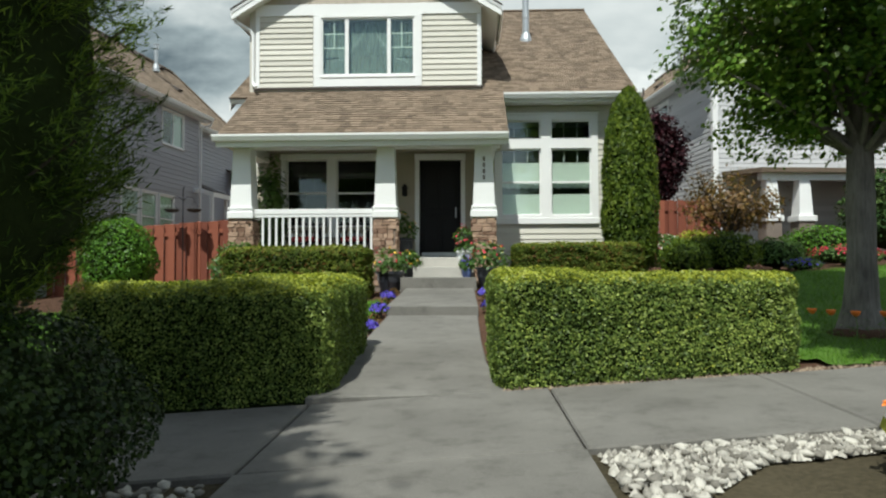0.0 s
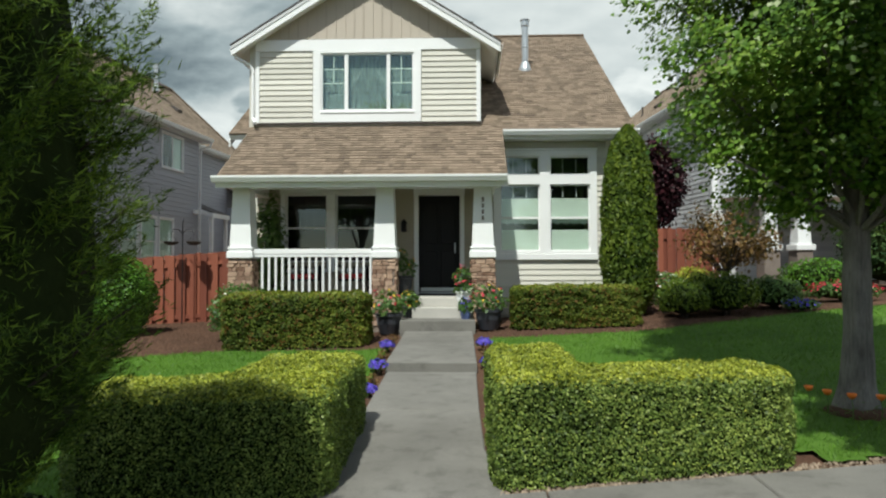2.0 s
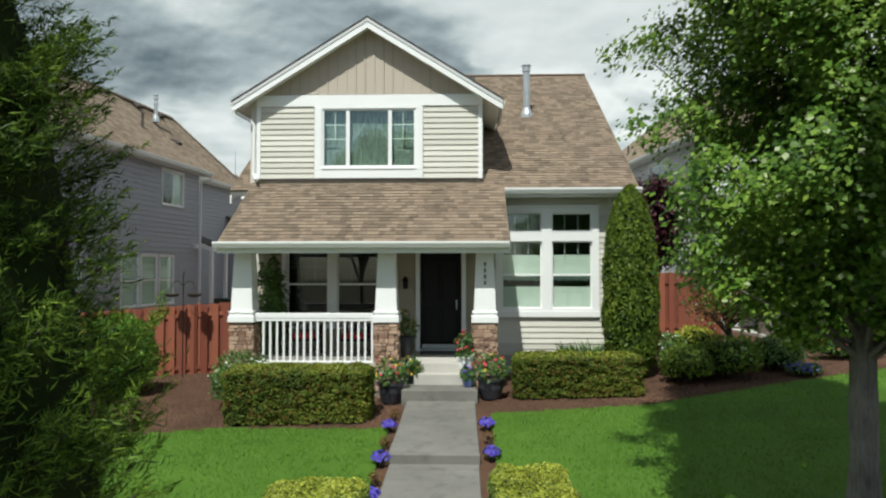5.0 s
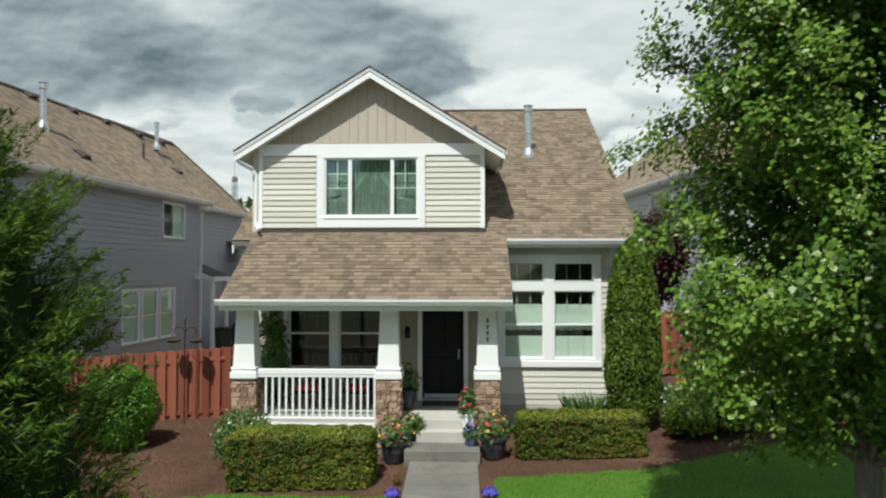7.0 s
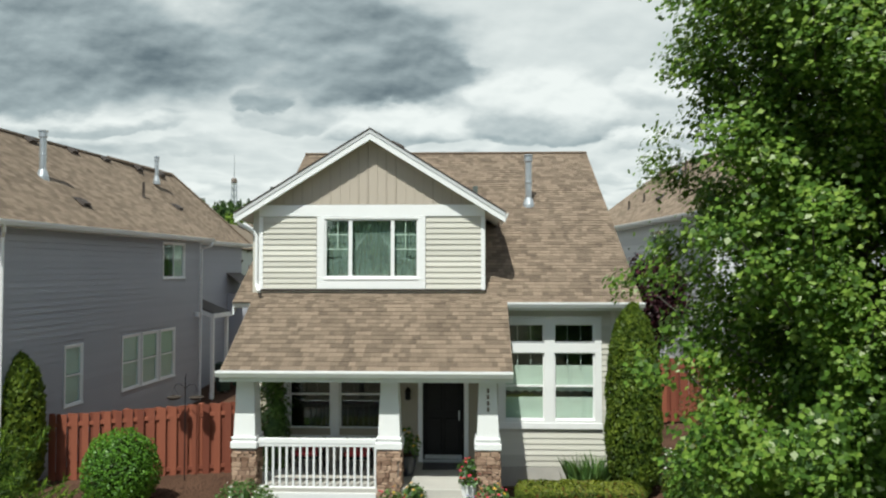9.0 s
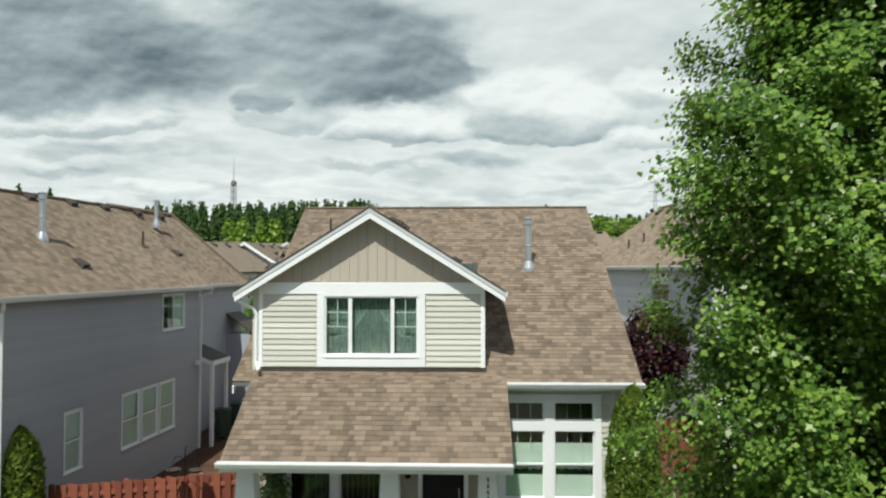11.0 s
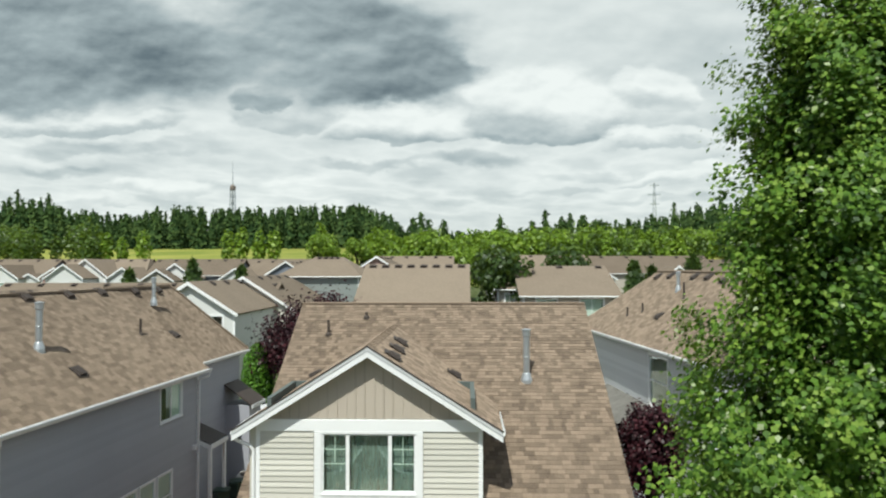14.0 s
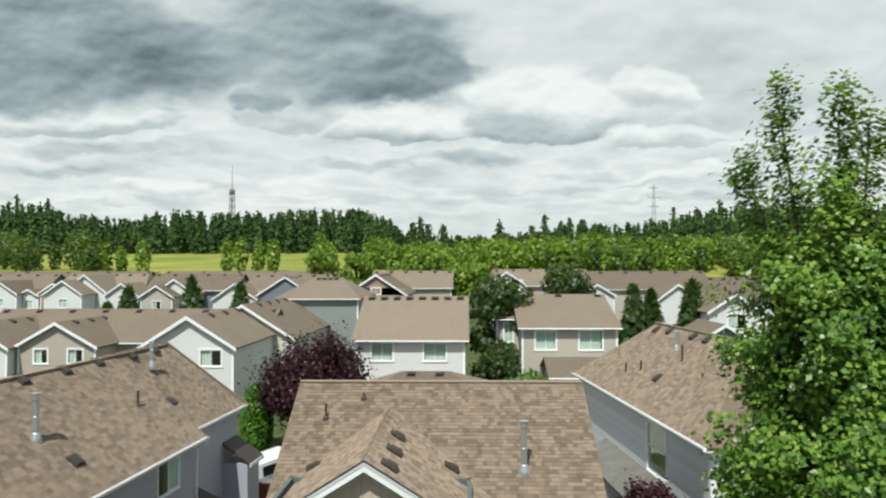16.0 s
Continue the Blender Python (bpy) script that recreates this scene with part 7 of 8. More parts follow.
def right_house():
    """Pale grey neighbour on the other side; its side wall and hip roof show behind the maple."""
    h = thing("house", "pale grey two-storey house with brown hip roof", "house", pose(6.98, 20.6, 0, 0, 0, 6.2))
    g, e = 0.6, 6.85
    ze = 6.95

    def wall_at(y, z):
        return Matrix.Translation((0.30, y, z)) @ TURN_L
    hole = (-5.0, -3.3, 4.80, 6.62)
    side = part("wall", moved(holed_wall(-13.6, 0.0, g, e, 0.15, [hole]), Matrix.Translation((0.30, 0, 0)) @ TURN_L), "pale_siding", h, "pale grey clapboard side wall")
    for bm in lap_boards(-13.6, 0.0, 1.2, e - 0.02, 0.14, 0.014, [(hole[0] - 0.06, hole[1] + 0.06, hole[2] - 0.06, hole[3] + 0.06)]):
        part("siding_board", moved(bm, Matrix.Translation((0.30, 0, 0)) @ TURN_L), "pale_siding", side)
    window_unit(h, wall_at(5.0, 4.80), 1.70, 1.82, "single", "pane", casing=0.06, trim="white")
    part("room", boxes((1.9, 2.0, 0.3, 13, 1.0, 6.6)), "room", h)
    part("wall", boxes((0.32, 7.0, -0.02, 0.13, g, e), (6.9, 7.05, 0.1, 13.6, g, e), (0.32, 7.0, 13.45, 13.6, g, e)), "pale_siding", h)
    front = part("front_wall", boxes((0.32, 7.0, -0.05, -0.021, g, e)), "pale_siding", h)
    for bm in lap_boards(0.36, 6.9, 1.2, e - 0.02, 0.14, 0.016):
        part("siding_board", moved(bm, pose(0, -0.05, 0)), "pale_siding", front)
    part("corner_board", boxes((0.24, 0.40, -0.085, 0.06, 0.9, e)), "white", h)
    # low side roof against the wall, the chimney bump
    rx, zr = 3.0, 9.60
    hips = [[(-0.02, -0.4, ze), (6.6, -0.4, ze), (rx, 2.9, zr)], [(6.6, -0.4, ze), (6.6, 14.0, ze), (rx, 10.9, zr), (rx, 2.9, zr)], [(6.6, 14.0, ze), (-0.02, 14.0, ze), (rx, 10.9, zr)]]
    west = [(-0.02, 14.0, ze), (-0.02, -0.4, ze), (rx, 2.9, zr), (rx, 10.9, zr)]
    roof = part("roof", tube(bmesh.new(), [(rx, 2.9, zr + 0.01), (rx, 10.9, zr + 0.01)], [0.07, 0.07], 6), "shingle_old", h, "weathered brown shingle hip roof")
    for f in hips + [west]:
        plane_deck(roof, f, "shingle_old")
    part("shingle", shingles(west, 0.15, 0.20, seed=41, thick=0.0015, lift=0.0015), "shingle_old", roof, kind="stuff")
    eave_gutter(h, (-0.02, -0.4, ze), (-0.02, 14.0, ze), (-1, 0, 0))
    part("soffit", boxes((-0.02, 0.3, -0.4, 14.0, ze - 0.14, ze - 0.11)), "white", h)
    low = bmesh.new()
    prism(low, [(-1.0, 9.8, 4.15), (-1.0, 3.4, 4.15), (0.28, 3.4, 4.75), (0.28, 9.8, 4.75)], 0.1)
    part("low_roof", low, "concrete", h)
    part("bump_out", boxes((-0.85, 0.28, 3.6, 9.6, 0.8, 4.1)), "grey_siding", h)

    def on_roof(x, y):
        return (x, y, ze + (zr - ze) * (x + 0.02) / (rx + 0.02))
    flue(h, *on_roof(2.2, 6.8), 0.75, 0.07)
    for x, y in ((2.75, 10.2), (2.8, 8.9), (2.8, 6.6), (2.8, 5.4), (2.7, 4.0), (1.1, 6.0)):
        roof_vent(h, on_roof(x, y), (0, 1, 0), (-1, 0, -0.87))
    for x, y, k in ((0.9, 9.0, 0.35), (1.15, 7.9, 0.35), (1.9, 5.6, 0.6)):
        part("vent_pipe", lathe(bmesh.new(), [(0.09, -0.05), (0.04, 0.06), (0.04, k)], on_roof(x, y), 9), "vent", h)
    # front porch: small roof, tapered columns on stone
    pr = bmesh.new()
    prism(pr, [(0.5, -2.3, 3.55), (6.9, -2.3, 3.55), (6.9, -0.05, 3.75), (0.5, -0.05, 3.75)], 0.12)
    part("porch_roof", pr, "shingle_old", h)
    part("beam", boxes((0.6, 6.8, -2.1, -1.85, 3.25, 3.45)), "white", h)
    part("porch_floor", boxes((0.5, 6.9, -2.2, -0.05, 0.5, 1.15)), "pale_concrete", h)
    for x in (0.85, 1.75, 4.3, 6.6):
        c = part("column", boxes((x - 0.22, x + 0.22, -2.2, -1.76, 0.6, 2.15), bevel=0.02), "mortar", h, "white column on a stone base")
        part("cap", boxes((x - 0.26, x + 0.26, -2.24, -1.72, 2.15, 2.3), bevel=0.01), "white", c)
        sh = bmesh.new()
        vs = [[sh.verts.new((x + a * q, -1.98 + b * q, z)) for a, b in ((-1, -1), (1, -1), (1, 1), (-1, 1))] for q, z in ((0.19, 2.3), (0.14, 3.25))]
        for k in range(4):
            n = (k + 1) % 4
            sh.faces.new((vs[0][k], vs[0][n], vs[1][n], vs[1][k]))
        part("shaft", sh, "white", c)
    return h


right_house()

# ---------------------------------------------------------------- houses behind
def tint(name, rgb):
    M[name] = surface(name, tuple(c * 0.90 for c in rgb), tuple(min(c * 1.08, 0.9) for c in rgb), 0.65, 12, 0.5, 0.05)
    return name


tint("wall_white", (0.65, 0.66, 0.645))
tint("wall_cream", (0.62, 0.59, 0.52))
tint("wall_tan", (0.42, 0.37, 0.32))
tint("wall_sage", (0.24, 0.27, 0.26))
tint("wall_blue", (0.17, 0.19, 0.235))
tint("wall_beige", (0.46, 0.42, 0.36))
tint("wall_rose", (0.34, 0.23, 0.20))


def back_house(label, x, y, w, d, eave, rise, wall, ridge="y", turn=0.0, hip=0.0, windows=(), ground=None, group="houses behind", over=0.35, vents=4, seed=0):
    """A house: x, y the middle of its near wall; ridge along its depth ('y', gable to the front) or across ('x')."""
    z0 = gz(x, y) if ground is None else ground
    h = thing("house", label, "house", pose(x, y, z0, 0, 0, turn), group)
    e = eave - z0
    holes = [(u - ww / 2, u + ww / 2, zz - z0, zz - z0 + hh) for u, zz, ww, hh in windows]
    part("front_wall", holed_wall(-w / 2, w / 2, -0.6, e, 0.15, holes), wall, h)
    part("wall", boxes((-w / 2, -w / 2 + 0.15, 0.15, d, -0.6, e)), wall, h)
    part("wall", boxes((w / 2 - 0.15, w / 2, 0.15, d, -0.6, e)), wall, h)
    part("wall", boxes((-w / 2 + 0.15, w / 2 - 0.15, d - 0.15, d, -0.6, e)), wall, h)
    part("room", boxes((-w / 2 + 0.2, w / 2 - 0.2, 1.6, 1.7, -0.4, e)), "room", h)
    for u, zz, ww, hh in windows:
        window_unit(h, pose(u - ww / 2, 0.0, zz - z0), ww, hh, "slider", "pane", casing=0.10)
        part("blind", boxes((u - ww / 2 + 0.05, u + ww * (0.05 if seed % 2 else 0.44), 0.12, 0.13, zz - z0 + 0.05, zz - z0 + hh - 0.05)), "blind", h)
    for s in (-1, 1):
        part("corner_board", boxes((s * w / 2 - 0.08, s * w / 2 + 0.08, -0.03, 0.0, -0.4, e)), "white", h)
    top = e + rise
    a, b = -w / 2 - over, w / 2 + over
    f, k = -over, d + over
    drop = e - 0.02
    if ridge == "y":
        faces = [[(a, f, drop), (a, k, drop), (0, k - hip, top), (0, f, top)], [(b, k, drop), (b, f, drop), (0, f, top), (0, k - hip, top)]]
        if hip:
            faces.append([(a, k, drop), (b, k, drop), (0, k - hip, top)])
        tri = bmesh.new()
        prism(tri, [(-w / 2, 0.0, e), (w / 2, 0.0, e), (0, 0.0, top - over * rise / (w / 2 + over) * 0.2 - 0.16)], 0.1)
        part("gable_wall", tri, wall, h)
        for s, ex in ((-1, a), (1, b)):
            bm = bmesh.new()
            prism(bm, [(0, f - 0.02, top + 0.0), (ex, f - 0.02, drop), (ex, f - 0.02, drop - 0.24), (0, f - 0.02, top - 0.26)][::-s], 0.05)
            part("rake_board", bm, "white", h)
    else:
        mid = d / 2
        faces = [[(a, f, drop), (b, f, drop), (b - hip, mid, top), (a + hip, mid, top)], [(b, k, drop), (a, k, drop), (a + hip, mid, top), (b - hip, mid, top)]]
        if hip:
            faces += [[(a, k, drop), (a, f, drop), (a + hip, mid, top)], [(b, f, drop), (b, k, drop), (b - hip, mid, top)]]
        else:
            for ex in (-w / 2, w / 2):
                tri = bmesh.new()
                prism(tri, [(ex, 0, e), (ex, d, e), (ex, mid, top - 0.16)], 0.1)
                part("gable_wall", tri, wall, h)
        part("gutter", boxes((a, b, f - 0.10, f, drop - 0.10, drop), bevel=0.02), "white", h)
    roof = part("roof", boxes((-0.1, 0.1, d / 2, d / 2 + 0.2, top - 0.3, top - 0.15)), "roof_far", h)
    for face in faces:
        plane_deck(roof, face, "roof_far", 0.14)
    rng = np.random.default_rng(seed + int(abs(x) * 7))
    for q in range(vents):
        if ridge == "y":
            yv = d * (0.2 + 0.7 * q / max(vents - 1, 1))
            roof_vent(h, (0.35, yv, top - 0.35 * rise / (w / 2 + over)), (0, 1, 0), (1, 0, -rise / (w / 2)), 0.4, 0.4, 0.16)
        else:
            xv = (a + hip + 0.6) + (b - a - 2 * hip - 1.2) * q / max(vents - 1, 1)
            yv = d / 2 - 0.45
            roof_vent(h, (xv, yv, top - 0.45 * rise / (d / 2 + over)), (1, 0, 0), (0, -1, -rise / (d / 2)), 0.4, 0.4, 0.16)
    return h


back_house("cream gabled house with brown roof behind the yard", -19.2, 47.5, 6.3, 17, 6.65, 2.2, "wall_white", windows=((1.6, 5.35, 1.5, 1.1),), seed=1, vents=5)
back_house("gabled house with brown roof behind the yard", -18.6, 57.5, 8.4, 17, 6.2, 2.9, "wall_cream", hip=4, seed=2, vents=5)
back_house("tan gabled house with white rakes behind the yard", -32.4, 54.0, 6.2, 10, 5.95, 1.95, "wall_tan", windows=((-1.3, 4.6, 1.1, 1.1), (1.5, 4.6, 1.2, 1.1)), seed=3)
back_house("white gabled house at the edge of the row", -38.6, 53.0, 5.6, 10, 5.95, 1.95, "wall_white", windows=((1.0, 4.6, 1.0, 1.1),), seed=4)
back_house("house with long brown roof behind the yard", -29.5, 57.5, 25, 9.5, 5.9, 2.55, "wall_tan", "x", seed=5, vents=9)
back_house("white two-storey house with brown roof behind the yard", -3.5, 45.0, 7.0, 12, 7.45, 2.6, "wall_white", "x", windows=((-1.85, 6.1, 1.4, 1.15), (1.6, 6.1, 1.45, 1.15)), seed=6, vents=8)
back_house("low brown hip roof of a rear extension", -2.3, 38.5, 7.4, 6.6, 4.75, 1.15, "wall_cream", "x", hip=2.6, seed=7, vents=2)
back_house("beige two-storey house with white trim behind the yard", 7.75, 51.0, 6.9, 13, 7.72, 2.2, "wall_beige", "x", windows=((-1.75, 6.1, 1.5, 1.35), (1.55, 6.1, 1.7, 1.4)), seed=8, vents=3)
back_house("low brown porch roof of a rear house", 7.9, 46.0, 4.0, 5.0, 4.9, 1.0, "wall_beige", "x", seed=9, vents=0)
back_house("set-back wing of the beige house", 3.9, 54.5, 2.6, 9, 8.1, 2.0, "wall_beige", "x", windows=((-0.4, 6.3, 0.7, 1.4),), seed=10, vents=0)
back_house("rose-gabled house with white rakes", -11.3, 88.0, 7.6, 14, 8.6, 2.7, "wall_rose", windows=((0, 8.7, 1.2, 0.8),), seed=10)
back_house("small rose gable with white rakes", -14.2, 85.5, 5.4, 5, 8.2, 1.7, "wall_rose", seed=11, vents=0)
back_house("sage grey house with brown roof", -15.4, 72.0, 8.5, 12, 8.9, 2.1, "wall_sage", "x", hip=3.0, seed=12)
back_house("slate-blue gabled house with brown roof", -27.2, 104.0, 8.4, 12, 7.9, 2.9, "wall_blue", seed=13)
for k, (x, y, w, wall, eave, rise) in enumerate(((-69.5, 101, 5.2, "wall_white", 8.3, 2.0), (-61.8, 102, 4.0, "wall_rose", 8.4, 1.5), (-58.6, 99, 5.4, "wall_white", 8.3, 2.1), (-57.6, 103, 6.2, "wall_white", 8.5, 2.7),
                                                 (-51.4, 102, 4.8, "wall_white", 8.0, 1.9), (-45.2, 100, 4.6, "wall_beige", 7.9, 1.7), (-43.8, 103, 6.0, "wall_white", 8.2, 2.3), (-34.6, 103, 6.4, "wall_white", 7.4, 2.4), (-66.0, 102.5, 3.0, "wall_white", 8.0, 1.0))):
    back_house("gabled house in the far row", x, y, w, 8, eave, rise, wall, windows=((0, eave - 1.9, 1.2, 1.2),), seed=20 + k, vents=0, group="far row houses")
for k, (x, y, w, eave, wall) in enumerate(((-74, 106, 16, 8.6, "wall_blue"), (-58, 107, 15, 8.6, "wall_blue"), (-43, 107, 14, 8.6, "wall_blue"), (-28, 108, 15, 8.4, "wall_tan"), (-80, 126, 40, 8.9, "wall_tan"), (-40, 128, 38, 8.9, "wall_tan"), (-8, 104, 12, 9.0, "wall_tan"),
                                           (12, 108, 17, 9.2, "wall_tan"), (26, 100, 19, 8.9, "wall_beige"), (36, 86, 12, 8.2, "wall_white"), (48, 90, 14, 8.2, "wall_tan"), (60, 84, 14, 8.0, "wall_beige"))):
    back_house("house with long brown roof in the far row", x, y, w, 9, eave, 2.6, wall, "x", hip=1.5 if k % 2 else 0.0, seed=40 + k, vents=6, group="far row houses")
back_house("white gable of a far house", 6.4, 104.0, 5.0, 6, 9.6, 1.9, "wall_white", windows=((0, 9.4, 1.2, 0.9),), seed=60, vents=0, group="far row houses")
back_house("white gable of a far house", 18.4, 96.0, 4.6, 6, 8.2, 1.6, "wall_white", windows=((0, 7.2, 1.2, 1.0),), seed=61, vents=0, group="far row houses")
back_house("white gable of a far house", 27.0, 88.0, 4.8, 6, 8.0, 2.0, "wall_white", seed=62, vents=0, group="far row houses")
back_house("white gabled house with dark lower gable", 24.2, 62.5, 4.4, 8, 8.1, 1.7, "wall_white", windows=((0.2, 6.6, 1.6, 1.3),), seed=63, vents=0)
back_house("low slate gable of a house behind", 21.6, 58.0, 5.0, 6, 5.7, 1.7, "wall_blue", windows=((0, 4.3, 1.6, 1.0),), seed=64, vents=0)
back_house("grey house beyond the maple", 24.0, 33.0, 8.0, 12, 6.5, 2.6, "wall_sage", "y", seed=65, vents=3)

# ---------------------------------------------------------------- rear lane, cars, bins
lane = sheet(np.arange(-14, -4.5, 0.5), np.arange(33.5, 38.5, 0.5), lift=0.012)
single("road", lane, "asphalt", "grey asphalt rear lane between the lots", "lane", kind="structure")


def van(label, x, y, turn):
    ob = thing("van", label, "car", pose(x, y, gz(x, y), 0, 0, turn))
    bm = bmesh.new()
    prof = [(-2.2, 0.35), (-2.25, 0.8), (-1.55, 1.05), (-0.95, 1.72), (1.95, 1.78), (2.2, 1.5), (2.25, 0.35)]
    rows = [[bm.verts.new((px, s * (0.92 if pz < 1.2 else 0.78), pz)) for px, pz in prof] for s in (-1, 1)]
    for k in range(len(prof)):
        n = (k + 1) % len(prof)
        bm.faces.new((rows[0][k], rows[0][n], rows[1][n], rows[1][k]))
    bm.faces.new(rows[0][::-1])
    bm.faces.new(rows[1])
    bmesh.ops.recalc_face_normals(bm, faces=bm.faces)
    part("body", bm, "car", ob)
    for s in (-1, 1):
        part("side_window", boxes((-0.75, 0.3, s * 0.86 - 0.03, s * 0.86 + 0.03, 1.15, 1.6)), "black", ob)
        part("side_window", boxes((0.4, 1.8, s * 0.86 - 0.03, s * 0.86 + 0.03, 1.15, 1.6)), "black", ob)
        for px in (-1.4, 1.4):
            wh = bmesh.new()
            tube(wh, [(px, s * 0.72, 0.34), (px, s * 0.93, 0.34)], [0.34, 0.34], 18)
            tyre = part("wheel", wh, "rubber", ob)
            hub = bmesh.new()
            tube(hub, [(px, s * 0.92, 0.34), (px, s * 0.945, 0.34)], [0.2, 0.18], 12)
            part("rim", hub, "steel", tyre)
    ws = bmesh.new()
    prism(ws, [(-1.50, -0.75, 1.10), (-1.50, 0.75, 1.10), (-0.98, 0.70, 1.70), (-0.98, -0.70, 1.70)], 0.02)
    part("windscreen", moved(ws, pose(-0.02, 0, 0.02)), "black", ob)
    return ob


van("white van parked in the rear lane", -9.9, 33.6, 62)
for k, (x, y) in enumerate(((-8.85, 24.9), (-8.55, 25.8))):
    ob = thing("wheelie_bin", "dark green wheeled bin beside the grey house", "bin", pose(x, y, gz(x, y), 0, 0, 20 * k), "wheeled bins")
    part("body", lathe(bmesh.new(), [(0.24, 0.05), (0.32, 0.95), (0.33, 1.0)], (0, 0, 0), 4), "bin_green", ob)
    part("lid", boxes((-0.27, 0.27, -0.27, 0.27, 1.0, 1.06), bevel=0.02), "bin_green", ob)
ac = thing("air_conditioner", "pale grey outdoor air conditioner on a pad", "appliance", pose(-8.6, 27.2, gz(-8.6, 27.2)))
part("case", boxes((-0.4, 0.4, -0.4, 0.4, 0.05, 0.8), bevel=0.03), "pale_concrete", ac)
part("grille", lathe(bmesh.new(), [(0.32, 0.80), (0.32, 0.83), (0.05, 0.84)], (0, 0, 0), 16), "vent", ac)

# ---------------------------------------------------------------- trees behind
def cone_tree(bm, rng, x, y, z, h, r, tiers=7, sides=9):
    """A fir: ragged tiers of drooping boughs round a spire."""
    for k in range(tiers):
        s0 = k / tiers
        z0 = z + h * (0.06 + 0.90 * s0)
        z1 = z + h * min(0.06 + 0.90 * (s0 + 2.0 / tiers), 1.0)
        rr = r * (1 - s0) ** 0.85 + 0.04 * r
        tip = bm.verts.new((x + rng.normal(0, 0.03 * r), y, z1))
        ring = [bm.verts.new((x + rr * rng.uniform(0.6, 1.2) * math.cos(2 * math.pi * (q + 0.3 * k) / sides), y + rr * rng.uniform(0.6, 1.2) * math.sin(2 * math.pi * (q + 0.3 * k) / sides), z0 + h * rng.normal(0, 0.025))) for q in range(sides)]
        for q in range(sides):
            bm.faces.new((ring[q], ring[(q + 1) % sides], tip))


def spruce(label, x, y, h, r, seed, group="garden conifers"):
    rng = np.random.default_rng(seed)
    ob = thing("conifer", label, "evergreen", pose(x, y, gz(x, y)), group)
    part("trunk", tube(bmesh.new(), [(0, 0, -0.3), (0, 0, h * 0.5), (0, 0, h * 0.95)], [0.16, 0.1, 0.02], 8), "dark_bark", ob)
    n = 1500
    s = rng.uniform(0.03, 1, n) ** 1.15
    a = rng.uniform(0, 2 * math.pi, n)
    q = r * (1 - s) ** 0.8 * (0.82 + 0.25 * np.sin(a * 5 + s * 40)) * rng.uniform(0.7, 1.05, n)
    p = np.stack([q * np.cos(a), q * np.sin(a), s * h * 0.97], 1)
    out = np.stack([np.cos(a), np.sin(a), 0.5 + 0 * a], 1)
    body = bmesh.new()
    lathe(body, [(r * 0.7, h * 0.05), (r * 0.45, h * 0.4), (r * 0.1, h * 0.9)], (0, 0, 0), 9)
    part("inner_boughs", body, "core", ob)
    part("bough_sprays", leaves(p, out, 0.5 * r / 1.5 + 0.18, SPRAY, seed, 0.4, 0.4, 0.2, out), "far_leaf_dark", ob, kind="stuff")
    return ob


for k, (x, y, h, r) in enumerate(((-46.5, 94, 6.6, 2.4), (-37.5, 94, 7.8, 2.6), (-30.4, 93, 7.2, 2.3), (16.8, 69, 7.9, 2.0), (18.8, 70, 7.2, 2.0), (21.6, 66, 8.2, 2.3), (-51.5, 98, 4.0, 2.0))):
    spruce("dark green conifer among the rear houses", x, y, h, r, 200 + k)


def broad_tree(name, label, x, y, h, r, material, size, count, seed, group="rear trees"):
    rng = np.random.default_rng(seed)
    ob = thing(name, label, "tree", pose(x, y, gz(x, y)), group)
    part("trunk", tube(bmesh.new(), [(0, 0, -0.3), (0.1, 0, h * 0.35), (0, 0.1, h * 0.8)], [0.05 * r + 0.1, 0.04 * r + 0.06, 0.03], 8), "dark_bark", ob)
    limbs = bmesh.new()
    ps, ns = [], []
    for k in range(16):
        a, e = k * 2.399, rng.uniform(0.30, 0.92)
        c = np.array([r * 0.62 * math.cos(a) * math.sin(e * 3.0), r * 0.62 * math.sin(a) * math.sin(e * 3.0), h * e])
        tube(limbs, [(0, 0, h * e * 0.6), tuple(c * [0.6, 0.6, 0.92]), tuple(c)], [0.03 * r + 0.03, 0.02 * r + 0.02, 0.01], 5)
        rr = r * rng.uniform(0.34, 0.5)
        p, d = lump_points(rng, tuple(c), (rr, rr, rr * 0.9), count // 16, 0.3, 2.0, 0.2)
        ps.append(p)
        ns.append(d)
    part("branching", limbs, "dark_bark", ob, kind="stuff")
    part("leaves", leaves(np.concatenate(ps), np.concatenate(ns) + [0, 0, 0.4], size, OVAL, seed, 0.6, 0.4), material, ob, kind="stuff")
    return ob


broad_tree("shade_tree", "dark leafy tree between the rear houses", 2.9, 56, 9.5, 3.0, "far_leaf_dark", 0.45, 3600, 231)
broad_tree("shade_tree", "leafy tree between the rear houses", 2.2, 48, 5.0, 1.8, "far_leaf_dark", 0.3, 1800, 232)
broad_tree("shade_tree", "light green spreading tree beyond the houses", -6.6, 118, 10.2, 6.6, "far_leaf", 0.7, 5600, 233)
broad_tree("shade_tree", "light green spreading tree beyond the houses", 0.4, 112, 9.2, 4.6, "far_leaf", 0.7, 3600, 234)
broad_tree("shade_tree", "olive tree beyond the houses", 13.5, 92, 9.2, 4.0, "far_leaf_dark", 0.6, 2200, 235)
broad_tree("lime_bush", "bright green bush behind the ridge", 3.6, 42.5, 3.6, 2.3, "round_leaf", 0.25, 2600, 236)
broad_tree("shade_tree", "dark tree beyond the maple", 30.0, 44, 9.0, 4.0, "far_leaf_dark", 0.5, 2600, 237)
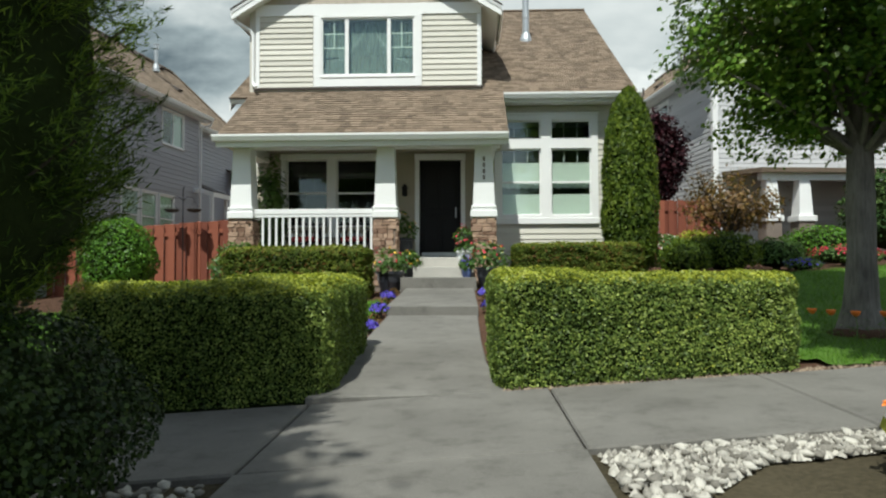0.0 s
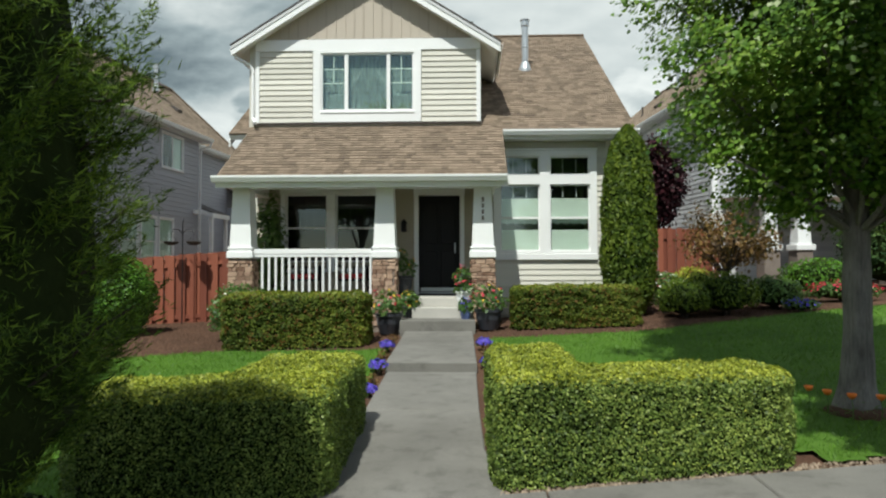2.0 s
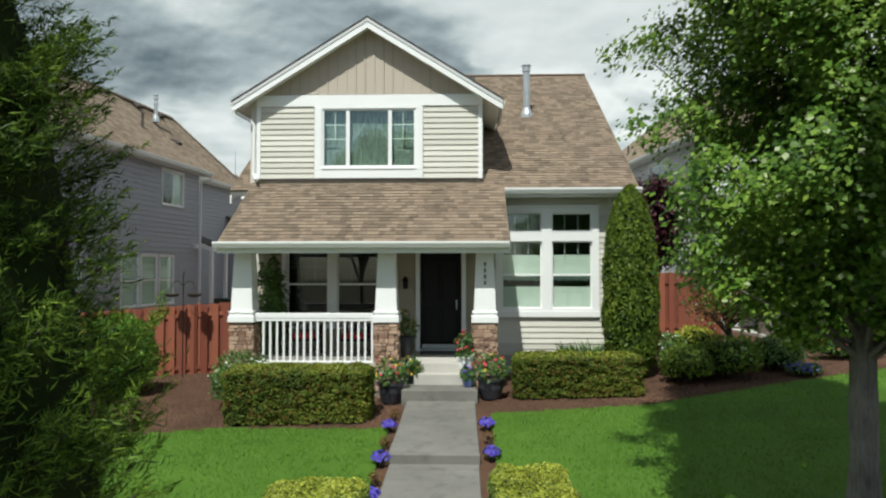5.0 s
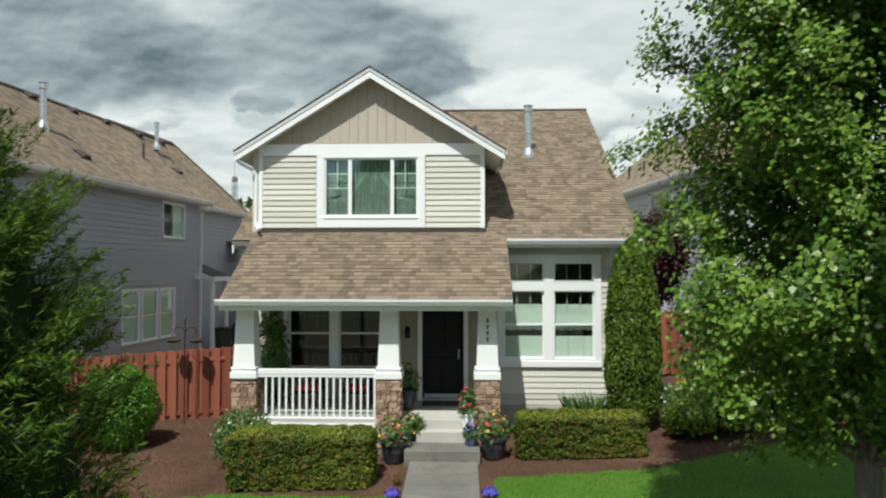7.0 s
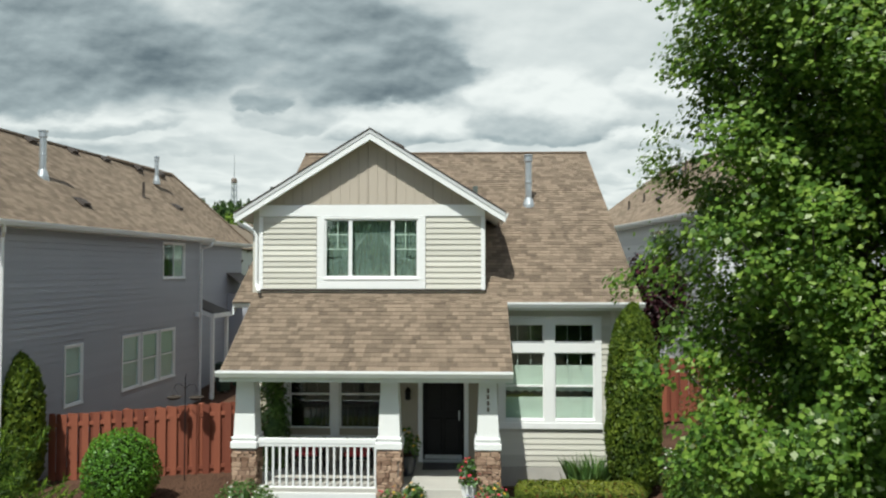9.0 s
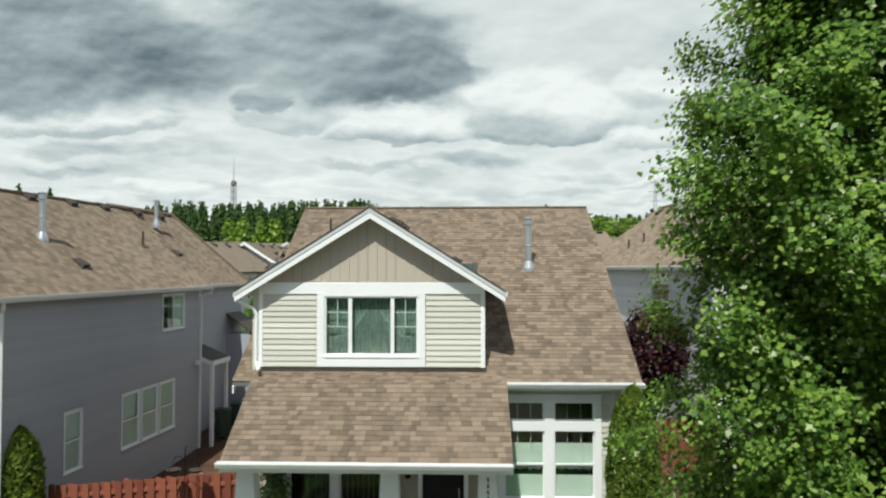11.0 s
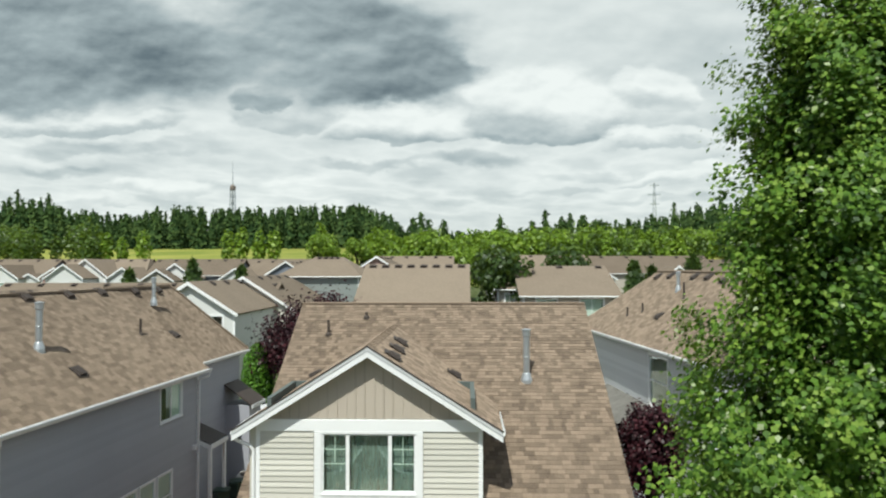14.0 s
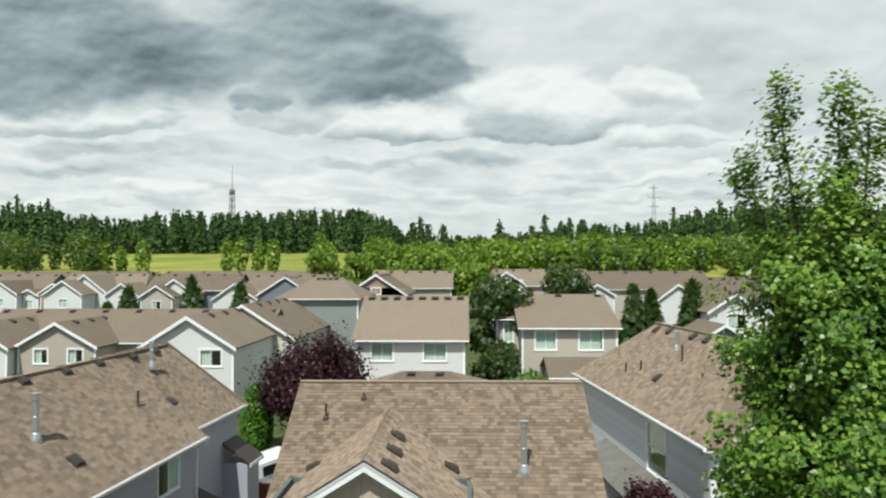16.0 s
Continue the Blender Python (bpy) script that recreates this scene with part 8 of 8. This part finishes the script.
broad_tree("shade_tree", "light green tree among the far roofs", -24.0, 116, 11.0, 3.5, "far_leaf", 0.6, 1800, 238)
broad_tree("shade_tree", "light green tree among the far roofs", -17.5, 112, 11.2, 3.2, "far_leaf", 0.6, 1800, 239)

# ---------------------------------------------------------------- the wood and the meadow's edge
rng = np.random.default_rng(300)
wood = bmesh.new()
spray_p, spray_n = [], []


def needles(x, y, z, h, r, n):
    """Ragged boughs over a fir's outline."""
    s = rng.uniform(0.02, 1.0, n)
    a = rng.uniform(0, 2 * math.pi, n)
    q = r * ((1 - s) ** 0.8 + 0.05) * rng.uniform(0.75, 1.25, n)
    spray_p.append(np.stack([x + q * np.cos(a), y + q * np.sin(a), z + s * h], 1))
    spray_n.append(np.stack([np.cos(a), np.sin(a), 0.6 + 0 * a], 1))


# bearing (tangent), top height (tangent over the eye at full height), spread of heights
WOOD = ((-0.70, 0.070, 0.022), (-0.63, 0.078, 0.022), (-0.58, 0.060, 0.012), (-0.50, 0.052, 0.012), (-0.43, 0.064, 0.014), (-0.36, 0.060, 0.012), (-0.28, 0.062, 0.012), (-0.22, 0.066, 0.010), (-0.15, 0.064, 0.008), (-0.11, 0.052, 0.008),
        (-0.085, 0.026, 0.004), (0.02, 0.024, 0.006), (0.10, 0.030, 0.01), (0.16, 0.046, 0.014), (0.22, 0.040, 0.012), (0.28, 0.046, 0.012), (0.34, 0.062, 0.014), (0.40, 0.068, 0.014), (0.50, 0.07, 0.015), (0.75, 0.07, 0.015))
for k in range(1450):
    u = rng.uniform(-0.82, 0.85)
    D = rng.uniform(325, 400)
    base_t = float(np.interp(u, [q[0] for q in WOOD], [q[1] for q in WOOD]))
    spread = float(np.interp(u, [q[0] for q in WOOD], [q[2] for q in WOOD]))
    top = 12.2 + D * (base_t + 0.022 - abs(rng.normal(0, spread * 1.6)))
    z = gz(u * D, D)
    if top - z < 5:
        continue
    broad = min(0.18 * (top - z), 5.0) * rng.uniform(0.7, 1.3)
    cone_tree(wood, rng, u * D, D, z - 1, top - z + 1, broad * 0.95, 9, 9)
    needles(u * D, D, z - 1, top - z + 1, broad, 62)
for u, t, r in ((-0.675, 0.100, 4.5), (-0.663, 0.110, 4.0), (-0.640, 0.095, 4.5), (-0.616, 0.104, 5.0), (-0.56, 0.078, 4.0), (-0.555, 0.070, 3.5), (-0.500, 0.072, 3.5), (-0.454, 0.083, 4.5), (-0.425, 0.074, 4.0), (-0.388, 0.081, 3.5), (-0.345, 0.074, 3.5),
                (-0.300, 0.080, 3.5), (-0.255, 0.082, 3.5), (-0.205, 0.084, 3.5), (-0.165, 0.080, 3.5), (-0.130, 0.070, 3.5), (-0.075, 0.064, 5.0), (-0.064, 0.073, 5.5), (-0.052, 0.062, 4.5), (-0.031, 0.062, 4.0), (0.051, 0.069, 4.5), (0.098, 0.060, 4.0), (0.117, 0.074, 4.5),
                (0.140, 0.066, 4.0), (0.153, 0.070, 4.0), (0.172, 0.068, 4.5), (0.270, 0.070, 4.0), (0.301, 0.085, 4.5), (0.334, 0.085, 4.5), (0.367, 0.095, 5.0), (0.40, 0.090, 5.0), (0.43, 0.085, 5.0)):
    D = 322
    top = 12.2 + D * t
    z = gz(u * D, D)
    cone_tree(wood, rng, u * D, D, z - 1, top - z + 1, r * 0.8, 11, 10)
    needles(u * D, D, z - 1, top - z + 1, r, 160)
single("fir_boughs", leaves(np.concatenate(spray_p), np.concatenate(spray_n), 1.5, OVAL, 302, 0.5, 0.5, 0.5, np.concatenate(spray_n)), "fir", "dark green ragged boughs of the fir wood", "woods", kind="stuff")
single("far_wood", wood, "fir", "dark green fir wood along the meadow's far edge", "woods", kind="stuff")

belt_p, belt_n, dim_p, dim_n = [], [], [], []
for k in range(430):
    u = rng.uniform(-0.80, 0.85) if k < 240 else rng.uniform(-0.12, 0.62)
    if -0.535 < u < -0.14 and rng.uniform() < 0.94:
        continue
    D = rng.uniform(165, 215)
    z = gz(u * D, D)
    h = rng.uniform(5.5, 9.0) if u > -0.14 else rng.uniform(6, 11)
    if -0.10 < u < -0.0:
        h *= 0.75
    r = h * rng.uniform(0.22, 0.42)
    p, d = lump_points(rng, (u * D, D, z + h * 0.5), (r, r, h * 0.55), 300, 0.35, 2.0, 0.25)
    (dim_p if u < -0.535 or (u > 0.08 and k % 3 == 0) else belt_p).append(p)
    (dim_n if u < -0.535 or (u > 0.08 and k % 3 == 0) else belt_n).append(d)
for u, h in ((-0.347, 8.6), (-0.327, 9.4), (-0.301, 8.4), (-0.279, 8.8), (-0.528, 8.0), (-0.505, 7.0)):
    D = 175
    z = gz(u * D, D)
    p, d = lump_points(rng, (u * D, D, z + h * 0.45), (h * 0.2, h * 0.2, h * 0.55), 300, 0.2, 2.0, 0.2)
    belt_p.append(p)
    belt_n.append(d)
bp, bn = np.concatenate(belt_p), np.concatenate(belt_n)
single("tree_belt", leaves(bp, bn + [0, 0, 0.4], 1.0, OVAL, 301, 0.6, 0.4), "far_leaf", "light green broadleaf trees before the wood", "woods", kind="stuff")
single("tree_belt", leaves(np.concatenate(dim_p), np.concatenate(dim_n) + [0, 0, 0.4], 1.0, OVAL, 303, 0.6, 0.4), "belt_leaf", "mid green broadleaf trees at the meadow's edge", "woods", kind="stuff")
hill = bmesh.new()
prev = None
for k in range(41):
    x = -120 + k * 14
    top = 66 + 26 * math.exp(-((x - 60) / 60.0) ** 2) + 3 * math.sin(k * 0.9)
    a, b = hill.verts.new((x, 2400, 0)), hill.verts.new((x, 2400 + 40, top))
    if prev:
        hill.faces.new((prev[0], a, b, prev[1]))
    prev = (a, b)
# the blue of distance haze is painted into the hill's colour
M["haze_hill"] = surface("haze_tinted_hill", (0.13, 0.19, 0.25), (0.17, 0.24, 0.30), 1.0, 0.02, 0.004, 0.0, spec=0.0)
single("backdrop", hill, "haze_hill", "distant hill coloured blue for haze", "hill", kind="structure")


def mast(name, label, x, y, z0, z1, spread, top_w, material, arms=()):
    """A lattice mast: three or four legs, rings and diagonal braces."""
    ob = thing(name, label, "mast", pose(x, y, z0))
    h = z1 - z0
    corners = [(math.cos(a), math.sin(a)) for a in (0.5, 2.07, 3.64, 5.21)]
    for c in corners:
        part("leg", tube(bmesh.new(), [(c[0] * spread, c[1] * spread, 0), (c[0] * top_w, c[1] * top_w, h)], [0.35, 0.25], 5), material, ob)
    n = 9
    for k in range(n):
        s0, s1 = k / n, (k + 1) / n
        w0, w1 = spread + (top_w - spread) * s0, spread + (top_w - spread) * s1
        bm = bmesh.new()
        for c, d in zip(corners, corners[1:] + corners[:1]):
            tube(bm, [(c[0] * w0, c[1] * w0, h * s0), (d[0] * w1, d[1] * w1, h * s1)], [0.14, 0.14], 4)
        part("brace", bm, material, ob)
    for zz, ww in arms:
        part("arm", boxes((-ww, ww, -0.3, 0.3, zz - z0 - 0.3, zz - z0 + 0.3)), material, ob)
    return ob


tw = mast("radio_tower", "grey lattice radio tower rising above the wood", -135.0, 396.0, 22, 57.5, 2.0, 1.3, "steel")
part("platform", lathe(bmesh.new(), [(1.3, 33.0), (1.7, 33.3), (1.7, 35.0), (0.9, 36.0)], (0, 0, 0), 10), "mortar", tw)
part("aerial", tube(bmesh.new(), [(0, 0, 35), (0, 0, 50)], [0.3, 0.12], 6), "steel", tw)
mast("power_pylon", "thin lattice power pylon above the trees", 141.9, 519.0, 19.5, 73, 3.2, 0.5, "steel", ((71, 3.4), (64, 5.0), (57, 3.6)))

# ---------------------------------------------------------------- single pieces: porch shingles and column stones
def porch_shingles():
    v, f = shingles(porch_face, 0.13, 0.16, seed=25, thick=0.006)
    count = len(v) // 6
    quads = np.array([[0, 1, 3, 2], [2, 3, 5, 4]])
    a = v[quads[0]]
    normal = np.cross(a[1] - a[0], a[2] - a[0])
    if normal[1] > 0:
        quads = quads[:, ::-1]
    rest = []
    for k in range(count):
        piece = v[k * 6:k * 6 + 6]
        if k < 300:
            part("shingle", (piece, quads), "shingle_piece", roof)
        else:
            rest.append((piece, quads))
    if rest:
        part("shingle", joined(*rest), "shingle", roof, kind="stuff")


porch_shingles()


def stone_mesh(seed, w, h):
    rng = np.random.default_rng(seed)
    bm = bmesh.new()
    box(bm, -w / 2, w / 2, -0.03, 0.02, -h / 2, h / 2, bevel=0.009)
    for q in bm.verts:
        q.co += Vector(rng.normal(0, 0.0035, 3))
    me = bpy.data.meshes.new("stone")
    bm.to_mesh(me)
    bm.free()
    me.materials.append(M["stone"])
    return me


STONE_SET = [[stone_mesh(10 * i + j, 0.075 + 0.035 * j, 0.042 + 0.02 * i) for j in range(4)] for i in range(3)]
stone_rng = np.random.default_rng(77)
for cx, cy, col in STONES:
    for side in range(3):
        face = Matrix.Translation((cx, cy, 0)) @ Matrix.Rotation(radians((0, 90, -90)[side]), 4, "Z") @ Matrix.Translation((0, -0.205, 0))
        z = 0.62
        while z < 1.84:
            i = int(stone_rng.integers(3))
            hgt = 0.042 + 0.02 * i
            if z + hgt > 1.87:
                break
            x = -0.215
            while x < 0.16:
                j = int(stone_rng.integers(4))
                wid = min(0.075 + 0.035 * j, 0.215 - x)
                ob = new("stone", STONE_SET[i][j])
                ob.parent = col
                ob.matrix_basis = face @ Matrix.Translation((x + wid / 2, stone_rng.normal(0, 0.007), z + hgt / 2)) @ Matrix.Diagonal((wid / (0.075 + 0.035 * j) * 0.96, 1, 1, 1))
                x += wid + 0.004
            z += hgt + 0.005
